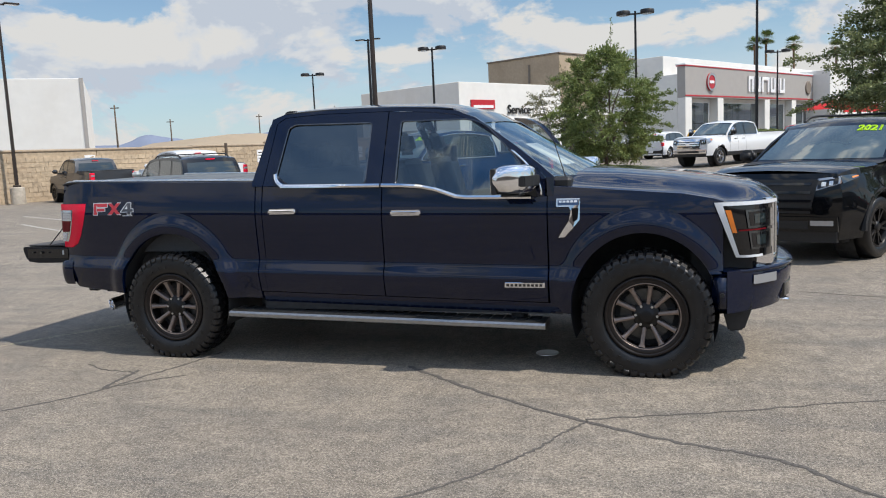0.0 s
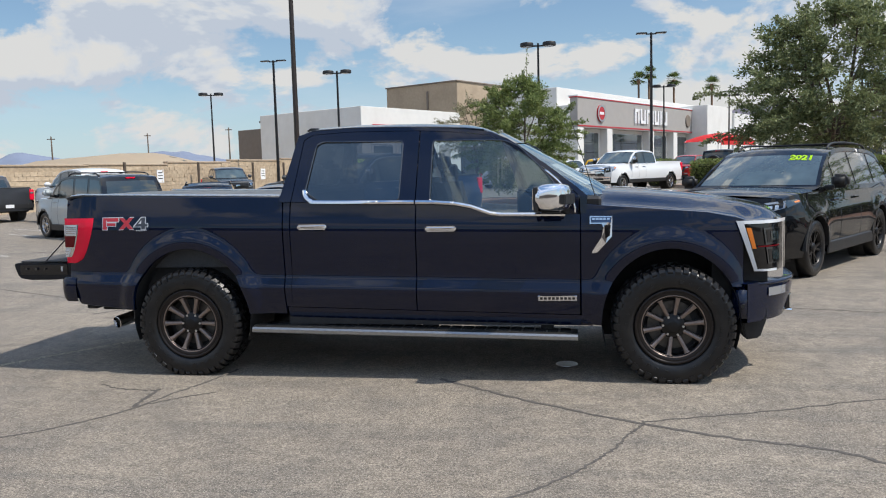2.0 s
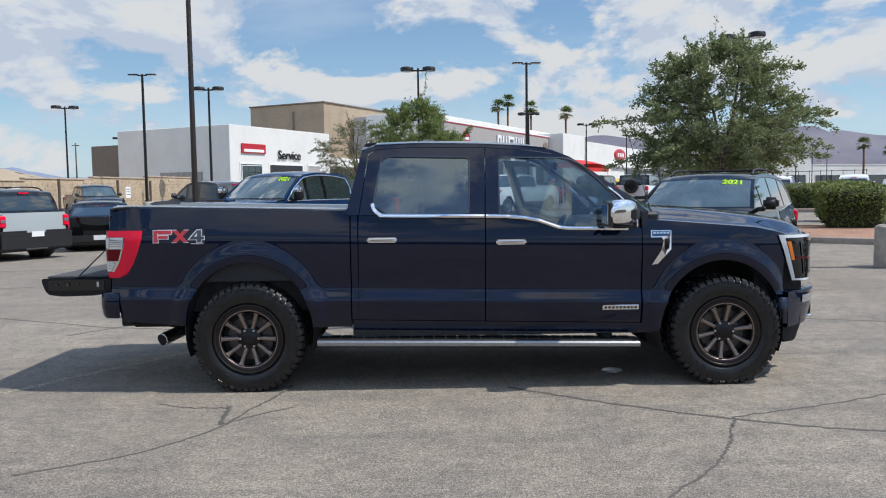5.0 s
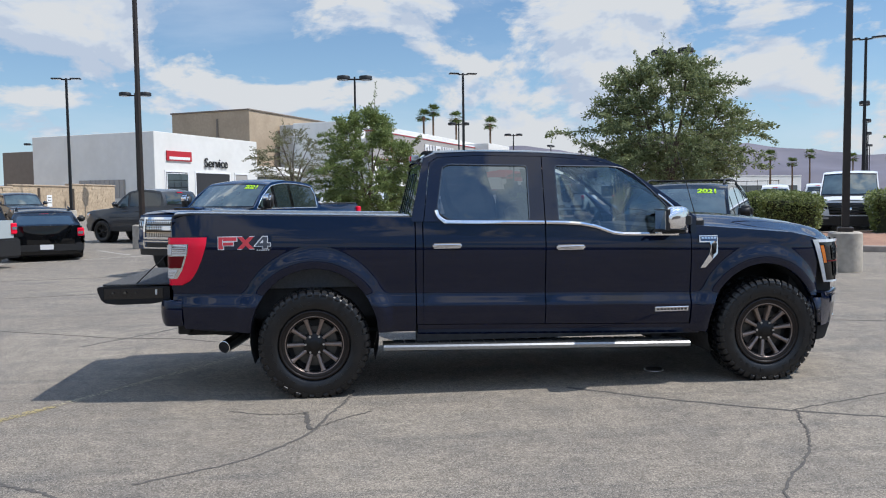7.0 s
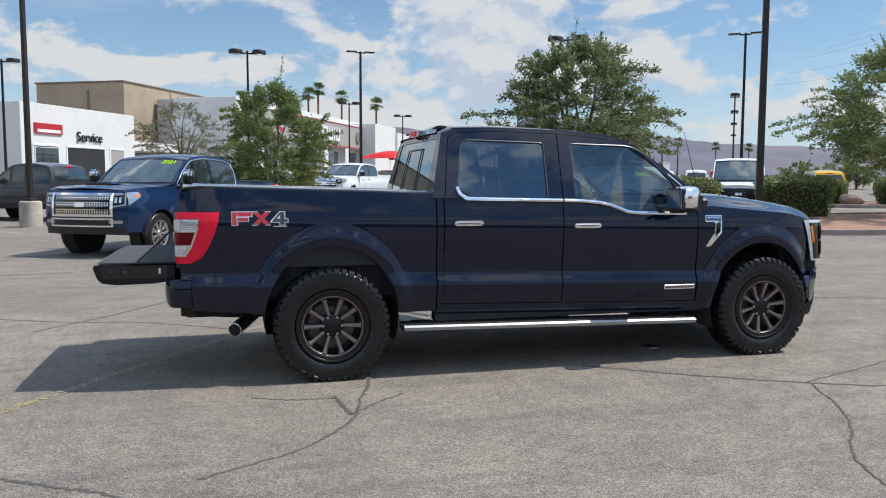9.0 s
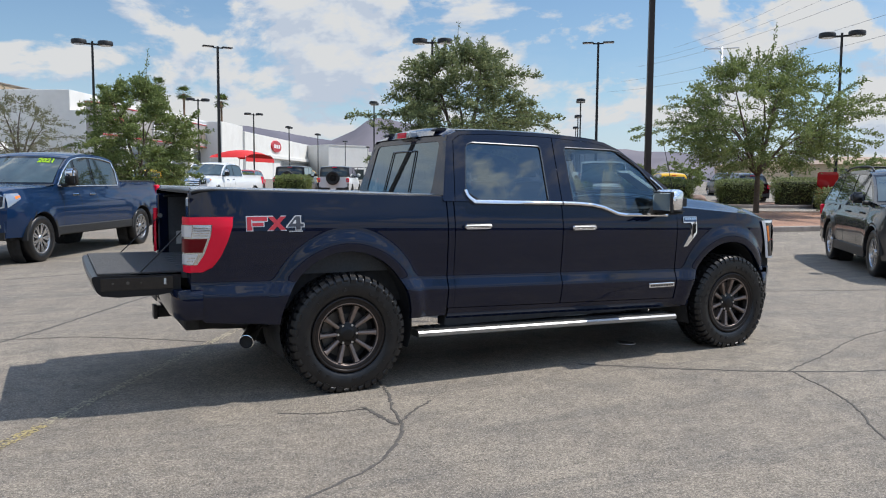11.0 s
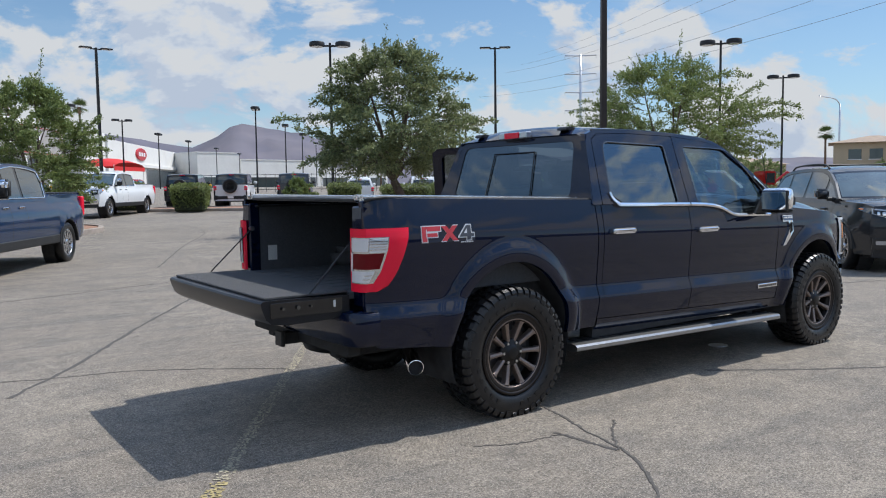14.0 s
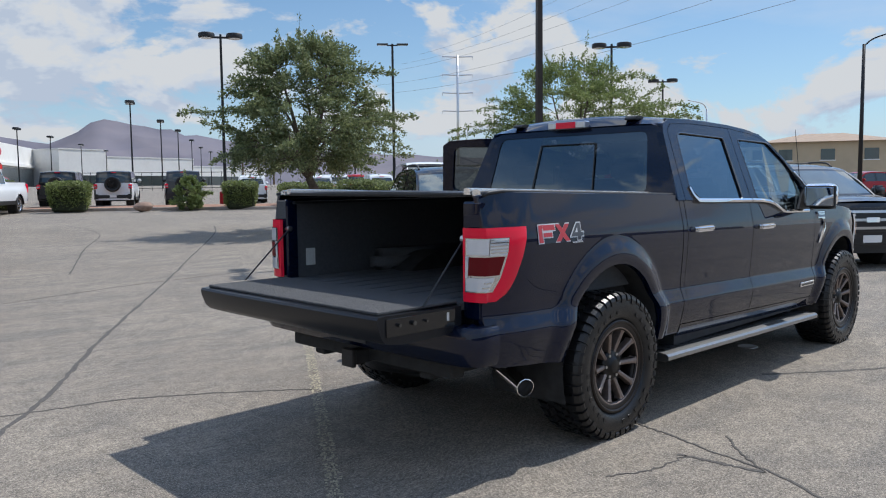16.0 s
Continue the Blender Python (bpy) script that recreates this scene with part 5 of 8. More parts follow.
vehicle("parked_suv", "glossy black three-row suv with black wheels, parked nose out", park(6.2, 6.38, -123.4), black_paint, rim_mat=wheel_black, year=1, **EXPLORER)
vehicle("parked_suv", "dark grey three-row suv with silver wheels and roof rails", park(11.82, 2.62, -130.5), grey_paint, rim_mat=alloy, bar_mat=satin, plate=True, **dict(EXPLORER, grille_bars=3))
vehicle("parked_pickup", "metallic blue heavy-duty pickup with a chrome grille", park(-1.9, 11.98, -120), blue_paint, grille=chrome, chrome_trim=True, year=1, grille_bars=9, spokes=9, bumper_mat=blue_paint, scoop=True, tow_mirror=True, **HEAVY)
vehicle("parked_pickup", "white heavy-duty dual-rear-wheel pickup with a long bed", park(5.6, 34.2, -125.2), white_paint, chrome_trim=True, tow_mirror=True, **dict(HEAVY, L=6.7, wb=4.47))
vehicle("parked_pickup", "dark grey lifted pickup with black wheels", park(-6.86, 23.2, 150), dark_grey_paint, rim_mat=wheel_black, **PICKUP)
vehicle("parked_coupe", "black low sports coupe seen from behind", park(-8.75, 17.2, 112), black_paint, rim_mat=wheel_black, category="car", L=4.79, W=1.92, wb=2.72, fo=0.9, gc=0.18, belt=0.92, nose=0.75, cowl_z=0.95, roof=1.37, cowl=-0.45, wtop=-1.2, rtop=-2.2, rbot=-3.1, r=0.35, side_doors=(-1.9,))
vehicle("parked_suv", "pale grey compact off-road suv with a black roof", park(-10.2, 13.4, 150), pale_paint, roof_mat=gloss_black, low_clad=0.22, category="suv", L=4.39, W=1.89, wb=2.67, fo=0.83, gc=0.26, belt=1.13, nose=1.05, cowl_z=1.15, roof=1.71, cowl=-0.35, wtop=-0.85, rtop=-3.05, rbot=-3.25, r=0.36, rails=True, square=0.6, side_doors=(-0.85, -1.7, -2.5))
vehicle("parked_pickup", "white pickup beside the block wall", park(-15.4, 20.9, 150), white_paint, **HEAVY)
vehicle("parked_pickup", "charcoal pickup with a blacked-out tailgate near the wall", park(-22.05, 22.9, 150), dark_grey_paint, rim_mat=wheel_black, **PICKUP)
vehicle("parked_pickup", "charcoal pickup facing out from the block wall", park(-17.7, 37.7, -53), dark_grey_paint, **PICKUP)
vehicle("parked_van", "white cargo van parked nose out beyond the planter", park(18.6, 20.2, -125), white_paint, category="van", L=5.6, W=2.04, wb=3.3, fo=1.0, gc=0.28, belt=1.18, nose=1.08, cowl_z=1.30, roof=2.12, cowl=0.25, wtop=-0.62, rtop=-4.45, rbot=-4.55, r=0.35, square=0.75, side_doors=(-0.95, -2.1), grille_bars=4, lamp_h=0.24, lamp_rise=0.05, bumper_mat=black_plastic)
JEEP = dict(L=4.5, W=1.88, wb=2.95, fo=0.6, gc=0.4, belt=1.25, nose=1.2, cowl_z=1.28, roof=1.87, cowl=-0.75, wtop=-1.0, rtop=-3.3, rbot=-3.4, r=0.41, square=0.9, side_doors=(-1.3, -2.1), category="suv", spare=True, rim_mat=wheel_black)
vehicle("parked_jeep", "white boxy off-roader with a black top and spare wheel", park(13.6, 38.8, 62), white_paint, roof_mat=gloss_black, **JEEP)
vehicle("parked_jeep", "black boxy off-roader with a spare wheel", park(11.5, 40.65, 62), black_paint, **JEEP)
vehicle("parked_jeep", "dark grey boxy off-roader with a spare wheel", park(16.6, 37.25, 62), dark_grey_paint, **JEEP)
SMALL = dict(L=4.1, W=1.77, wb=2.52, fo=0.8, gc=0.22, belt=1.02, nose=0.9, cowl_z=1.05, roof=1.62, cowl=-0.3, wtop=-0.85, rtop=-2.8, rbot=-3.05, r=0.33, side_doors=(-0.8, -1.6, -2.4))
for x, y, h, pm, lb in ((2.4, 46.5, 62, white_paint, "small white crossover seen from behind"), (-1.5, 45.0, 62, white_paint, "small white car parked in the far rows"), (5.0, 52.0, 62, yellow_paint, "small yellow car parked in the far rows"), (10.5, 50.0, -118, red_paint, "small red car parked in the far rows"), (21.8, 39.0, 62, white_paint, "small white car parked in the far rows"), (24.5, 36.0, 62, white_paint, "small white car parked in the far rows"), (28.0, 34.5, 62, white_paint, "small white car parked in the far rows"),
                      (31.0, 30.0, 62, yellow_paint, "small yellow car parked in the far rows"), (34.5, 27.5, 62, black_paint, "small black car parked in the far rows"), (14.0, 47.5, 62, yellow_paint, "small yellow car parked in the far rows"), (-5.0, 40.0, 62, black_paint, "small black car parked in the far rows"), (46.0, 12.0, 150, red_paint, "small dark red car by the road"), (42.0, 36.0, 62, grey_paint, "small grey car parked in the far rows"), (32.0, 44.0, 62, white_paint, "small white car parked in the far rows"), (36.0, 47.0, 62, red_paint, "small red car parked in the far rows")):
    vehicle("parked_car", lb, park(x, y, h), pm, **SMALL)

TREE0, TREE1, TREE2 = (0.9, 23.5), (10.2, 15.35), (21.9, 15.1)

# ---- trees, hedges, palms ----
def crown_part(verts, faces, material, parent, name="crown"):
    me = bpy.data.meshes.new(name)
    me.from_pydata([tuple(v) for v in verts], [], faces)
    me.materials.append(material)
    ob = new(name, me)
    ob.parent = parent
    return ob


WIDE = (0.62, 0.98, 1.0, 0.84, 0.66, 0.48, 0.22)
OVAL = (0.55, 0.82, 1.0, 0.98, 0.76, 0.48, 0.2)


def tree(x, y, height, spread, low, label, seed, boughs=150, leaf=0.05, material=None, trunk_r=0.11, lean=(0.0, 0.0), tip=0, fork=1.2, shape=WIDE, per=14, twigs=60):
    """A trunk that forks into limbs; the crown is made of many drooping twigs set with small leaves."""
    rnd = random.Random(seed)
    t = thing("tree", label, "tree", on_ground(x, y), group="trees of the lot")
    wood = bmesh.new()
    top = Vector((lean[0], lean[1], fork))
    stem = [Vector((0, 0, -0.2)), Vector((lean[0] * 0.3, lean[1] * 0.3, fork * 0.4)), top]
    tube(curve_through(stem, 5), 0, 9, wood, taper=[trunk_r * (1.25 - 0.35 * i / 10) for i in range(11)])
    part("trunk", wood, bark, t, smooth=True)
    verts, faces = [], []

    def leaf_at(q, ax, sc=1.0):
        ax = (ax + Vector((rnd.uniform(-1, 1), rnd.uniform(-1, 1), rnd.uniform(-1, 0.8)))).normalized()
        sd = ax.cross(Vector((rnd.uniform(-1, 1), rnd.uniform(-1, 1), rnd.uniform(-1, 1)))).normalized()
        s = leaf * rnd.uniform(0.6, 1.3) * sc
        n = len(verts)
        verts.extend((q, q + ax * s * 0.8 + sd * s * 0.45, q + ax * s * 1.7, q + ax * s * 0.8 - sd * s * 0.45))
        faces.append((n, n + 1, n + 2, n + 3))

    def radius(u, a):
        """Reach of the crown at height fraction u and bearing a."""
        env = float(np.interp(u, [0.0, 0.12, 0.3, 0.5, 0.75, 0.92, 1.0], shape))
        return spread * env * (1.0 + 0.42 * noise.noise((math.cos(a) * 1.3 + seed, math.sin(a) * 1.3, u * 2.6)))

    limbs = []
    n_l = 11
    for k in range(n_l):
        a = 2.4 * k + rnd.uniform(-0.3, 0.3)
        u = (k + 0.5) / n_l
        rad = radius(u, a) * 0.6
        end = Vector((lean[0] + rad * math.cos(a), lean[1] + rad * math.sin(a), low + (height - low) * (0.10 + 0.82 * u)))
        midp = top.lerp(end, 0.5) + Vector((rnd.uniform(-0.15, 0.15), rnd.uniform(-0.15, 0.15), 0.22))
        pts = curve_through([top, midp, end], 6)
        b = bmesh.new()
        tube(pts, 0, 6, b, taper=[trunk_r * 0.55 * (1 - 0.85 * i / 12) + 0.006 for i in range(13)])
        part("limb", b, bark, t, smooth=True)
        limbs += pts[3:]
    sticks = bmesh.new()
    mid = Vector((lean[0], lean[1], low + (height - low) * 0.30))
    for k in range(boughs):
        # a bough grows out of the nearest limb towards the rim of the crown
        u, a = ((k + 0.5) / boughs) ** 1.12, 2.39996 * k + rnd.uniform(-0.35, 0.35)
        reach = rnd.uniform(0.42, 0.8) if k % 3 == 0 else rnd.uniform(0.72, 1.05)
        wisp = rnd.random() < 0.22
        if wisp:
            reach = rnd.uniform(1.15, 1.5)
        rr = radius(u, a) * reach
        end = Vector((lean[0] + rr * math.cos(a), lean[1] + rr * math.sin(a), low + (height - low) * u))
        start = min(limbs, key=lambda q: (q - end).length + 0.5 * abs(q.z - end.z) + 0.4 * (q - mid).length)
        start = start.lerp(end, 0.12)
        sag = rnd.uniform(0.02, 0.12) * (end - start).length
        out = (end - mid).normalized()
        path = [start.lerp(end, f) + Vector((0, 0, sag * 4 * f * (1 - f))) for f in (0, 0.25, 0.5, 0.75, 1.0)]
        tube(path, 0, 4, sticks, taper=[0.017, 0.013, 0.010, 0.007, 0.004], caps=False)
        n_t = max(6, int(twigs * (0.75 if wisp else 1.12) * (end - start).length / spread))
        for j in range(n_t):
            f = 0.12 + 0.88 * (j + rnd.random()) / n_t
            i = min(3, int(f * 4))
            p = path[i].lerp(path[i + 1], f * 4 - i)
            d = (out * 1.1 + Vector((rnd.gauss(0, 0.75), rnd.gauss(0, 0.75), rnd.gauss(0.12, 0.5)))).normalized()
            ln = spread * rnd.uniform(0.08, 0.25) * ((1.0 - 0.72 * f) if wisp else (1.15 - 0.35 * f))
            droop = rnd.uniform(0.0, 0.3) * ln
            for m in range(per):
                w = (m + rnd.random()) / per
                q = p + d * ln * w - Vector((0, 0, droop * w * w))
                leaf_at(q + Vector((rnd.gauss(0, 0.032), rnd.gauss(0, 0.032), rnd.gauss(0, 0.032))), d)
    for k in range(tip):
        # long bare shoots that stand out of the top
        a = rnd.uniform(0, 6.28)
        rr = spread * rnd.uniform(0.0, 0.33)
        b0 = Vector((lean[0] + rr * math.cos(a), lean[1] + rr * math.sin(a), low + (height - low) * 0.86))
        d = Vector((0.5 * math.cos(a) * rr / spread * 3 + rnd.uniform(-0.2, 0.2), 0.5 * math.sin(a) * rr / spread * 3 + rnd.uniform(-0.2, 0.2), 1)).normalized()
        ln = (height - low) * (rnd.uniform(0.14, 0.26) if k else 0.42)
        tube([b0, b0 + d * ln], 0, 4, sticks, taper=[0.009, 0.003], caps=False)
        for j in range(60):
            f = rnd.random() ** 0.8
            leaf_at(b0 + d * ln * f + Vector((rnd.gauss(0, 0.05), rnd.gauss(0, 0.05), 0)) * (1.25 - f), d)
    tagged(part("bough_work", sticks, bark, t), kind="stuff")
    crown_part(verts, faces, material or leaf_dark, t)
    return t


def hedge(x, y, sx, sy, h, turn, seed, label="clipped box-shaped green hedge", leaves=7000, material=None, round_=0.18):
    rnd = random.Random(seed)
    t = thing("hedge", label, "hedge", on_ground(x, y, turn, 0.08), group="hedges of the planters")
    verts, faces = [], []
    for _ in range(leaves):
        while True:
            p = Vector((rnd.uniform(-1, 1), rnd.uniform(-1, 1), rnd.uniform(-0.85, 1)))
            if (abs(p.x) ** 5 + abs(p.y) ** 5 + abs(p.z) ** 5) < 1.0 and max(abs(p.x), abs(p.y), abs(p.z)) > 0.72:
                break
        wide = 0.90 + 0.12 * p.z
        q = Vector((p.x * sx / 2 * wide, p.y * sy / 2 * wide, h / 2 + p.z * h / 2))
        q += Vector((1, 1, 1)) * 0.05 * noise.noise(q * 2.5 + Vector((seed, 0, 0)))
        ax = Vector((rnd.uniform(-1, 1), rnd.uniform(-1, 1), rnd.uniform(-0.6, 1))).normalized()
        sd = ax.orthogonal().normalized()
        s = 0.045 * rnd.uniform(0.6, 1.5)
        n = len(verts)
        verts += [q, q + ax * s + sd * s * 0.5, q + ax * s * 1.8, q + ax * s - sd * s * 0.5]
        faces.append((n, n + 1, n + 2, n + 3))
    crown_part(verts, faces, material or leaf_hedge, t, "foliage")
    # dark core box; the shade between the leaves is put into its colour
    part("inner_shade_core", box(-sx * 0.36, sx * 0.36, -sy * 0.36, sy * 0.36, -0.05, h * 0.84, 0.1), M("hedge_shade", (0.03, 0.035, 0.015), 0.95, var=0.3, scale=8), t)
    return t


def palm(x, y, h, seed):
    rnd = random.Random(seed)
    t = thing("palm_tree", "fan palm with a shaggy crown", "palm tree", on_ground(x, y), group="palms")
    part("trunk", tube([(0, 0, -0.3), (0.05, 0, h * 0.5), (0.0, 0.05, h)], 0, 10, taper=[0.3, 0.22, 0.2]), palm_bark, t, smooth=True)
    skirt = lathe([(0.2, h - 1.2), (0.30, h - 0.9), (0.42, h - 0.3), (0.2, h)], 14, "z")
    part("skirt", skirt, palm_bark, t)
    verts, faces = [], []
    for k in range(60):
        a = rnd.uniform(0, 2 * math.pi)
        e = rnd.uniform(-0.75, 1.3)
        d = Vector((math.cos(a) * math.cos(e), math.sin(a) * math.cos(e), math.sin(e)))
        base = Vector((0, 0, h)) + d * 0.7
        sd = d.cross(Vector((0, 0, 1))).normalized()
        for j in range(9):
            f = (j - 4) / 4 * 1.0
            dd = (d * math.cos(f) + sd * math.sin(f)).normalized()
            tipp = base + dd * 1.15 - Vector((0, 0, 0.25 * rnd.random()))
            n = len(verts)
            w = sd * 0.07
            verts += [base, base.lerp(tipp, 0.5) + w, tipp, base.lerp(tipp, 0.5) - w]
            faces.append((n, n + 1, n + 2, n + 3))
    crown_part(verts, faces, leaf_palm, t)


tree(TREE1[0], TREE1[1], 5.4, 2.55, 1.8, "broad dark green evergreen elm in a gravel planter", 5, 235, 0.05, leaf_dark, 0.13, (-0.55, 0.35), tip=26, fork=1.6, twigs=62)
tree(TREE2[0], TREE2[1], 5.9, 3.3, 1.8, "airy light green elm in a gravel planter", 11, 205, 0.055, leaf_light, 0.10, tip=14, fork=1.6, shape=OVAL, twigs=58)
tree(TREE0[0], TREE0[1], 4.75, 1.95, 0.75, "young bright green elm in a kerbed island", 17, 190, 0.05, leaf_light, 0.07, tip=9, fork=1.0, shape=OVAL, twigs=56)
tree(-3.4, 44.0, 5.6, 2.8, 2.2, "pale olive tree with thin foliage", 23, 70, 0.06, leaf_pale, 0.12, tip=2, fork=1.7, shape=OVAL, twigs=30)
for x, y, sx, sy, h, s in ((13.9, 16.2, 2.0, 1.3, 1.35, 1), (16.4, 21.6, 2.2, 1.3, 1.4, 2), (17.5, 15.6, 2.6, 1.5, 1.45, 6), (25.0, 13.2, 3.2, 1.5, 1.1, 5),
                        (9.5, 34.3, 2.0, 1.3, 1.35, 7), (16.2, 30.7, 1.8, 1.2, 1.3, 9), (19.3, 29.6, 3.0, 1.2, 1.2, 14), (22.4, 27.2, 2.6, 1.2, 1.2, 10), (26.0, 24.4, 2.6, 1.2, 1.2, 11), (29.0, 22.6, 2.4, 1.2, 1.3, 12), (31.8, 21.4, 2.8, 1.2, 1.4, 15), (7.6, 38.4, 1.8, 1.2, 1.4, 13)):
    hedge(x, y, sx, sy, h, 62 - 90, s)
tree(14.0, 31.6, 1.55, 0.72, 0.1, "loose pale green shrub on the gravel", 31, 60, 0.05, leaf_light, 0.03, tip=4, fork=0.2, shape=OVAL, twigs=40)
for x, y, s in ((11.9, 32.0, 0.36), (26.8, 23.2, 0.5), (20.5, 28.4, 0.4)):
    b = bmesh.new()
    bmesh.ops.create_icosphere(b, subdivisions=3, radius=1.0)
    for v in b.verts:
        v.co *= 1 + 0.25 * noise.fractal(v.co * 1.3 + Vector((x, y, 0)), 1, 2, 3)
        v.co = Vector((v.co.x * s * 1.3, v.co.y * s, v.co.z * s * 0.65 + s * 0.4))
    whole("boulder", b, rock_mat, "rounded reddish boulder on the gravel", "boulder", group="boulders", m=on_ground(x, y, 30, 0.1), smooth=True)
for x, y, h, s in ((14.5, 150, 16.4, 1), (16.4, 150, 17.3, 2), (21.0, 150, 16.0, 3), (27.9, 150, 14.9, 4), (120.7, 190, 10.6, 5), (115.8, 190, 8.4, 6), (146.4, 210, 10.6, 7), (158.4, 210, 10.4, 8), (146, 75.5, 9.0, 9), (93, 160, 8.6, 10)):
    palm(x, y, h, s)


# ---- the pickup ----
# x runs forward from the rear axle, y to the truck's left, z up.
def tinted_glass(name, tint, gloss=0.9, shine=0.08):
    """Thin tinted pane: a clear tint below, a mirror-like gloss above by Fresnel."""
    m = bpy.data.materials.new(name)
    m.use_nodes = True
    t = m.node_tree
    t.nodes.clear()
    out = t.nodes.new("ShaderNodeOutputMaterial")
    mx = t.nodes.new("ShaderNodeMixShader")
    tr = t.nodes.new("ShaderNodeBsdfTransparent")
    tr.inputs[0].default_value = (*tint, 1)
    gl = t.nodes.new("ShaderNodeBsdfGlossy")
    # the blue of mirrored sky is put into the gloss colour
    gl.inputs[0].default_value = (gloss * 0.82, gloss * 0.98, gloss * 1.08, 1)
    gl.inputs[1].default_value = 0.01
    lw = t.nodes.new("ShaderNodeLayerWeight")
    pw = t.nodes.new("ShaderNodeMath")
    pw.operation = "POWER"
    pw.inputs[1].default_value = 3.6
    lw.inputs[0].default_value = 0.5
    t.links.new(lw.outputs["Facing"], pw.inputs[0])
    ma = t.nodes.new("ShaderNodeMath")
    ma.operation = "MULTIPLY_ADD"
    ma.inputs[1].default_value, ma.inputs[2].default_value = 0.9, shine
    t.links.new(pw.outputs[0], ma.inputs[0])
    t.links.new(ma.outputs[0], mx.inputs[0])
    t.links.new(tr.outputs[0], mx.inputs[1])
    t.links.new(gl.outputs[0], mx.inputs[2])
    t.links.new(mx.outputs[0], out.inputs[0])
    return m


privacy_glass = tinted_glass("privacy_glass", (0.09, 0.095, 0.10), shine=0.15)
door_glass = tinted_glass("door_glass", (0.42, 0.5, 0.52), shine=0.11)
screen_glass = tinted_glass("screen_glass", (0.55, 0.63, 0.63))
liner_mat = M("bed_liner", (0.085, 0.089, 0.097), 0.85, var=0.12, scale=60, bump=0.5, bump_scale=220)
mat_mat = M("tailgate_mat", (0.10, 0.10, 0.102), 0.95, var=0.3, scale=120, bump=0.7, bump_scale=420)
seat_mat = M("seat_leather", (0.05, 0.05, 0.055), 0.5, var=0.1, scale=12, bump=0.1, bump_scale=140)
trim_mat = M("cabin_trim", (0.03, 0.03, 0.033), 0.6, var=0.1, scale=20)
light_trim = M("cabin_cloth", (0.22, 0.22, 0.23), 0.8, var=0.05, scale=60)
decal_red = M("decal_red", (0.5, 0.03, 0.045), 0.4, coat=0.5)
decal_grey = M("decal_grey", (0.05, 0.055, 0.07), 0.35, coat=0.5)
decal_silver = M("decal_silver", (0.6, 0.6, 0.62), 0.35, coat=0.5)
badge_blue = M("badge_blue", (0.03, 0.07, 0.16), 0.3, coat=0.6)
rail_metal = M("rail_metal", (0.8, 0.8, 0.8), 0.25, metal=1.0, var=0.06, scale=60)
label_mat = M("sticker", (0.6, 0.6, 0.58), 0.6, var=0.2, scale=200)

truck = thing("pickup_truck", "dark navy crew-cab pickup with bronze wheels and lowered tailgate", "pickup", pose(0, 0, 0))

SIDE = [(0.30, 0.86), (0.40, 0.893), (0.48, 0.923), (0.55, 0.945), (0.62, 0.962), (0.66, 0.9695), (0.685, 0.973), (0.695, 0.9735), (0.705, 0.9715), (0.775, 0.9450), (0.785, 0.9425), (0.795, 0.9420), (0.82, 0.9428), (0.90, 0.949), (0.98, 0.9555), (1.05, 0.960), (1.10, 0.9620), (1.135, 0.9622), (1.16, 0.9612), (1.19, 0.9575), (1.23, 0.9500), (1.29, 0.9375), (1.34, 0.9265), (1.42, 0.909), (1.5, 0.89)]
LEVELS = sorted({round(0.38 + 0.0125 * k, 4) for k in range(90)} | {0.685, 0.695, 0.705, 0.715, 0.765, 0.775, 0.785, 0.795, 0.805, 1.15, 1.17})
_z = np.arange(0.2, 1.6, 0.004)
_k = np.exp(-0.5 * (np.arange(-8, 9) * 0.004 / 0.008) ** 2)
_y = np.convolve(np.pad(np.interp(_z, *zip(*SIDE)), 8, mode="edge"), _k / _k.sum(), mode="valid")


def side_f(z):
    return float(np.interp(z, _z, _y))


ARCHES = [(0.005, 0.47, 0.492, 0.535), (3.672, 0.44, 0.478, 0.53)]


def arch_e(x, z, a):
    cx, cz, rx, rz = a
    return math.hypot((x - cx) / rx, max(0.0, z - cz) / rz)


def smooth(u):
    u = min(1.0, max(0.0, u))
    return u * u * (3 - 2 * u)


def skin_y(x, z):
    """Half width of the truck's side."""
    zz = z + 0.020 * (x - 0.8)
    y = side_f(zz)
    e = max(0.0, (x - 3.7) / 0.72)
    y -= 0.17 * e ** 2.4
    q = max(0.0, (-0.72 - x) / 0.36)
    y -= 0.05 * q * q
    for a in ARCHES:
        d = arch_e(x, z, a)
        if d < 1.5 and z > 0.35:
            y += 0.034 * (1 - smooth((d - 1.09) / 0.22)) - 0.004 * (1 - smooth((d - 1.0) / 0.05))
    return y


def arch_low(x, base):
    z = base
    for cx, cz, rx, rz in ARCHES:
        u = (x - cx) / rx
        if abs(u) < 1:
            z = max(z, cz + rz * math.sqrt(1 - u * u))
    return z


def stations(x0, x1, n=40):
    xs = {round(x0 + (x1 - x0) * i / n, 5) for i in range(n + 1)}
    for cx, cz, rx, rz in ARCHES:
        for k in range(41):
            x = cx + rx * math.cos(math.pi * k / 40)
            if x0 < x < x1:
                xs.add(round(x, 5))
    return sorted(xs)


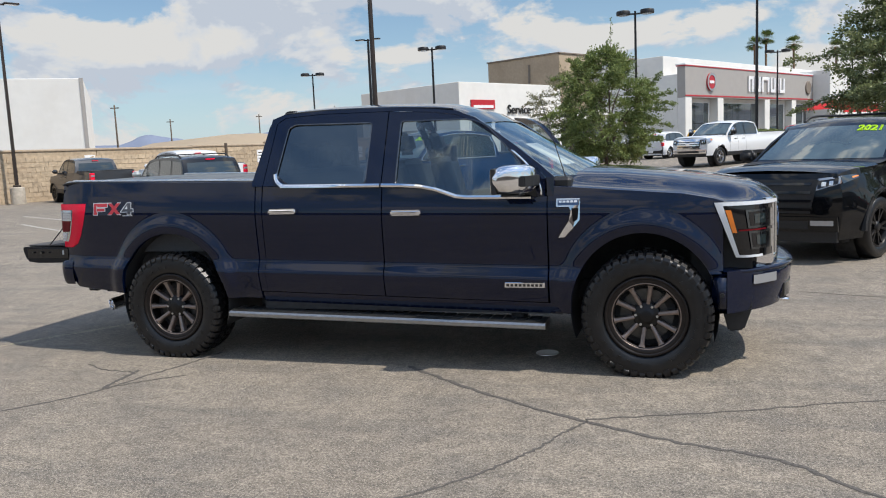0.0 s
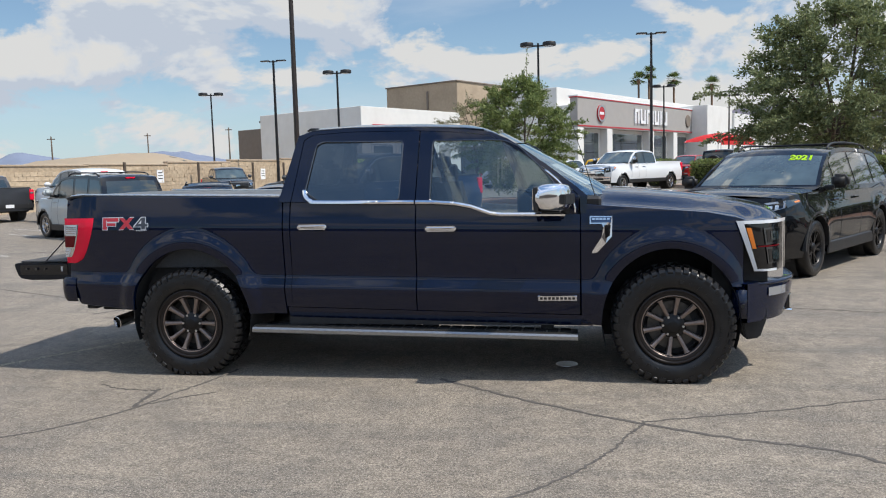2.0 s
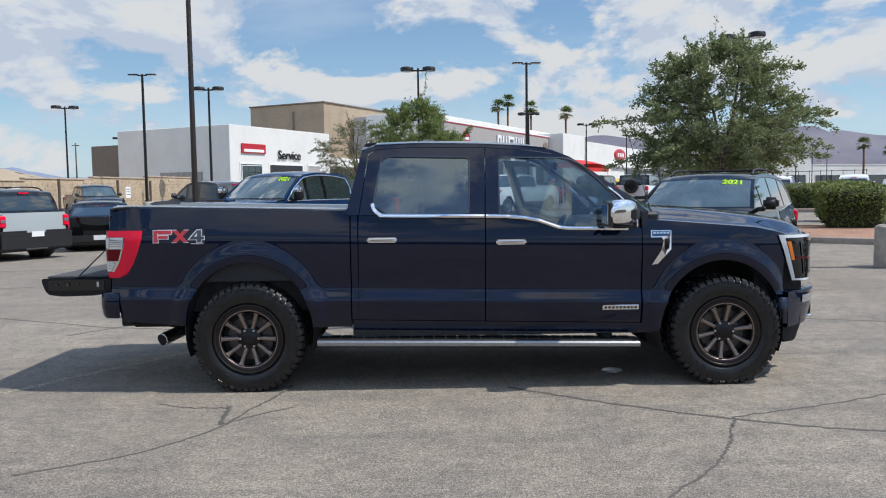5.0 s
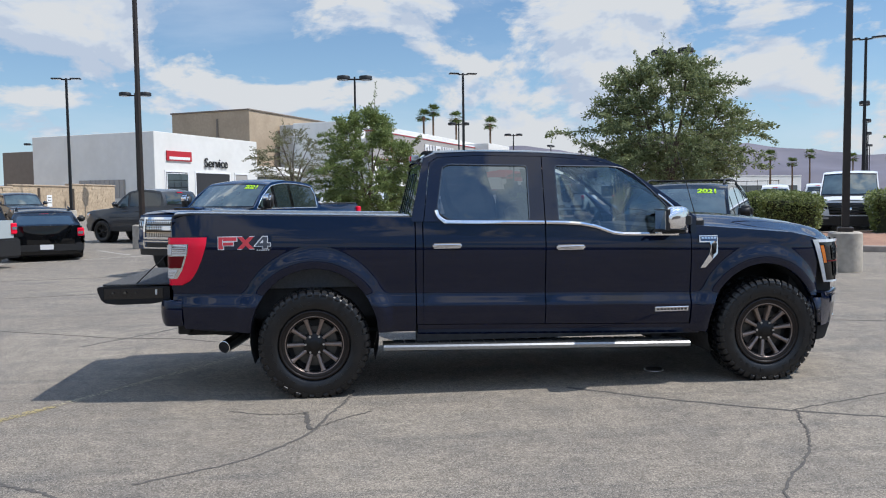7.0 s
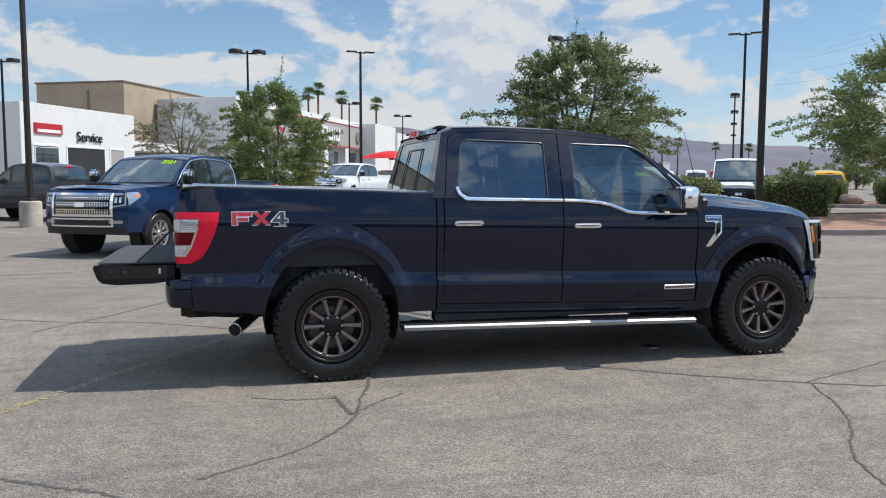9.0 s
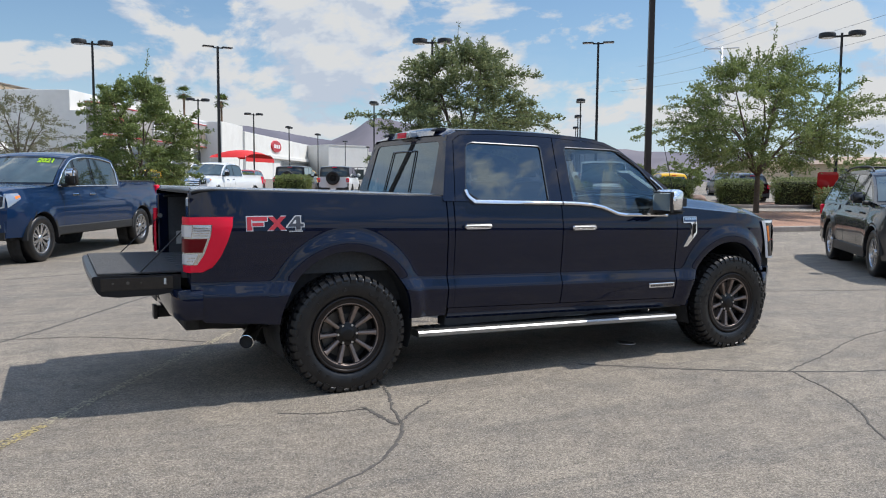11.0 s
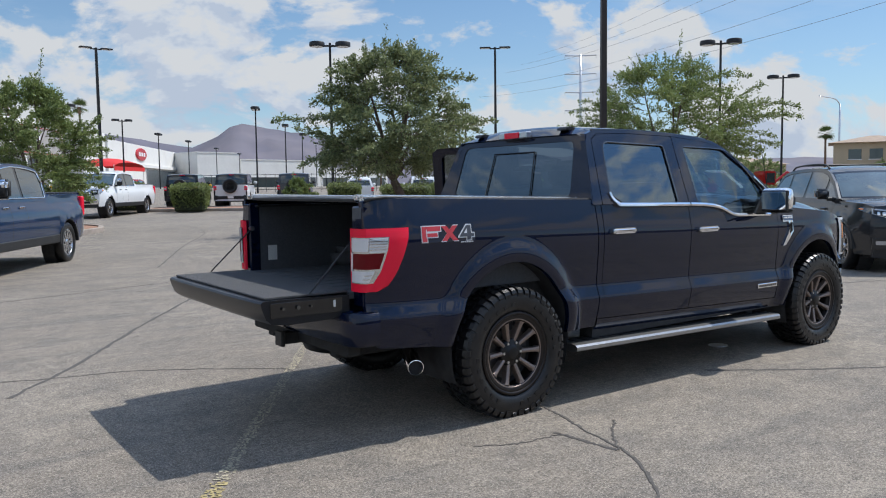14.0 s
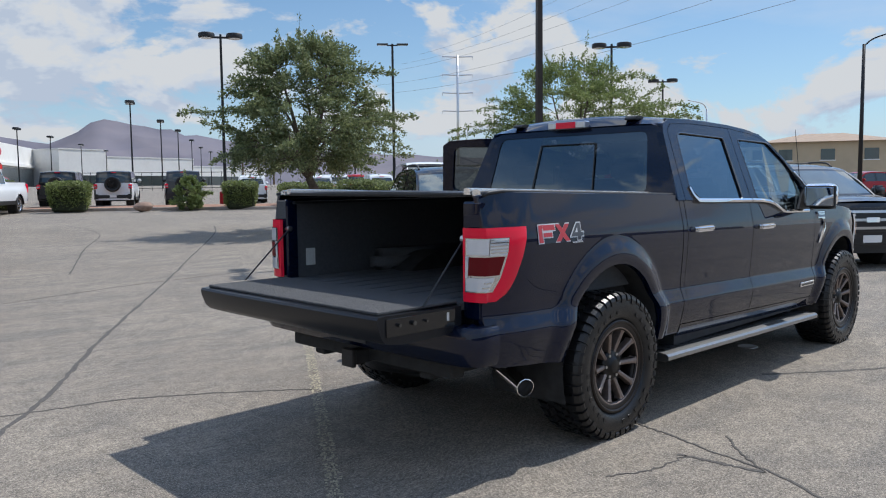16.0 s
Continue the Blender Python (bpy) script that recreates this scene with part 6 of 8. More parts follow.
def skin(x0, x1, lo, hi, s, n=40, shear=0.0, inset=0.035, arch=True, proud=0.0):
    """One panel of the side between x0 and x1 with its folded edges."""
    rows = []
    xs = stations(x0, x1, n)
    for i, x in enumerate(xs):
        zl, zh = (arch_low(x, lo(x)) if arch else lo(x)), hi(x)
        row = []
        drop = 0.020 * (x - 0.8)
        for z in [zl] + [min(zh, max(zl, q - drop)) for q in LEVELS] + [zh]:
            xx = x + shear * (z - 0.95)
            row.append((xx, s * (skin_y(xx, z) + proud), z))
        a, b = row[0], row[-1]
        row = [(a[0], a[1] - s * inset, a[2] - 0.002), (a[0], a[1] - s * 0.006, a[2] - 0.003)] + row + [(b[0], b[1] - s * 0.006, b[2] + 0.003), (b[0], b[1] - s * inset, b[2] + 0.002)]
        rows.append(row)

    def shrink(row, dx):
        return [(p[0] + dx, p[1] - s * 0.006, p[2]) for p in row], [(p[0] + dx, p[1] - s * inset, p[2]) for p in row]
    f1, f2 = shrink(rows[0], -0.003)
    g1, g2 = shrink(rows[-1], 0.003)
    rows = [f2, f1] + rows + [g1, g2]
    b = sheet(rows, flip=s > 0)
    bmesh.ops.remove_doubles(b, verts=b.verts[:], dist=2e-4)
    return b


def lamp_plan(u, xb, z):
    """Plan of the headlight from its rear edge on the fender (u 0) to the grille (u 1)."""
    p0, p1, p2 = Vector((xb, skin_y(xb, z) + 0.006)), Vector((4.40, 0.915)), Vector((4.515, 0.59))
    q = p0 * (1 - u) ** 2 + p1 * 2 * u * (1 - u) + p2 * u * u
    return q.x, q.y


# --- bed sides ---
bed_hi = piecewise([(-1.08, 1.405), (-1.0, 1.425), (-0.92, 1.430), (0.80, 1.385)])
bed_lo = piecewise([(-1.08, 0.780), (-1.0, 0.780), (-0.992, 0.56), (-0.47, 0.515), (0.49, 0.490), (0.80, 0.488)])
door_lo = piecewise([(0.83, 0.545), (3.05, 0.489)])
rear_hi = piecewise([(0.83, 1.352), (1.84, 1.335)])
front_hi = piecewise([(1.83, 1.335), (2.0, 1.330), (2.14, 1.318), (2.24, 1.298), (2.40, 1.240), (2.47, 1.231), (2.80, 1.222), (3.05, 1.222)])
fender_hi = piecewise([(3.04, 1.292), (3.4, 1.262), (3.93, 1.216), (4.13, 1.175), (4.2, 1.15)])
fender_lo = piecewise([(3.04, 0.43), (3.19, 0.41), (4.05, 0.55), (4.10, 0.690), (4.2, 0.690)])
roof_edge = piecewise([(0.80, 1.80), (0.88, 1.850), (0.98, 1.872), (1.3, 1.882), (1.8, 1.874), (2.2, 1.850), (2.36, 1.832), (2.48, 1.785), (2.62, 1.695), (2.80, 1.570), (2.95, 1.460), (3.06, 1.370)])


def cab_y(z):
    """Half width of the cab above the belt."""
    return 0.943 - 0.205 * max(0.0, z - 1.33) / 0.54


REAR_WIN = [(1.085, 1.352), (1.712, 1.345), (1.726, 1.790), (1.085, 1.806), (1.035, 1.780), (0.972, 1.425)]
FRONT_WIN = [(1.948, 1.336), (2.00, 1.335), (2.15, 1.322), (2.25, 1.300), (2.40, 1.246), (2.48, 1.236), (2.93, 1.228), (2.955, 1.300), (2.86, 1.455), (2.755, 1.575), (2.615, 1.715), (2.520, 1.765), (2.44, 1.778), (1.956, 1.788)]
REAR_FRAME = [(0.868, 1.352), (1.8335, 1.3355), (1.850, 1.864), (1.30, 1.874), (1.00, 1.860), (0.935, 1.820)]
FRONT_FRAME = [(1.8415, 1.3355), (2.0, 1.3305), (2.14, 1.3185), (2.24, 1.2985), (2.40, 1.2405), (2.47, 1.2315), (3.030, 1.2225), (3.04, 1.345), (2.95, 1.440), (2.80, 1.550), (2.63, 1.673), (2.50, 1.757), (2.37, 1.812), (2.2, 1.838), (1.858, 1.864)]

for s in (-1, 1):
    side_word = "right" if s < 0 else "left"
    bs = part("bed_side", skin(-1.06, 0.792, bed_lo, bed_hi, s, 110), navy, truck, smooth=True, sharp=38)
    part("fender", skin(3.052, 4.175, fender_lo, fender_hi, s, 90), navy, truck, smooth=True, sharp=38)
    # arch liners
    for cx, cz, rx, rz in ARCHES:
        rows = []
        for k in range(25):
            a = math.pi * (k / 24 * 1.24 - 0.12)
            rows.append([(cx + (rx + 0.004) * math.cos(a), s * yy, cz + (rz + 0.004) * math.sin(a)) for yy in (0.955, 0.80, 0.45)])
        b = sheet(rows, flip=s < 0)
        part("arch_liner", b, under_black, truck, smooth=True)
        wall_pts = [(cx + (rx + 0.003) * math.cos(math.pi * (k / 24 * 1.24 - 0.12)), cz + (rz + 0.003) * math.sin(math.pi * (k / 24 * 1.24 - 0.12))) for k in range(25)]
        part("arch_wall", prism(wall_pts, s * 0.46, s * 0.44), under_black, truck)
    # rocker
    rows = []
    for i in range(31):
        x = 0.81 + (3.13 - 0.81) * i / 30
        zt = door_lo(x) - 0.006
        zb = 0.458 - 0.0243 * (x - 0.825)
        rows.append([(x, s * (skin_y(x, zt) - 0.03), zt + 0.002), (x, s * (skin_y(x, zt) - 0.002), zt), (x, s * skin_y(x, (zt + zb) / 2), (zt + zb) / 2), (x, s * (skin_y(x, zb) - 0.012), zb), (x, s * 0.80, zb - 0.015)])
    part("rocker_panel", sheet(rows, flip=s < 0), navy, truck, smooth=True, sharp=45)

    # doors: closed on the right, both open on the left
    for which in ("rear", "front"):
        x0, x1, hi_, outline, win, hinge = (0.858, 1.8315, rear_hi, REAR_FRAME, REAR_WIN, 1.832) if which == "rear" else (1.8405, 3.042, front_hi, FRONT_FRAME, FRONT_WIN, 3.04)
        b = skin(x0, x1, door_lo, hi_, s, 40, shear=0.012)
        d = part("rear_door" if which == "rear" else "front_door", b, navy, truck, smooth=True, sharp=38)
        glass_o = rounded(win, 0.03)
        fr = part("window_frame", flat_with_holes(outline, [glass_o], lambda z: cab_y(z), s, 0.045), navy, d)
        gb = bmesh.new()
        vs = [gb.verts.new((x, s * (cab_y(z) - 0.012), z)) for x, z in rounded(shrink_outline(win, -0.012), 0.03)]
        gb.faces.new(vs if s < 0 else vs[::-1])
        bmesh.ops.triangulate(gb, faces=gb.faces[:])
        pane_ob = part("window", gb, privacy_glass if which == "rear" else door_glass, d)
        pane_ob.visible_shadow = False
        # chrome along the belt, and a thin black seal round the glass
        belt_pts = [(0.966, 1.44), (0.985, 1.39), (1.03, 1.357), (1.10, 1.347), (1.83, 1.333)] if which == "rear" else [(1.842, 1.333), (2.0, 1.328), (2.14, 1.316), (2.25, 1.294), (2.40, 1.240), (2.48, 1.230), (2.94, 1.222)]
        cb = bmesh.new()
        rows = []
        pts = curve_through([(x, 0, z) for x, z in belt_pts], 6) if which == "rear" else [Vector((x, 0, z)) for x, z in belt_pts]
        for i, p in enumerate(pts):
            dd = (pts[min(i + 1, len(pts) - 1)] - pts[max(i - 1, 0)]).normalized()
            nn = Vector((-dd.z, 0, dd.x)) * 0.0125
            lo_p, hi_p = p - nn, p + nn
            rows.append([(lo_p.x, s * (cab_y(lo_p.z) - 0.01), lo_p.z), (lo_p.x, s * (cab_y(lo_p.z) + 0.012), lo_p.z), (p.x, s * (cab_y(p.z) + 0.016), p.z), (hi_p.x, s * (cab_y(hi_p.z) + 0.010), hi_p.z), (hi_p.x, s * (cab_y(hi_p.z) - 0.01), hi_p.z)])
        sheet(rows, bm=cb, flip=s > 0)
        bmesh.ops.recalc_face_normals(cb, faces=cb.faces[:])
        part("belt_trim", cb, chrome, d, smooth=True, sharp=40)
        seal = bmesh.new()
        so = [Vector((x, 0, z)) for x, z in glass_o]
        for i in range(len(so)):
            p, q = so[i], so[(i + 1) % len(so)]
            if (q - p).length > 1e-4:
                tube([(p.x, s * (cab_y(p.z) - 0.002), p.z), (q.x, s * (cab_y(q.z) - 0.002), q.z)], 0.0055, 5, seal, caps=False)
        part("window_seal", seal, dark_chrome, d)
        # handle
        hx0, hz = (0.927, 1.160) if which == "rear" else (1.917, 1.132)
        hy = skin_y(hx0 + 0.1, hz)
        hb = bmesh.new()
        box(hx0, hx0 + 0.232, min(s * (hy + 0.018), s * (hy + 0.042)), max(s * (hy + 0.018), s * (hy + 0.042)), hz - 0.019, hz + 0.021, 0.0115, hb, 3)
        box(hx0 + 0.008, hx0 + 0.05, min(s * (hy - 0.01), s * (hy + 0.02)), max(s * (hy - 0.01), s * (hy + 0.02)), hz - 0.014, hz + 0.014, 0.004, hb)
        box(hx0 + 0.182, hx0 + 0.224, min(s * (hy - 0.01), s * (hy + 0.02)), max(s * (hy - 0.01), s * (hy + 0.02)), hz - 0.014, hz + 0.014, 0.004, hb)
        part("handle", hb, chrome, d, "chrome door handle", smooth=True, sharp=40)
        part("handle_slot", box(hx0 + 0.03, hx0 + 0.20, min(s * (hy + 0.0405), s * (hy + 0.0432)), max(s * (hy + 0.0405), s * (hy + 0.0432)), hz - 0.001, hz + 0.004), gloss_black, d)
        # inner trim
        tb = prism([(x0 + 0.06, 0.60), (x1 - 0.06, 0.60), (x1 - 0.06, 1.20), (2.42 if which == "front" else x1 - 0.06, 1.215 if which == "front" else 1.32), (x0 + 0.06, 1.32)], s * 0.85, s * 0.925, None)
        part("inner_trim", tb, trim_mat, d)
        if which == "front":
            # sail and mirror
            sail = part("mirror_sail", flat_with_holes([(2.72, 1.232), (2.98, 1.226), (2.965, 1.31), (2.90, 1.41)], [], lambda z: cab_y(z) + 0.006, s, 0.02), black_plastic, d)
            mb = bmesh.new()
            cap_rows = []
            for j in range(13):
                v = j / 12
                y = 0.985 + 0.245 * v
                zc_, hh = 1.348 + 0.004 * v, 0.097 * math.sqrt(max(0.05, 1 - 0.95 * max(0.0, (v - 0.55) / 0.45) ** 3))
                x_r, x_f = 2.742, 2.742 + 0.25 * math.sqrt(max(0.015, 1 - v ** 2.2))
                ring_ = []
                for k in range(24):
                    a = 2 * math.pi * k / 24
                    ca, sa = math.cos(a), math.sin(a)
                    px = (x_r + x_f) / 2 + (x_f - x_r) / 2 * (abs(ca) ** 0.6) * (1 if ca > 0 else -1)
                    pz = zc_ + hh * (abs(sa) ** 0.55) * (1 if sa > 0 else -1)
                    ring_.append((px, s * y, pz))
                cap_rows.append(ring_)
            sheet(cap_rows, closed=True, bm=mb)
            mb.verts.ensure_lookup_table()
            mb.faces.new(mb.verts[:24])
            mb.faces.new(mb.verts[-24:])
            bmesh.ops.recalc_face_normals(mb, faces=mb.faces[:])
            mir = part("mirror", mb, chrome, d, "chrome towing-style wing mirror", smooth=True, sharp=50)
            part("mirror_arm", box(2.84, 2.93, min(s * 0.92, s * 1.05), max(s * 0.92, s * 1.05), 1.262, 1.315, 0.012), black_plastic, d)
            part("mirror_lower", box(2.76, 2.93, min(s * 0.995, s * 1.19), max(s * 0.995, s * 1.19), 1.240, 1.285, 0.02, seg=2), black_plastic, d, smooth=True)
            part("mirror_glass", box(2.722, 2.7315, min(s * 1.005, s * 1.215), max(s * 1.005, s * 1.215), 1.268, 1.415, 0.002), M("mirror_face", (0.8, 0.82, 0.84), 0.02, metal=1.0), d)
            part("mirror_bezel", box(2.728, 2.76, min(s * 0.995, s * 1.225), max(s * 0.995, s * 1.225), 1.256, 1.427, 0.006), black_plastic, d)
            part("mirror_signal", slab([(2.90, s * 0.93), (3.0, s * 0.93), (3.012, s * 1.02), (2.99, s * 1.10), (2.945, s * 1.175), (2.88, s * 1.175)], 1.302, 1.372, None, 0.006), black_plastic, d)
            part("sail_trim", tube(curve_through([(x, s * (cab_y(z) + 0.010), z) for x, z in ((2.80, 1.545), (2.90, 1.455), (2.975, 1.36), (3.005, 1.29), (3.012, 1.232))], 5), 0.008, 8), chrome, d, smooth=True)
            # name bar low on the door
            nb = part("name_bar", box(2.738, 3.02, min(s * (skin_y(2.88, 0.612) - 0.004), s * (skin_y(2.88, 0.612) + 0.009)), max(s * (skin_y(2.88, 0.612) - 0.004), s * (skin_y(2.88, 0.612) + 0.009)), 0.594, 0.632, 0.003), chrome, d, "chrome name bar with dark marks")
            for k in range(9):
                x = 2.752 + k * 0.029
                part("mark", box(x, x + 0.020, min(s * (skin_y(2.88, 0.612) + 0.0085), s * (skin_y(2.88, 0.612) + 0.0105)), max(s * (skin_y(2.88, 0.612) + 0.0085), s * (skin_y(2.88, 0.612) + 0.0105)), 0.604, 0.622), gloss_black, nb)
        if s > 0:
            ang = -64 if which == "rear" else -60
            d.matrix_basis = pose(hinge, 0.955, 0) @ pose(0, 0, 0, 0, 0, ang) @ pose(-hinge, -0.955, 0)

    # pillars and roof rail of the cab: rear pillar, and the strip above the doors down the windscreen
    c_out = [(0.772, 1.352), (0.862, 1.352), (0.929, 1.822), (0.996, 1.864), (1.30, 1.878), (1.85, 1.868), (2.2, 1.842), (2.37, 1.816), (2.50, 1.761), (2.63, 1.677), (2.80, 1.554), (2.95, 1.444), (3.045, 1.35), (3.05, 1.225), (3.09, 1.225), (3.10, 1.352), (3.0, 1.437), (2.82, 1.575), (2.66, 1.690), (2.52, 1.785), (2.38, 1.842), (2.2, 1.866), (1.85, 1.892), (1.30, 1.902), (0.98, 1.890), (0.90, 1.862), (0.868, 1.80)]
    part("cab_side", flat_with_holes(c_out, [], lambda z: cab_y(z), s, 0.05), navy, truck)
    part("cab_corner", skin(0.802, 0.852, door_lo, rear_hi, s, 3), navy, truck, smooth=True, sharp=38)
    part("roof_ditch", tube([(x, s * (cab_y(1.86) - 0.035), roof_edge(x) + 0.022) for x in (0.98, 1.3, 1.6, 1.9, 2.2, 2.34)], 0.008, 6), gloss_black, truck)
    # inner shells that darken the gaps between panels
    for bx0, bx1, z0, z1 in ((0.79, 0.87, 0.50, 1.36), (1.80, 1.87, 0.52, 1.34), (3.02, 3.07, 0.46, 1.25)):
        part("jamb", box(bx0, bx1, min(s * 0.80, s * 0.905), max(s * 0.80, s * 0.905), z0, z1), under_black, truck)
    part("sill_inner", box(0.80, 3.10, min(s * 0.78, s * 0.90), max(s * 0.78, s * 0.90), 0.40, 0.56), under_black, truck)

    # tail light wrapping the corner
    tl = bmesh.new()
    rows = []
    for k in range(13):
        z = 0.895 + (1.258 - 0.895) * k / 12
        xe = float(np.interp(z, [0.895, 0.905, 0.93, 1.0, 1.1, 1.2, 1.255], [-0.985, -0.955, -0.92, -0.872, -0.828, -0.797, -0.792]))
        row = [(-1.080, s * 0.792, z), (-1.096, s * 0.800, z), (-1.098, s * 0.845, z), (-1.088, s * 0.895, z), (-1.066, s * 0.928, z)]
        for j in range(1, 7):
            x = -1.062 + (xe + 1.062) * j / 6
            row.append((x, s * (skin_y(x, z) + 0.012 - 0.010 * (j == 6)), z))
        row.append((xe + 0.001, s * (skin_y(xe, z) - 0.02), z))
        rows.append(row)
    sheet(rows, bm=tl, flip=s < 0)
    tail = part("tail_light", tl, red_lens, truck, "red tail light with clear and dark red chambers", smooth=True, sharp=45)
    lens_end = lambda z: float(np.interp(z, [0.92, 1.0, 1.13, 1.25], [-1.0, -0.93, -0.872, -0.85]))

    def lens_patch(u0, u1, z0, z1, lift, mt, nm, par, nu=12):
        """A chamber of the lamp; u runs from its inner edge round the corner to its tip on the side."""
        rows = []
        for k in range(5):
            z = z0 + (z1 - z0) * k / 4
            xe = lens_end(z)
            path = [(-1.098 - lift, 0.806), (-1.100 - lift, 0.845), (-1.090 - lift, 0.897 + lift * 0.3), (-1.068 - lift * 0.7, 0.930 + lift * 0.7)]
            path += [(-1.062 + (xe + 1.062) * j / 5, skin_y(-1.062 + (xe + 1.062) * j / 5, z) + 0.012 + lift) for j in range(1, 6)]
            ds = [0.0]
            for p, q in zip(path, path[1:]):
                ds.append(ds[-1] + math.hypot(q[0] - p[0], q[1] - p[1]))
            us_ = [(u0 + (u1 - u0) * j / nu) * ds[-1] for j in range(nu + 1)]
            rows.append([(float(np.interp(u, ds, [p[0] for p in path])), s * float(np.interp(u, ds, [p[1] for p in path])), z) for u in us_])
        return part(nm, sheet(rows, flip=s < 0), mt, par, smooth=True, sharp=45)
    bezel = lens_patch(0.05, 0.80, 0.944, 1.208, 0.003, lamp_chrome, "lens_bezel", tail, 18)
    lens_patch(0.08, 0.44, 1.128, 1.204, 0.006, lens_white, "reverse_lens", tail)
    rev = lens_patch(0.46, 0.78, 1.122, 1.206, 0.006, lens_white, "reverse_lens", tail)
    for z in (1.134, 1.150, 1.166, 1.182, 1.196):
        lens_patch(0.47, 0.77, z, z + 0.006, 0.009, lamp_chrome, "lens_rib", rev)
    lens_patch(0.13, 0.75, 1.026, 1.116, 0.006, dark_red_lens, "brake_lens", tail)
    lens_patch(0.055, 0.12, 1.012, 1.120, 0.006, lens_white, "lens_edge", tail, 3)
    low = lens_patch(0.08, 0.66, 0.950, 1.016, 0.006, lens_white, "lower_lens", tail)
    for z in (0.966, 0.988):
        lens_patch(0.45, 0.64, z, z + 0.006, 0.009, lamp_chrome, "lens_rib", low)
    # letter-like decal shapes behind the tail light
    def decal(outline, mt, lift, nm="decal_shape", par=None):
        b = bmesh.new()
        vs = [b.verts.new((x, s * (skin_y(x, z) + lift), z)) for x, z in (outline if s < 0 else outline[::-1])]
        b.faces.new(vs)
        bmesh.ops.triangulate(b, faces=b.faces[:])
        return part(nm, b, mt, par or bs)

    dx, dz = -0.704, 1.166
    plate = decal([(dx - 0.006, dz - 0.006), (dx + 0.395, dz - 0.006), (dx + 0.395, dz + 0.096), (dx - 0.006, dz + 0.096)], navy, 0.0046, "decal", bs)
    plate["label"] = "off-road decal in red and silver shapes"
    def strokes(shapes, mt, lift):
        for sh in shapes:
            decal([(dx + u, dz + v) for u, v in sh], mt, lift, "decal_stroke", plate)
    red_shapes = [[(0, 0), (0.035, 0), (0.035, 0.09), (0, 0.09)], [(0.035, 0.062), (0.135, 0.062), (0.135, 0.09), (0.035, 0.09)], [(0.035, 0.028), (0.11, 0.028), (0.11, 0.05), (0.035, 0.05)],
                  [(0.14, 0), (0.18, 0), (0.265, 0.09), (0.225, 0.09)], [(0.225, 0), (0.265, 0), (0.18, 0.09), (0.14, 0.09)]]
    four = [(0.272, 0.020), (0.332, 0.090), (0.364, 0.090), (0.364, 0.040), (0.386, 0.040), (0.386, 0.020), (0.364, 0.020), (0.364, 0.0), (0.332, 0.0), (0.332, 0.020)]
    four_edge = [(0.262, 0.014), (0.262, 0.022), (0.328, 0.096), (0.370, 0.096), (0.370, 0.046), (0.392, 0.046), (0.392, 0.014), (0.370, 0.014), (0.370, -0.006), (0.326, -0.006), (0.326, 0.014)]
    counter = [(0.307, 0.041), (0.333, 0.041), (0.333, 0.070)]
    def grown(sh, g=0.006):
        c = (sum(p[0] for p in sh) / len(sh), sum(p[1] for p in sh) / len(sh))
        return [(p[0] + (g if p[0] > c[0] else -g), p[1] + (g if p[1] > c[1] else -g)) for p in sh]
    strokes([grown(q) for q in red_shapes] + [four_edge], decal_silver, 0.0056)
    strokes(red_shapes, decal_red, 0.0066)
    strokes([four], decal_grey, 0.0066)
    strokes([counter], decal_silver, 0.0072)
    strokes([[(0.285 + 0.014 * k, -0.016), (0.295 + 0.014 * k, -0.016), (0.295 + 0.014 * k, -0.008), (0.285 + 0.014 * k, -0.008)] for k in range(7)], decal_silver, 0.0058)
    # fender vent with its name plate
    def on_skin(outline, lo_, hi_):
        b = bmesh.new()
        A = [b.verts.new((x, s * (skin_y(x, z) + lo_), z)) for x, z in outline]
        C = [b.verts.new((x, s * (skin_y(x, z) + hi_), z)) for x, z in outline]
        b.faces.new(C)
        for i in range(len(A)):
            j = (i + 1) % len(A)
            b.faces.new((A[i], A[j], C[j], C[i]))
        bmesh.ops.recalc_face_normals(b, faces=b.faces[:])
        return b
    vent = part("fender_vent", on_skin([(3.114, 1.206), (3.272, 1.204), (3.268, 1.06), (3.225, 1.01), (3.165, 0.945), (3.122, 0.940), (3.150, 0.985), (3.196, 1.055), (3.210, 1.125), (3.196, 1.150), (3.112, 1.150)], -0.01, 0.012), chrome, truck, "chrome fender vent with a blue name plate")
    part("name_plate", on_skin([(3.122, 1.160), (3.262, 1.159), (3.262, 1.197), (3.122, 1.198)], 0.011, 0.0145), badge_blue, vent)
    for k in range(5):
        part("mark", on_skin([(3.130 + 0.026 * k, 1.178), (3.150 + 0.026 * k, 1.178), (3.150 + 0.026 * k, 1.192), (3.130 + 0.026 * k, 1.192)], 0.014, 0.0165), chrome, vent)
    part("vent_slot", on_skin([(3.215, 1.14), (3.258, 1.14), (3.252, 1.065), (3.222, 1.045)], 0.011, 0.0135), gloss_black, vent)

    # headlamp: chrome C round a dark reflector, amber edge
    hl = bmesh.new()
    rows = []
    for k in range(11):
        v = k / 10
        z = 0.79 + (1.152 - 0.79) * v
        xb_ = 4.255 - 0.135 * v
        row = []
        for j in range(13):
            x, y = lamp_plan(j / 12, xb_, z)
            row.append((x, s * y, z))
        rows.append(row)
    sheet(rows, bm=hl, flip=s > 0)
    head = part("headlight", hl, gloss_black, truck, "headlight with chrome C-shaped surround and amber edge", smooth=True, sharp=40)

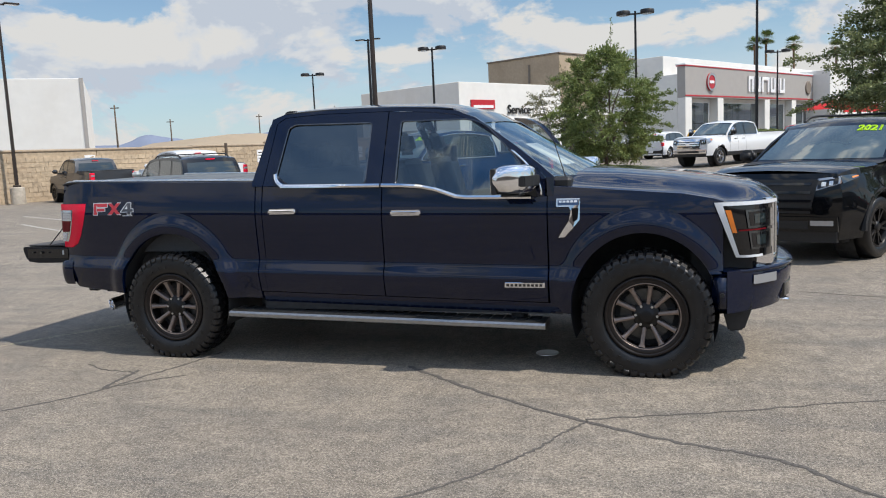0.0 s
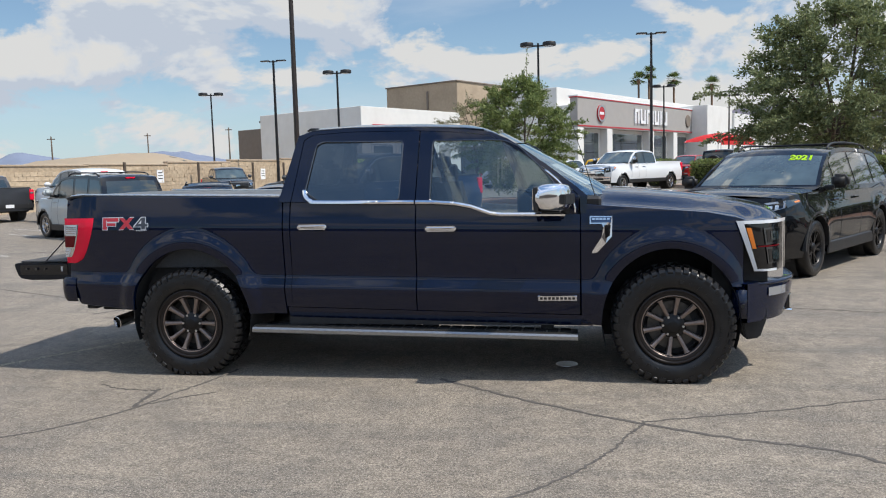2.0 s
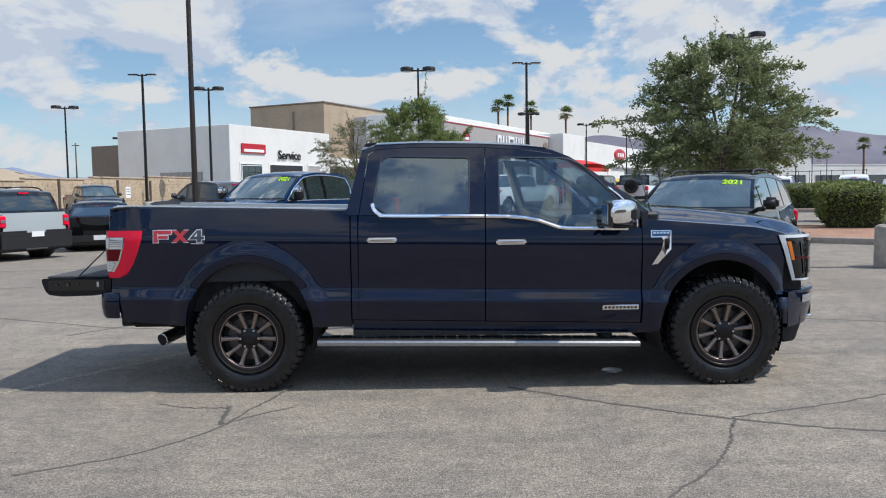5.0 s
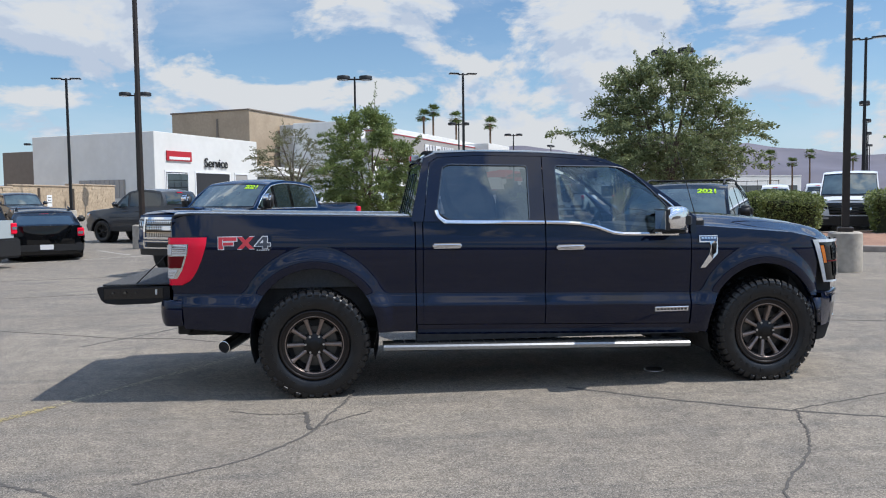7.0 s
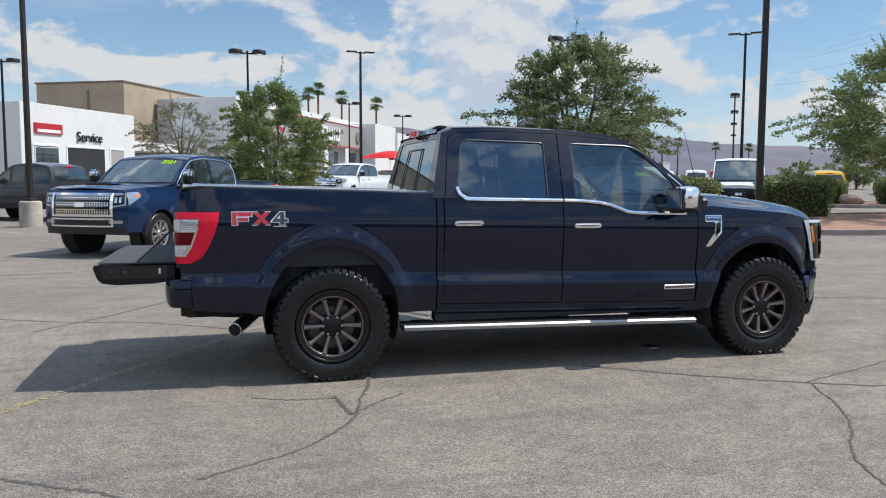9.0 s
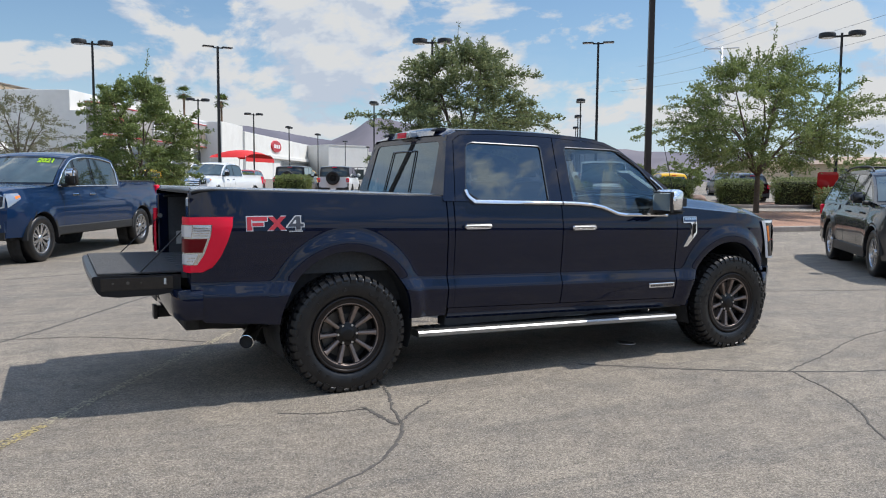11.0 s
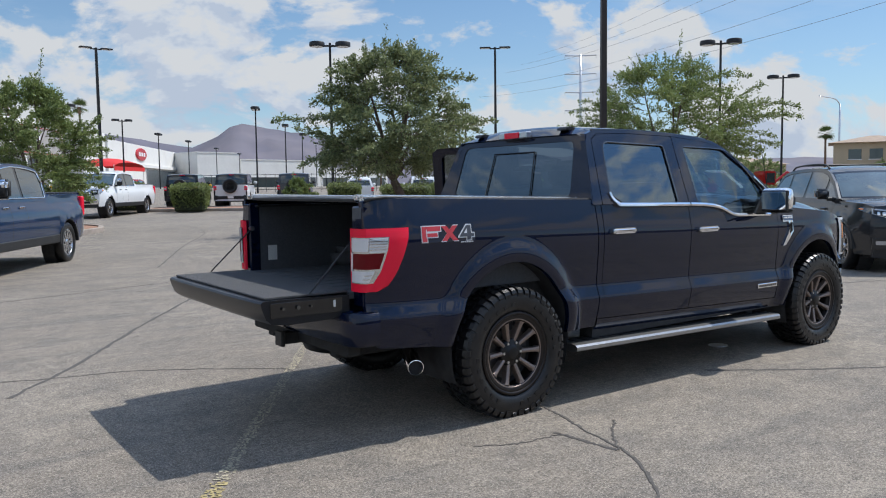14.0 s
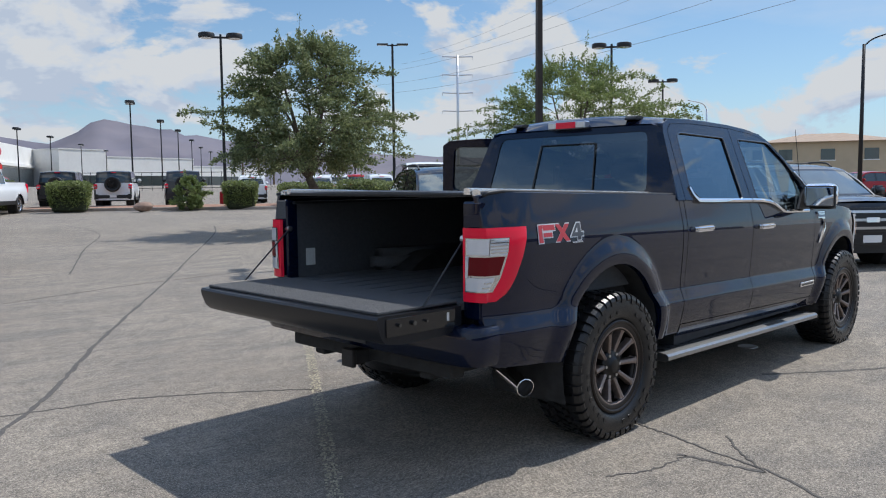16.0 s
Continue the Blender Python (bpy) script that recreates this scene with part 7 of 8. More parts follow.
    def lamp_patch(u0, u1, v0, v1, off, mt, nm, nu=6, nv=6):
        rows = []
        for k in range(nv + 1):
            v = v0 + (v1 - v0) * k / nv
            z = 0.79 + (1.152 - 0.79) * v
            xb_ = 4.255 - 0.135 * v
            row = []
            for j in range(nu + 1):
                u = u0 + (u1 - u0) * j / nu
                x, y = lamp_plan(u, xb_, z)
                row.append((x + off * u, s * (y + off * (1 - u)), z))
            rows.append(row)
        return part(nm, sheet(rows, flip=s > 0), mt, head, smooth=True)
    lamp_patch(0.0, 0.085, 0.0, 1.0, 0.008, drl_lens, "light_bar")
    lamp_patch(0.085, 1.0, 0.935, 1.0, 0.0085, drl_lens, "light_bar")
    lamp_patch(0.085, 0.60, 0.0, 0.045, 0.008, drl_lens, "light_bar")
    lamp_patch(0.94, 1.0, 0.0, 0.93, 0.0085, lamp_chrome, "inner_surround")
    lamp_patch(0.095, 0.165, 0.45, 0.86, 0.011, amber_lens, "side_marker")
    for v in (0.14, 0.52):
        lamp_patch(0.36, 0.80, v, v + 0.33, 0.010, dark_chrome, "projector_frame")
        lamp_patch(0.40, 0.76, v + 0.04, v + 0.29, 0.012, gloss_black, "projector_box")
        lamp_patch(0.48, 0.68, v + 0.08, v + 0.25, 0.015, car_glass, "projector")
        lamp_patch(0.80, 0.84, v, v + 0.33, 0.013, lamp_chrome, "reflector")
    lamp_patch(0.20, 0.70, 0.478, 0.505, 0.011, dark_red_lens, "marker_strip")

    # running board
    sb = bmesh.new()
    rows = []
    for i in range(21):
        x = 0.533 + (3.022 - 0.533) * i / 20
        zt = 0.396 - 0.0172 * (x - 0.533)
        rows.append([(x, s * 0.80, zt - 0.045), (x, s * 0.80, zt), (x, s * 0.955, zt + 0.004), (x, s * 1.0, zt - 0.002), (x, s * 1.012, zt - 0.016), (x, s * 1.012, zt - 0.040), (x, s * 0.985, zt - 0.05)])
    sheet(rows, closed=True, bm=sb, flip=s > 0)
    sb.verts.ensure_lookup_table()
    sb.faces.new(sb.verts[:7])
    sb.faces.new(sb.verts[-7:])
    bmesh.ops.recalc_face_normals(sb, faces=sb.faces[:])
    board = part("running_board", sb, M("board_metal", (0.36, 0.36, 0.36), 0.36, metal=1.0, var=0.1, scale=50), truck, "satin metal running board with black tread", sharp=30)
    tr = bmesh.new()
    for k in range(26):
        x = 0.62 + k * 0.091
        zt = 0.396 - 0.0172 * (x - 0.533)
        box(x, x + 0.075, min(s * 0.815, s * 0.94), max(s * 0.815, s * 0.94), zt, zt + 0.008, 0.0, tr)
    part("tread_pad", tr, black_plastic, board)
    for x in (0.95, 1.85, 2.75):
        part("bracket", box(x, x + 0.09, min(s * 0.62, s * 0.86), max(s * 0.62, s * 0.86), 0.34, 0.41, 0.01), under_black, board)

# --- roof, glass ---
rows = []
for i in range(29):
    x = 0.87 + (2.44 - 0.87) * i / 28
    ze = roof_edge(x) + 0.018
    ye = cab_y(1.86) - 0.012
    crown = 0.058 * smooth((x - 0.84) / 0.16) * (1 - 0.65 * smooth((x - 2.15) / 0.3))
    row = []
    for k in range(-12, 13):
        u = k / 12
        row.append((x, ye * u, ze + crown * (1 - abs(u) ** 2.6) - 0.022 * (abs(u) > 0.97)))
    rows.append(row)
part("roof", sheet(rows), navy, truck, smooth=True, sharp=50)
rows = []
for j in range(13):
    v = j / 12
    rows.append([(3.19 + (2.44 - 3.19) * v + (0.16 - 0.14 * v) * (1 - (k / 10) ** 2) - 0.10 * abs(k / 10) ** 3 * (1 - v), (0.865 - 0.155 * v) * k / 10, 1.352 + (1.818 - 1.352) * v + 0.028 * v * (1 - (k / 10) ** 2)) for k in range(-10, 11)])
ws = part("windscreen", sheet(rows), screen_glass, truck, smooth=True)
ws.visible_shadow = False
part("window_sticker", sheet([[(p[0] - 0.014, p[1], p[2] - 0.008) for p in r[3:7]] for r in rows[2:7]]), label_mat, truck, "white paper sheet behind the windscreen", smooth=True)
part("windscreen_band", sheet([[(p[0] + 0.004, p[1], p[2] + 0.004) for p in r] for r in rows[10:]]), gloss_black, truck, smooth=True)
# rear window with its sliding pane
rw_o = rounded([(-0.70, 1.40), (0.70, 1.40), (0.645, 1.815), (-0.645, 1.815)], 0.06)


def rear_x(z):
    return 0.765 + (0.885 - 0.765) * (z - 1.36) / 0.5


b = bmesh.new()
outer = [(-0.93, 1.36), (0.93, 1.36), (0.80, 1.70), (0.735, 1.862), (-0.735, 1.862), (-0.80, 1.70)]
edges = []
for loop in (outer, rw_o):
    vs_ = [b.verts.new((rear_x(z), y, z)) for y, z in loop]
    edges += [b.edges.new((vs_[i], vs_[(i + 1) % len(vs_)])) for i in range(len(vs_))]
bmesh.ops.triangle_fill(b, edges=edges, use_beauty=True)
bmesh.ops.recalc_face_normals(b, faces=b.faces[:])
r_ = bmesh.ops.extrude_face_region(b, geom=b.faces[:], use_keep_orig=True)
for v in [v for v in r_["geom"] if isinstance(v, bmesh.types.BMVert)]:
    v.co.x += 0.05
bmesh.ops.recalc_face_normals(b, faces=b.faces[:])
part("cab_back", b, navy, truck)
b = bmesh.new()
b.faces.new([b.verts.new((rear_x(z) + 0.006, y, z)) for y, z in rounded([(-0.715, 1.39), (0.715, 1.39), (0.66, 1.825), (-0.66, 1.825)], 0.06)])
bmesh.ops.triangulate(b, faces=b.faces[:])
rg = part("rear_window", b, privacy_glass, truck)
rg.visible_shadow = False
fr = bmesh.new()
for y0, z0, y1, z1 in ((-0.27, 1.40, -0.24, 1.75), (0.27, 1.40, 0.24, 1.75), (-0.24, 1.75, 0.24, 1.75)):
    tube([(rear_x(z0) - 0.003, y0, z0), (rear_x(z1) - 0.003, y1, z1)], 0.0055, 6, fr)
part("slider_frame", fr, gloss_black, rg)
part("cab_back_lower", box(0.755, 0.80, -0.90, 0.90, 0.50, 1.365, 0.01), navy, truck)
cb = part("high_brake_light", box(0.832, 0.90, -0.165, 0.165, 1.860, 1.914, 0.008), clear_lens, truck, "brake light with a red centre and clear ends")
part("brake_lens", box(0.826, 0.838, -0.085, 0.085, 1.865, 1.909), red_lens, cb)
for s in (-1, 1):
    part("roof_mount", prism([(0.88, 1.90), (0.895, 1.920), (0.92, 1.928), (0.98, 1.926), (1.01, 1.90)], s * 0.45, s * 0.55, None, 0.006), black_plastic, truck, "black roof mount")
part("antenna", tube([(3.16, -0.80, 1.33), (3.06, -0.80, 1.66), (2.99, -0.80, 1.9)], 0, 6, taper=[0.004, 0.003, 0.002]), black_plastic, truck)

# --- hood ---
hood_mid = piecewise([(3.06, 1.372), (3.2, 1.397), (3.5, 1.380), (3.82, 1.347), (4.05, 1.316), (4.21, 1.290), (4.36, 1.255), (4.47, 1.205), (4.52, 1.16), (4.535, 1.13)])
rows = []
for i in range(37):
    x = 3.06 + (4.535 - 3.06) * i / 36
    zf = fender_hi(min(x, 4.19)) + 0.008 - 0.03 * smooth((x - 4.25) / 0.25)
    zm = hood_mid(x)
    ye = min(skin_y(x, zf) - 0.012, 0.95)
    if x > 4.17:
        ye = skin_y(4.17, 1.14) - 0.012 - 0.30 * ((x - 4.17) / 0.365) ** 2.2
    row = []
    for k in range(-16, 17):
        u = abs(k) / 16
        f = 1 - smooth((u - 0.60) / 0.40) * 1.0
        dome = 0.012 * (1 - smooth((u - 0.42) / 0.12))
        arc = 0.02 * (1 - u * u)
        row.append((x + 0.03 * (1 - u * u) * smooth((x - 4.2) / 0.2), ye * k / 16, zf + (zm - zf - 0.02) * f + arc - 0.012 + dome))
    rows.append(row)
part("hood", sheet(rows), navy, truck, smooth=True, sharp=45)
part("cowl", box(3.03, 3.20, -0.88, 0.88, 1.25, 1.345, 0.02), black_plastic, truck)
for y in (-0.55, 0.15):
    part("wiper", tube([(3.20, y, 1.375), (3.16, y + 0.25, 1.395), (3.10, y + 0.52, 1.41)], 0.008, 6), black_plastic, truck)
# --- grille and front bumper ---
def front_x(y, x0, p):
    return x0 - (x0 - 4.20) * (abs(y) / 0.93) ** p


def front_strip(z0, z1, half, x0, p, depth=0.05, n=24, round_=0.01):
    """A bar across the front that follows the plan of the nose."""
    rows = []
    for k in range(-n, n + 1):
        y = half * k / n
        x = front_x(y, x0, p)
        rows.append([(x - depth, y, z0), (x - round_, y, z0), (x, y, z0 + round_), (x, y, z1 - round_), (x - round_, y, z1), (x - depth, y, z1)])
    b = sheet(rows, closed=True)
    b.verts.ensure_lookup_table()
    b.faces.new(b.verts[:6])
    b.faces.new(b.verts[-6:])
    bmesh.ops.recalc_face_normals(b, faces=b.faces[:])
    return b


gb = part("grille", front_strip(0.70, 1.15, 0.62, 4.50, 3.5, 0.10), gloss_black, truck)
for z in (0.745, 0.84, 0.935, 1.03, 1.12):
    part("grille_bar", front_strip(z - 0.034, z + 0.034, 0.64, 4.565, 3.5, 0.07, 24, 0.016), chrome, gb, smooth=True, sharp=60)
for s in (-1, 1):
    part("grille_side", front_strip(0.72, 1.14, 0.05, 4.575, 3.5, 0.05, 4, 0.012), chrome, gb).matrix_basis = pose(-0.075, s * 0.60, 0)
part("grille_badge", lathe([(0.0, 0.0), (0.12, 0.0), (0.13, 0.02), (0.0, 0.03)], 24), badge_blue, gb).matrix_basis = pose(4.58, 0, 0.935, 0, 0, 90)
rows = []
for j in range(11):
    v = j / 10
    z = 0.43 + (0.705 - 0.43) * v
    row = []
    for k in range(-24, 25):
        y = 0.93 * k / 24
        x = front_x(y, 4.665 - 0.06 * (1 - v) ** 2 - 0.03 * smooth((v - 0.8) / 0.2), 3.0)
        row.append((x, y, z))
    rows.append(row)
fb = sheet(rows, flip=True)
sheet([rows[-1], [(p[0] - 0.12, p[1] * 0.98, p[2] + 0.012) for p in rows[-1]]], bm=fb, flip=True)
sheet([[(p[0] - 0.16, p[1] * 0.96, p[2] - 0.01) for p in rows[0]], rows[0]], bm=fb, flip=True)
part("front_bumper", fb, navy, truck, smooth=True, sharp=50)
part("lower_intake", front_strip(0.46, 0.57, 0.50, 4.655, 3.0, 0.05), gloss_black, truck)
for s in (-1, 1):
    part("bumper_side", box(4.10, 4.215, min(s * 0.86, s * 0.932), max(s * 0.86, s * 0.932), 0.44, 0.685, 0.02, seg=2), navy, truck, smooth=True)
    rows = []
    for j in range(4):
        z = 0.605 + 0.060 * j / 3
        rows.append([(front_x(0.64 + 0.17 * k / 8, 4.655, 3.0) + 0.014, s * (0.64 + 0.17 * k / 8), z) for k in range(9)])
    b = sheet(rows, flip=s < 0)
    bmesh.ops.recalc_face_normals(b, faces=b.faces[:])
    part("fog_lamp", b, clear_lens, truck, "clear fog lamp in the bumper", smooth=True)
    part("parking_sensor", lathe([(0.0, -0.012), (0.014, -0.012), (0.016, 0.0)], 14), black_plastic, truck).matrix_basis = pose(4.17, s * 0.931, 0.55, 0, 0, 0 if s < 0 else 180)
    part("tow_hook", tube(curve_through([(4.50, s * 0.40, 0.46), (4.60, s * 0.40, 0.44), (4.60, s * 0.46, 0.44), (4.50, s * 0.46, 0.46)], 4), 0.014, 8), chrome, truck, smooth=True)
part("bumper_trim", front_strip(0.680, 0.708, 0.86, 4.670, 3.0, 0.05, 24, 0.01), navy, truck, smooth=True, sharp=60)
part("air_dam", prism([(4.17, 0.45), (4.36, 0.45), (4.31, 0.30), (4.21, 0.285)], -0.82, 0.82, None, 0.012), black_plastic, truck)
part("radiator_block", box(3.98, 4.36, -0.80, 0.80, 0.45, 1.12), under_black, truck)

# --- bed ---
bd = part("bed_floor", box(-1.10, 0.75, -0.775, 0.775, 0.845, 0.885, 0.004), liner_mat, truck)
for k in range(9):
    part("rib", box(-1.08, 0.72, -0.62 + 0.155 * k - 0.03, -0.62 + 0.155 * k + 0.03, 0.885, 0.8885, 0.0015), liner_mat, bd)
for s in (-1, 1):
    part("bed_wall", box(-1.055, 0.75, min(s * 0.775, s * 0.83), max(s * 0.775, s * 0.83), 0.84, 1.36, 0.005), liner_mat, truck)
    part("bed_rail", box(-1.02, 0.785, min(s * 0.74, s * 0.875), max(s * 0.74, s * 0.875), 1.355, 1.372, 0.004), black_plastic, truck)
    part("bed_post", box(-1.066, -0.98, min(s * 0.768, s * 0.89), max(s * 0.768, s * 0.89), 0.80, 1.385, 0.01), navy, truck)
    part("wheel_house", box(-0.42, 0.42, min(s * 0.60, s * 0.79), max(s * 0.60, s * 0.79), 0.86, 1.03, 0.05, seg=2), liner_mat, truck, smooth=True)
    rl = bmesh.new()
    for y0, y1, dz_ in ((0.755, 0.80, 0.018), (0.815, 0.868, 0.010)):
        rows = []
        for x in (-1.04, 0.76):
            zt = bed_hi(max(x, -0.92)) + dz_
            rows.append([(x, s * y0, zt - 0.03), (x, s * y0, zt), (x, s * (y0 + y1) / 2, zt + 0.004), (x, s * y1, zt), (x, s * y1, zt - 0.03)])
        sheet(rows, bm=rl, flip=s < 0)
        for r in rows:
            rl.faces.new([rl.verts.new(p) for p in r])
    bmesh.ops.recalc_face_normals(rl, faces=rl.faces[:])
    part("cover_rail", rl, rail_metal, truck, "bright metal rail of the bed cover")
    part("bed_cap", tube([(x, s * 0.895, bed_hi(x) + 0.003) for x in (-1.05, -1.0, -0.92, -0.5, 0.0, 0.4, 0.77)], 0.010, 8), black_plastic, truck, smooth=True)
    part("gate_cable", tube([(-1.05, s * 0.765, 1.20), (-1.36, s * 0.79, 0.90)], 0.005, 6), black_plastic, truck)
    part("cable_pin", lathe([(0.0, -0.02), (0.018, -0.02), (0.018, 0.02), (0.0, 0.02)], 12), satin, truck).matrix_basis = pose(-1.05, s * 0.772, 1.20)
part("bed_front", box(0.70, 0.75, -0.78, 0.78, 0.84, 1.39, 0.005), liner_mat, truck)
# cover over the bed, in three folding panels
for k in range(3):
    x0, x1 = -1.035 + 0.598 * k, -1.035 + 0.598 * (k + 1) - 0.012
    b = bmesh.new()
    rows = []
    for x in (x0, x0 + 0.012, x1 - 0.012, x1):
        e = 0.0 if x in (x0, x1) else 0.008
        zt = bed_hi(max(x, -0.92)) - 0.004 + e
        rows.append([(x, -0.76, zt - 0.018), (x, -0.755, zt), (x, -0.4, zt + 0.006), (x, 0, zt + 0.008), (x, 0.4, zt + 0.006), (x, 0.755, zt), (x, 0.76, zt - 0.018)])
    sheet(rows, bm=b)
    for r in (rows[0], rows[-1]):
        b.faces.new([b.verts.new(p) for p in r])
    bmesh.ops.recalc_face_normals(b, faces=b.faces[:])
    part("cover_panel", b, M("cover_vinyl", (0.05, 0.05, 0.053), 0.3, var=0.1, scale=40, bump=0.1, bump_scale=300), truck)
part("cover_edge", box(-1.046, -1.036, -0.752, 0.752, 1.412, 1.428, 0.003), black_plastic, truck)
part("bed_sticker", box(-0.922, -0.852, 0.7695, 0.774, 0.957, 1.067), label_mat, truck, "white label on the bed wall")
# tailgate, let down
tg = bmesh.new()
rows = []
for k in range(-16, 17):
    y = 0.80 * k / 16
    u = abs(k) / 16
    bow = 0.014 * (1 - u ** 4)
    rows.append([(-1.11, y, 0.875), (-1.60 - bow, y, 0.884), (-1.642 - bow, y, 0.881), (-1.652 - bow, y, 0.870), (-1.648 - bow, y, 0.842), (-1.624 - bow, y, 0.780), (-1.596 - bow, y, 0.754), (-1.50, y, 0.740 - 0.02 * (1 - u)), (-1.25, y, 0.744), (-1.11, y, 0.765)])
sheet(rows, closed=True, bm=tg)
tg.verts.ensure_lookup_table()
tg.faces.new(tg.verts[:10])
tg.faces.new(tg.verts[-10:])
bmesh.ops.recalc_face_normals(tg, faces=tg.faces[:])
gate = part("tailgate", tg, M("gate_black", (0.010, 0.011, 0.014), 0.3, var=0.1, scale=30, spec=0.35), truck, "lowered tailgate with a dark mat", smooth=True, sharp=32)
part("mat", box(-1.618, -1.10, -0.765, 0.765, 0.884, 0.898, 0.003), mat_mat, gate)
for s in (-1, 1):
    pl = part("gate_end", box(-1.60, -1.16, min(s * 0.801, s * 0.806), max(s * 0.801, s * 0.806), 0.785, 0.868, 0.001), gloss_black, gate)
    for x, r in ((-1.53, 0.008), (-1.44, 0.011), (-1.36, 0.006)):
        part("latch", lathe([(0.0, -0.016), (r, -0.016), (r, 0.0), (0.0, 0.0)], 14), dark_chrome, gate).matrix_basis = pose(x, s * 0.806, 0.835, 0, 0, 0 if s < 0 else 180)
    part("sticker", box(-1.218, -1.203, min(s * 0.806, s * 0.8085), max(s * 0.806, s * 0.8085), 0.815, 0.855), label_mat, gate)
# --- rear bumper, hitch, exhaust ---
half_plan = [(-0.992, 0.946), (-1.03, 0.946), (-1.07, 0.943)]
for k in range(1, 9):
    a = math.pi / 2 * k / 8
    half_plan.append((-1.07 - 0.105 * math.sin(a), 0.943 - 0.16 * (1 - math.cos(a))))
half_plan += [(-1.182, 0.66), (-1.186, 0.5), (-1.188, 0.25)]
plan = half_plan + [(-1.189, 0.0)] + [(x, -y) for x, y in half_plan[::-1]]
rows = []
for z, out in ((0.574, -0.05), (0.580, -0.022), (0.605, -0.006), (0.67, 0.004), (0.735, 0.003), (0.768, -0.006), (0.779, -0.020), (0.782, -0.10)):
    row = []
    for i, (x, y) in enumerate(plan):
        px, py = plan[max(i - 1, 0)], plan[min(i + 1, len(plan) - 1)]
        tx, ty = py[0] - px[0], py[1] - px[1]
        ll = math.hypot(tx, ty)
        row.append((x + ty / ll * out, y - tx / ll * out, z))
    rows.append(row)
rb = sheet(rows)
bmesh.ops.recalc_face_normals(rb, faces=rb.faces[:])
bump = part("rear_bumper", rb, navy, truck, smooth=True, sharp=40)
part("step_pad", box(-1.165, -1.06, -0.40, 0.40, 0.779, 0.792, 0.004), black_plastic, bump)
for y in (-0.62, 0.62, -0.85, 0.85):
    sen = part("parking_sensor", lathe([(0.0, -0.008), (0.014, -0.008), (0.016, 0.0)], 14), black_plastic, bump)
    sen.matrix_basis = pose(-1.178 if abs(y) < 0.8 else -1.150, y, 0.68, 0, 0, -90)
part("number_plate", box(-1.200, -1.1925, -0.155, 0.155, 0.61, 0.75, 0.001), M("plate_dark", (0.05, 0.05, 0.055), 0.5), bump)
hit = part("hitch", box(-1.20, -0.85, -0.04, 0.04, 0.47, 0.55, 0.008), under_black, truck)
part("hitch_collar", box(-1.205, -1.175, -0.052, 0.052, 0.458, 0.562, 0.006), black_plastic, hit)
part("cross_member", box(-1.08, -0.98, -0.70, 0.70, 0.48, 0.56, 0.01), under_black, truck)
ex = bmesh.new()
pth = curve_through([(0.6, -0.20, 0.50), (0.1, -0.22, 0.60), (-0.30, -0.25, 0.56), (-0.47, -0.38, 0.485), (-0.66, -0.80, 0.410)], 5)
tube(pth, 0.036, 12, ex)
part("exhaust_pipe", ex, satin, truck, smooth=True)
p0, p1 = Vector((-0.545, -0.52, 0.458)), Vector((-0.700, -0.868, 0.397))
d_ = (p1 - p0).normalized()
q = d_.to_track_quat("Z", "Y").to_matrix().to_4x4()
ln = (p1 - p0).length
prof = [(0.040, 0.0), (0.047, 0.02), (0.050, ln), (0.046, ln + 0.002), (0.043, ln - 0.01), (0.042, ln - 0.12), (0.0, ln - 0.121)]
tp = lathe(prof, 24, "z")
ob = part("exhaust_tip", tp, chrome, truck, "chrome exhaust tip", smooth=True, sharp=50)
ob.matrix_basis = Matrix.Translation(p0) @ q
# black plug and lining added in the tip; the bore's shade is their colour
part("tip_bore_shade", lathe([(0.0, ln - 0.06), (0.0435, ln - 0.06), (0.0435, ln - 0.012)], 24, "z"), under_black, truck).matrix_basis = Matrix.Translation(p0) @ q
# --- underbody ---
for s in (-1, 1):
    part("frame_rail", box(-1.05, 4.1, min(s * 0.42, s * 0.52), max(s * 0.42, s * 0.52), 0.44, 0.58, 0.01), under_black, truck)
    part("shock_absorber", tube([(-0.18, s * 0.52, 0.32), (-0.05, s * 0.50, 0.80)], 0.03, 8), satin, truck)
    part("leaf_spring", box(-0.62, 0.62, min(s * 0.55, s * 0.61), max(s * 0.55, s * 0.61), 0.44, 0.48, 0.01), under_black, truck)
part("rear_axle", tube([(0, -0.75, 0.41), (0, 0.75, 0.41)], 0.05, 12), under_black, truck)
dfb = bmesh.new()
bmesh.ops.create_icosphere(dfb, subdivisions=3, radius=0.16)
part("differential", dfb, under_black, truck, smooth=True).matrix_basis = pose(0.0, 0, 0.41)
part("front_axle", tube([(3.69, -0.75, 0.41), (3.69, 0.75, 0.41)], 0.05, 12), under_black, truck)
part("drive_shaft", tube([(0.1, 0, 0.42), (2.2, 0, 0.5)], 0.04, 10), under_black, truck)
part("fuel_tank", box(0.85, 2.1, 0.05, 0.42, 0.36, 0.60, 0.05, seg=2), under_black, truck)
part("gearbox", box(2.1, 3.3, -0.25, 0.25, 0.38, 0.75, 0.06, seg=2), under_black, truck)
part("muffler", box(1.0, 1.7, -0.42, -0.15, 0.40, 0.58, 0.06, seg=2), satin, truck, smooth=True)
part("cabin_floor", box(0.80, 3.12, -0.80, 0.80, 0.52, 0.60), under_black, truck)
part("bed_underside", box(-1.0, 0.76, -0.78, 0.78, 0.60, 0.84), under_black, truck)
part("firewall", box(3.05, 3.12, -0.86, 0.86, 0.55, 1.28), under_black, truck)
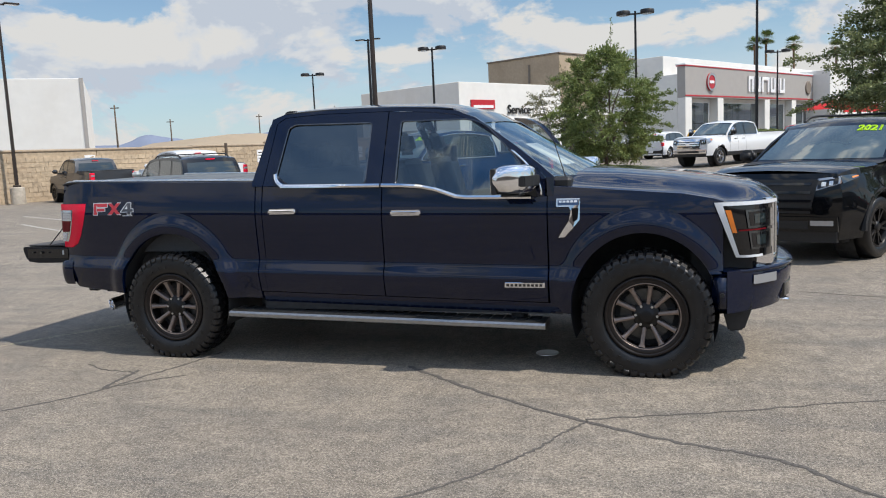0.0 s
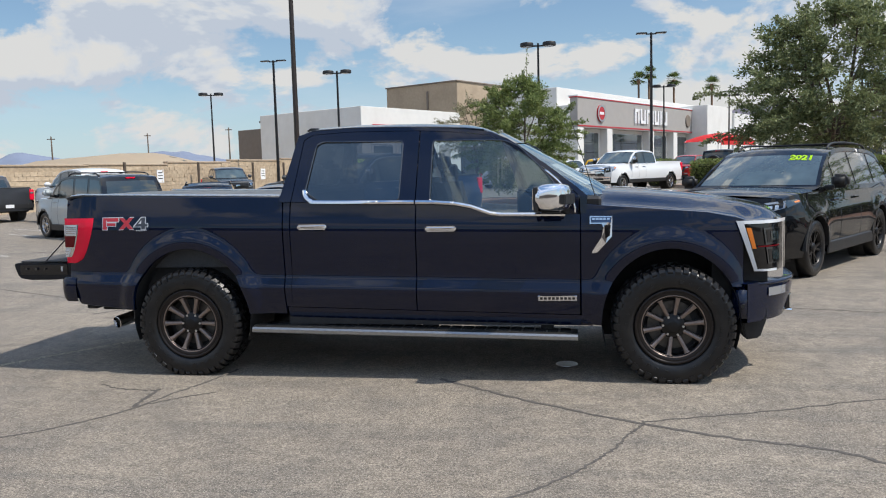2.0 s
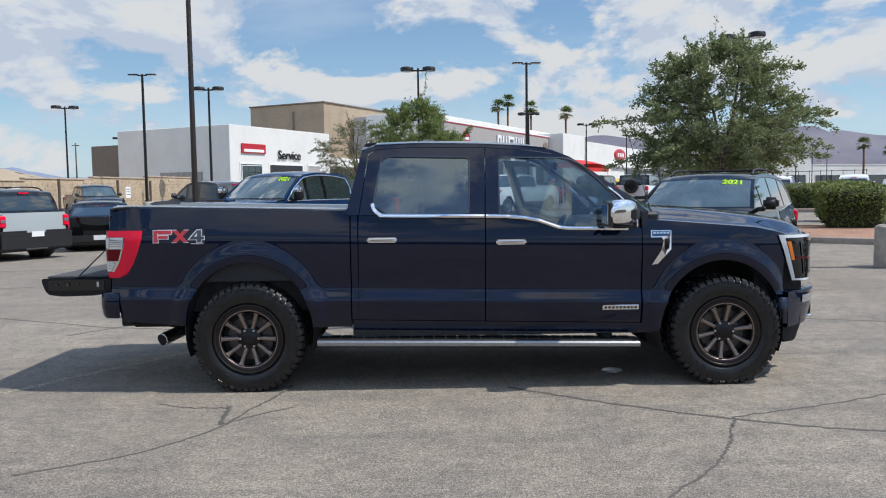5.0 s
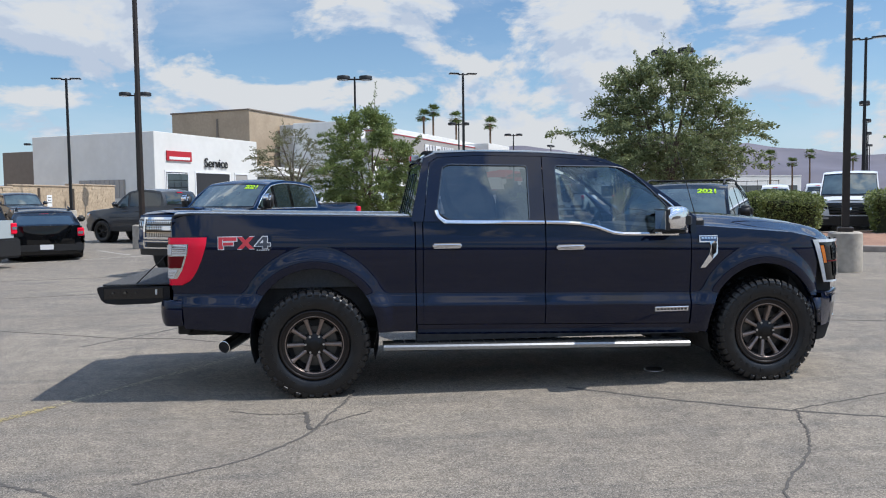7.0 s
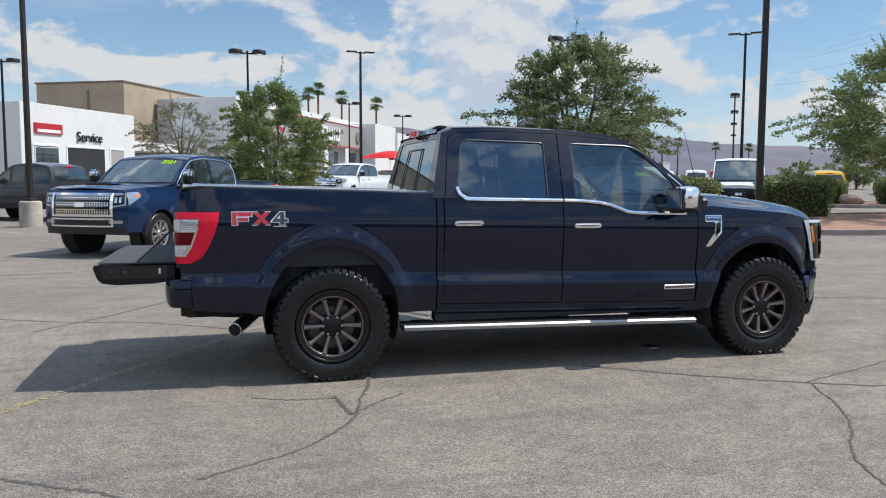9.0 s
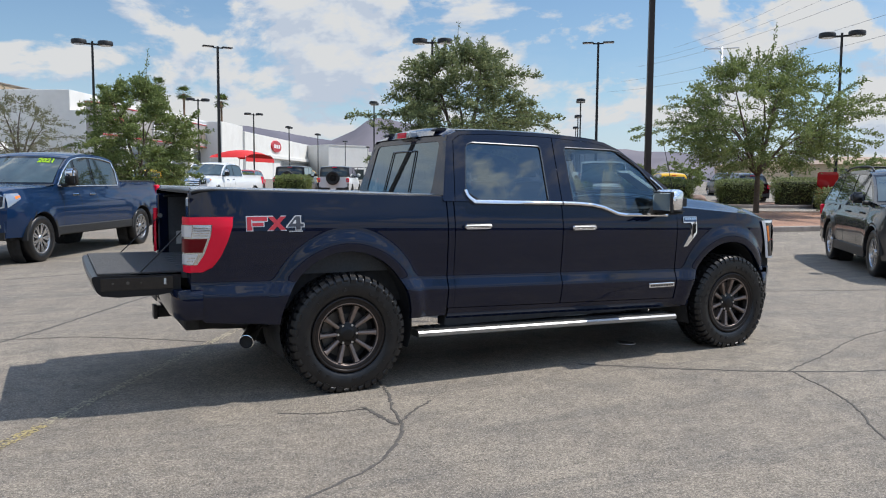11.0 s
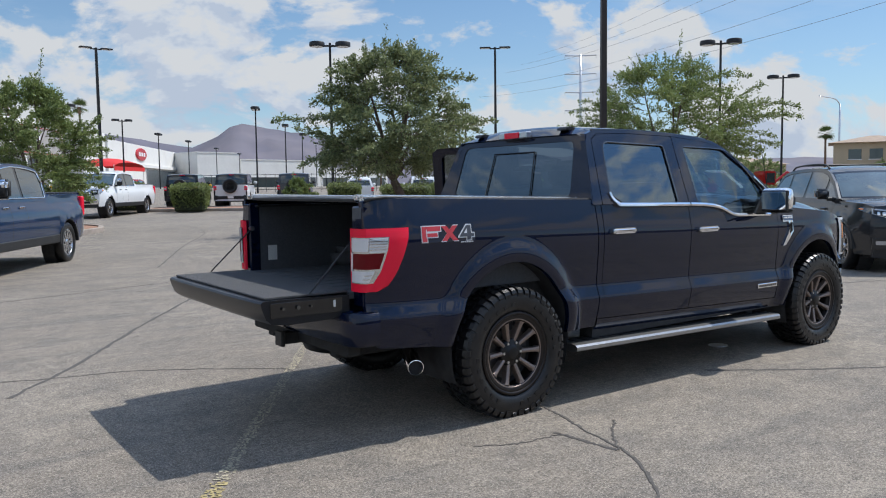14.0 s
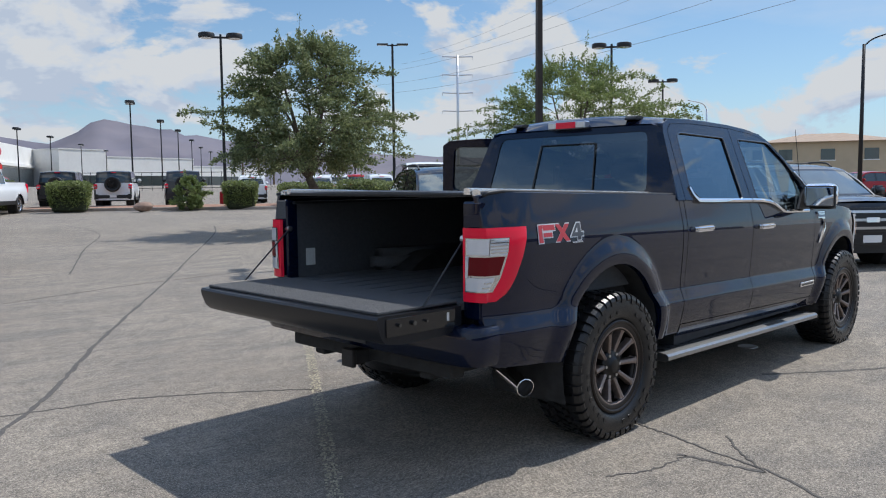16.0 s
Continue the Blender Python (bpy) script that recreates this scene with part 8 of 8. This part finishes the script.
part("engine_bay", box(3.12, 4.0, -0.44, 0.44, 0.55, 1.18), under_black, truck)
part("spare_tyre", lathe([(0.14, -0.10), (0.36, -0.12), (0.40, -0.05), (0.40, 0.05), (0.36, 0.12), (0.14, 0.10)], 28, "z"), rubber, truck, smooth=True).matrix_basis = pose(-0.62, 0, 0.52)

# --- cabin ---
for y in (-0.40, 0.40):
    seat = part("front_seat", box(1.98, 2.50, y - 0.27, y + 0.27, 0.72, 0.95, 0.07, seg=3), seat_mat, truck, smooth=True)
    bk_ = bmesh.new()
    join(bk_, box(-0.09, 0.09, -0.26, 0.26, 0.0, 0.62, 0.06, seg=3), pose(2.02, y, 0.90, 0, -14, 0))
    part("seat_back", bk_, seat_mat, seat, smooth=True)
    hr = bmesh.new()
    join(hr, box(-0.05, 0.05, -0.14, 0.14, 0.66, 0.84, 0.04, seg=3), pose(2.02, y, 0.90, 0, -14, 0))
    part("headrest", hr, seat_mat, seat, smooth=True)
rs = part("rear_seat", box(0.95, 1.42, -0.72, 0.72, 0.72, 0.94, 0.06, seg=3), seat_mat, truck, smooth=True)
part("seat_back", box(0.86, 1.0, -0.72, 0.72, 0.90, 1.46, 0.05, seg=3), seat_mat, rs, smooth=True)
for y in (-0.45, 0.0, 0.45):
    part("headrest", box(0.89, 0.98, y - 0.13, y + 0.13, 1.47, 1.64, 0.04, seg=3), seat_mat, rs, smooth=True)
part("dashboard", prism([(2.72, 1.18), (2.80, 1.27), (3.08, 1.29), (3.08, 0.75), (2.82, 0.85)], -0.80, 0.80, None, 0.02), trim_mat, truck)
part("centre_screen", box(2.69, 2.72, -0.16, 0.16, 1.02, 1.22, 0.006), gloss_black, truck)
part("console", box(1.95, 2.8, -0.13, 0.13, 0.62, 0.98, 0.03, seg=2), trim_mat, truck)
sw = part("steering_wheel", lathe([(0.175, -0.014), (0.19, -0.018), (0.205, 0.0), (0.19, 0.018), (0.175, 0.014), (0.175, -0.014)], 32), trim_mat, truck, smooth=True)
sw.matrix_basis = pose(2.60, 0.40, 1.12, 0, 0, 90) @ pose(0, 0, 0, -62, 0, 0) @ pose(0, 0, 0, 90, 0, 0)
part("hub", lathe([(0.0, -0.02), (0.07, -0.02), (0.07, 0.03), (0.0, 0.03)], 16), trim_mat, sw)
for a in (0, 120, 240):
    part("spoke", ribbon([(0.05 * math.cos(radians(a)), 0, 0.05 * math.sin(radians(a))), (0.18 * math.cos(radians(a)), 0, 0.18 * math.sin(radians(a)))], 0.03, 0.015, (0, 1, 0)), trim_mat, sw)
part("headliner", box(0.93, 2.36, -0.70, 0.70, 1.845, 1.855), light_trim, truck)
part("rear_view_mirror", box(2.50, 2.53, -0.12, 0.12, 1.70, 1.77, 0.01), trim_mat, truck)
for s in (-1, 1):
    part("pillar_trim", box(1.76, 1.90, min(s * 0.78, s * 0.84), max(s * 0.78, s * 0.84), 0.6, 1.62, 0.02), trim_mat, truck)

# --- wheels ---
R, TW = 0.432, 0.305


def truck_wheel_meshes():
    """Meshes of the off-road wheel, its face towards -y."""
    hw = TW / 2
    rr = 0.268
    tyre = lathe([(rr, -hw * 0.78), (rr + 0.012, -hw * 0.92), (rr + 0.03, -hw * 0.99), (0.335, -hw * 1.04), (0.375, -hw * 1.02), (0.398, -hw * 0.98), (0.412, -hw * 0.86), (0.419, -hw * 0.55), (0.420, 0), (0.419, hw * 0.55), (0.412, hw * 0.86), (0.398, hw * 0.98), (0.335, hw * 1.04), (rr + 0.012, hw * 0.92), (rr, hw * 0.78)], 72)
    for f in tyre.faces:
        f.smooth = True
    tread = bmesh.new()
    n = 46
    for k in range(n):
        a = 2 * math.pi * k / n
        for side_ in (-1, 1):
            a2 = a + (0.5 * 2 * math.pi / n if side_ > 0 else 0)
            m = Matrix.Rotation(-a2, 4, "Y")
            # shoulder lug that folds over the edge
            w_ = 0.021 if k % 2 else 0.017
            lug = bmesh.new()
            prof = [(-0.095 if k % 2 else -0.075, 0.432), (-0.128, 0.430), (-0.152, 0.416), (-0.160, 0.396), (-0.160 if k % 2 else -0.158, 0.372 if k % 2 else 0.386), (-0.140, 0.372), (-0.09, 0.405)]
            A = [lug.verts.new((rad, side_ * -yy if side_ > 0 else yy, -w_)) for yy, rad in prof]
            C = [lug.verts.new((rad, side_ * -yy if side_ > 0 else yy, w_)) for yy, rad in prof]
            lug.faces.new(A)
            lug.faces.new(C[::-1])
            for i in range(len(A)):
                j = (i + 1) % len(A)
                lug.faces.new((A[i], C[i], C[j], A[j]))
            bmesh.ops.recalc_face_normals(lug, faces=lug.faces[:])
            join(tread, lug, m)
        for row_, yy in enumerate((-0.045, 0.0, 0.045)):
            lug = bmesh.new()
            box(0.40, 0.432, yy - 0.019, yy + 0.019, -0.019, 0.017, 0.0, lug)
            join(tread, lug, Matrix.Rotation(-(a + row_ * 0.045), 4, "Y") @ Matrix.Rotation(radians(20 if row_ != 1 else -20), 4, "X"))
    # raised marks on the wall
    for k in range(30):
        if k % 15 in (6, 7, 13, 14):
            continue
        a = 2 * math.pi * k / 30
        lug = bmesh.new()
        box(0.315, 0.338, -hw * 1.055, -hw * 1.0, -0.014, 0.012, 0.0, lug)
        join(tread, lug, Matrix.Rotation(-a, 4, "Y"))
    rim_b = lathe([(rr + 0.006, -hw * 0.86), (rr + 0.004, -hw * 0.93), (rr - 0.006, -hw * 0.955), (rr - 0.014, -hw * 0.94), (rr - 0.020, -hw * 0.86), (rr - 0.034, -hw * 0.80), (rr - 0.050, -hw * 0.60), (rr - 0.052, -hw * 0.2), (rr - 0.04, hw * 0.7), (rr + 0.004, hw * 0.84)], 64)
    ring_b = lathe([(rr - 0.018, -hw * 0.90), (rr - 0.024, -hw * 0.905), (rr - 0.056, -hw * 0.84), (rr - 0.060, -hw * 0.78), (rr - 0.03, -hw * 0.74)], 64)
    spoke_b = bmesh.new()
    # one flat spoke pointing along +x that flares into a foot at the rim
    rows = []
    r_e = rr - 0.058
    for t_, w_ in ((0.0, 0.0130), (0.35, 0.0135), (0.80, 0.0150), (0.93, 0.0165), (1.0, 0.0230)):
        x = 0.078 + (r_e - 0.078) * t_
        y = -hw * (0.66 + 0.20 * t_)
        rows.append([(x, y + 0.045, -w_), (x, y + 0.004, -w_), (x, y, -w_ + 0.003), (x, y - 0.0035, 0.0), (x, y, w_ - 0.003), (x, y + 0.004, w_), (x, y + 0.045, w_)])
    sheet(rows, closed=True, bm=spoke_b)
    bmesh.ops.recalc_face_normals(spoke_b, faces=spoke_b.faces[:])
    hub_b = lathe([(0.0, -hw * 0.80), (0.034, -hw * 0.80), (0.046, -hw * 0.77), (0.054, -hw * 0.68), (0.076, -hw * 0.68), (0.090, -hw * 0.64), (0.093, -hw * 0.50), (0.093, -hw * 0.1), (0.0, -hw * 0.1)], 36)
    # back_b: black disc that stands in for the shade behind the spokes
    back_b = lathe([(0.0, -hw * 0.20), (rr - 0.05, -hw * 0.20), (rr - 0.05, -hw * 0.12), (0.0, -hw * 0.12)], 40)
    disc_b = lathe([(0.08, -hw * 0.30), (0.175, -hw * 0.30), (0.175, -hw * 0.24), (0.08, -hw * 0.24)], 40)
    return [("tyre", mesh_of("tyre", tyre, rubber), ""), ("tread", mesh_of("tread", tread, rubber), ""), ("rim", mesh_of("rim", rim_b, rim_bronze, True), ""), ("rim_ring", mesh_of("rim_ring", ring_b, rim_bronze, True), ""), ("spoke_ring", mesh_of("spoke_ring", lathe([(rr - 0.050, -hw * 0.80), (rr - 0.050, -hw * 0.865), (rr - 0.0435, -hw * 0.875), (rr - 0.040, -hw * 0.86)], 64), bronze, True), ""), ("hub", mesh_of("hub", hub_b, wheel_black, True), ""), ("wheel_well", mesh_of("wheel_well", back_b, under_black), ""), ("brake_disc", mesh_of("brake_disc", disc_b, M("brake_iron", (0.10, 0.095, 0.09), 0.45, metal=0.8, var=0.2, scale=30)), "")], mesh_of("spoke", spoke_b, bronze)


PARTS_, SPOKE_ = truck_wheel_meshes()
nut_me = mesh_of("lug_nut", lathe([(0.0, -0.02), (0.009, -0.02), (0.011, 0.0)], 6), satin)
for wx in (0.0, 3.692):
    for s in (-1, 1):
        w = new("wheel")
        w.parent = truck
        w.matrix_basis = pose(wx, s * 0.848, R - 0.022, 0, 17 * wx, 0 if s < 0 else 180)
        for nm, me, lb in PARTS_:
            o = new(nm, me)
            o.parent = w
            if nm == "tread":
                tagged(o, kind="stuff")
        for k in range(10):
            o = new("spoke", SPOKE_)
            o.parent = w
            o.matrix_basis = Matrix.Rotation(2 * math.pi * k / 10, 4, "Y")
        for k in range(6):
            a = 2 * math.pi * k / 6
            o = new("lug_nut", nut_me)
            o.parent = w
            o.matrix_basis = pose(0.070 * math.cos(a), -TW / 2 * 0.58, 0.070 * math.sin(a))
        cal = part("brake_caliper", box(-0.06, 0.06, -0.05, 0.02, 0.13, 0.20, 0.012), under_black, w)


# ---- poles, wires and small things of the lot ----
def utility_pole(x, y, h, arms, label="weathered wooden utility pole with cross arms"):
    p = thing("utility_pole", label, "pole", on_ground(x, y, 20), group="utility poles")
    part("pole", tube([(0, 0, -0.3), (0, 0, h)], 0, 8, taper=[0.16, 0.1]), bark, p, smooth=True)
    for k in range(arms):
        part("cross_arm", box(-0.6, 0.6, -0.05, 0.05, h - 0.5 - 0.9 * k, h - 0.36 - 0.9 * k), bark, p)
    return p


for x, y, h, a in ((-71.2, 83.9, 9.3, 1), (-60, 62, 8.0, 1), (-78, 105, 8.0, 1), (-75, 128, 9.0, 1), (-60, 130, 9.5, 1), (-47, 133, 8.5, 1), (-30, 140, 9.0, 1), (-20, 150, 9.0, 1)):
    utility_pole(x, y, h, a)


def pylon(x, y, h):
    p = thing("transmission_pole", "slim steel transmission pole with four cross arms", "pylon", on_ground(x, y, -40), group="transmission poles")
    part("pole", tube([(0, 0, 0), (0, 0, h)], 0, 8, taper=[0.9, 0.55]), satin, p, smooth=True)
    for k in range(4):
        z = h - 0.6 - 0.14 * h * k
        part("cross_arm", tube([(-0.12 * h, 0, z), (0, 0, z - 0.3), (0.12 * h, 0, z)], 0.3, 6), satin, p)
        for s in (-1, 1):
            part("insulator", tube([(s * 0.12 * h, 0, z), (s * 0.12 * h, 0, z - 1.6)], 0.12, 6), satin, p)


pylon(302, 292, 68)
wire_mat = M("wire", (0.22, 0.23, 0.25), 0.6)
for k, (z0, z1, off) in enumerate(((19, 25, 0), (23, 29, 6), (26, 32, 14), (16, 22, -6), (30, 36, 24))):
    a0, a1 = Vector((118 + off, 142 + off * 0.4, z0 + 6)), Vector((62 + off * 0.5, -6 + off, z1 - 2))
    pts = [a0.lerp(a1, i / 16) - Vector((0, 0, 3.0 * (1 - (2 * i / 16 - 1) ** 2))) for i in range(17)]
    whole("power_line", tube(pts, 0.022, 4, caps=False), wire_mat, "thin power line across the sky", "wire", group="power lines", kind="structure")

# street light at the road
sl = thing("street_light", "grey street light with a curved arm", "street light", on_ground(43.5, 11.3, 0))
part("pole", tube([(0, 0, 0), (0, 0, 8.6)], 0, 10, taper=[0.13, 0.08]), steel_black, sl, smooth=True)
part("arm", tube(curve_through([(0, 0, 8.5), (0.2, -0.5, 8.9), (0.5, -1.9, 9.25)], 5), 0.04, 8), steel_black, sl, smooth=True)
part("lamp_head", box(0.42, 0.62, -2.5, -1.8, 9.2, 9.32, 0.03), satin, sl)
sl2 = thing("street_light", "grey street light with a curved arm", "street light", on_ground(95.3, 46.5, 0))
part("pole", tube([(0, 0, 0), (0, 0, 10.0)], 0, 10, taper=[0.15, 0.1]), satin, sl2, smooth=True)
part("arm", tube(curve_through([(0, 0, 9.9), (-0.8, 0.3, 10.6), (-3.2, 1.0, 10.9)], 5), 0.06, 8), satin, sl2, smooth=True)

# red canopy of the next dealer
cn = thing("canopy_tent", "red fabric canopy on white posts", "canopy", on_ground(20.8, 99, 50))
rows = []
for i in range(13):
    u = i / 12
    rows.append([(-4 + 8 * u, -2.6 + 5.2 * v / 6, 3.0 + 1.1 * (1 - (2 * u - 1) ** 2) ** 0.5 * (1 - 0.5 * (v / 3 - 1) ** 2)) for v in range(7)])
part("cover", sheet(rows), canvas_red, cn, smooth=True)
part("valance", box(-4.0, 4.0, -2.62, -2.58, 2.5, 3.0), canvas_red, cn)
for x in (-3.9, 3.9):
    for y in (-2.5, 2.5):
        part("post", tube([(x, y, -0.2), (x, y, 3.2)], 0.05, 8), sign_white, cn)
# signs on the block wall
for u in (31.5, 37.0, 44.0, 50.0, 55.0):
    p = W0 + wall_dir * u
    sg = thing("wall_sign", "small white notice board on the block wall", "sign", pose(p.x, p.y, 0, 0, 0, wall_turn), group="signs on the wall")
    part("panel", box(-0.3, 0.3, -0.05, -0.01, 1.35, 2.15, 0.005), sign_white, sg)
    for k in range(3):
        part("text_bar", box(-0.2, 0.2, -0.054, -0.0505, 1.95 - 0.18 * k, 2.0 - 0.18 * k), sign_black, sg)
for u in (40.5, 47.0, 53.0, 57.0):
    p = W0 + wall_dir * u
    ps = thing("bollard_post", "short rusty steel post by the wall", "post", pose(p.x + 0.6, p.y - 0.2, 0), group="posts by the wall")
    part("post", tube([(0, 0, -0.1), (0, 0, 2.6)], 0.09, 8), bark, ps)

# site machines beyond the eastern planter
for x, y, t in ((31.6, 19.6, 40), (34.0, 18.3, -20)):
    mc = thing("site_machine", "small red site machine behind the hedge", "machine", on_ground(x, y, t), group="site machines")
    part("body", box(-0.8, 0.8, -0.5, 0.5, 0.45, 1.05, 0.08, seg=2), red_paint, mc)
    part("cab", box(-0.5, 0.2, -0.45, 0.45, 1.05, 1.75, 0.05, seg=2), red_paint, mc)
    part("window", box(-0.4, 0.1, -0.46, -0.452, 1.15, 1.65), car_glass, mc)
    part("boom", tube([(0.2, 0, 1.0), (1.2, 0, 1.7), (1.9, 0, 1.3)], 0.07, 8), red_paint, mc)
    for s in (-1, 1):
        for q in (-0.55, 0.55):
            wheel(mc, q, s * 0.5, 0.3, 0.2, wheel_black, 5, s)

# far scrub and trees along the road to the east
for x, y, h, sp, s in ((62, 36, 3.8, 2.4, 51), (70, 44, 4.2, 2.8, 52), (80, 34, 3.4, 2.6, 53), (56, 62, 3.2, 2.2, 54), (72, 74, 4.0, 2.8, 55), (86, 58, 4.4, 3.0, 56), (50, 48, 2.6, 1.8, 57)):
    tree(x, y, h * 0.7, sp * 0.8, 0.4, "roadside shrub tree in the distance", s, 60, 0.10, leaf_light, 0.1, tip=3, fork=0.5, per=10, shape=OVAL, twigs=22)
# iron fence along the far edge of the lot
fn = thing("iron_fence", "black iron fence at the far edge of the lot", "fence", pose(44, 66, gz(44, 66), 0, 0, -38))
for k in range(22):
    part("picket", box(-23 + k * 1.0, -22.96 + k * 1.0, -0.02, 0.02, -0.3, 2.0), steel_black, fn)
for z in (0.3, 1.9):
    part("rail", box(-23, -1.9, -0.025, 0.025, z, z + 0.05), steel_black, fn)

# split-face blocks of the west wall, laid in running bond
BL, BH = 0.46, 0.235
rnd = random.Random(77)
block_meshes = []
for k in range(4):
    b = box(0.006, BL - 0.006, -0.045, 0.0, 0.006, BH - 0.006)
    for v in b.verts:
        if v.co.y < -0.01:
            v.co.y += rnd.uniform(-0.012, 0.02)
            v.co.x += rnd.uniform(-0.004, 0.004)
            v.co.z += rnd.uniform(-0.004, 0.004)
    block_meshes.append(mesh_of("block", b, block_mat))
verts, faces = [], []
for row in range(12):
    for col in range(int(wall_len / BL) - 1):
        u, z = col * BL + (BL / 2 if row % 2 else 0.0), row * BH
        if z + BH > wall_h(u) - 0.05 or u < 14:
            continue
        if 30.0 < u < 41.5:
            ob = new("block", block_meshes[rnd.randrange(4)])
            ob.parent = block_wall
            ob.matrix_basis = pose(u, 0, z)
            continue
        n, d = len(verts), [rnd.uniform(-0.055, -0.025) for _ in range(4)]
        x0, x1, z0, z1 = u + 0.006, u + BL - 0.006, z + 0.006, z + BH - 0.006
        verts += [(x0, 0, z0), (x1, 0, z0), (x1, 0, z1), (x0, 0, z1), (x0, d[0], z0), (x1, d[1], z0), (x1, d[2], z1), (x0, d[3], z1)]
        faces += [(n + 4, n + 5, n + 6, n + 7), (n, n + 1, n + 5, n + 4), (n + 1, n + 2, n + 6, n + 5), (n + 2, n + 3, n + 7, n + 6), (n + 3, n, n + 4, n + 7)]
me = bpy.data.meshes.new("far_blocks")
me.from_pydata(verts, [], faces)
me.materials.append(block_mat)
far_blocks = new("far_blocks", me)
far_blocks.parent = block_wall
far_blocks["kind"] = "stuff"
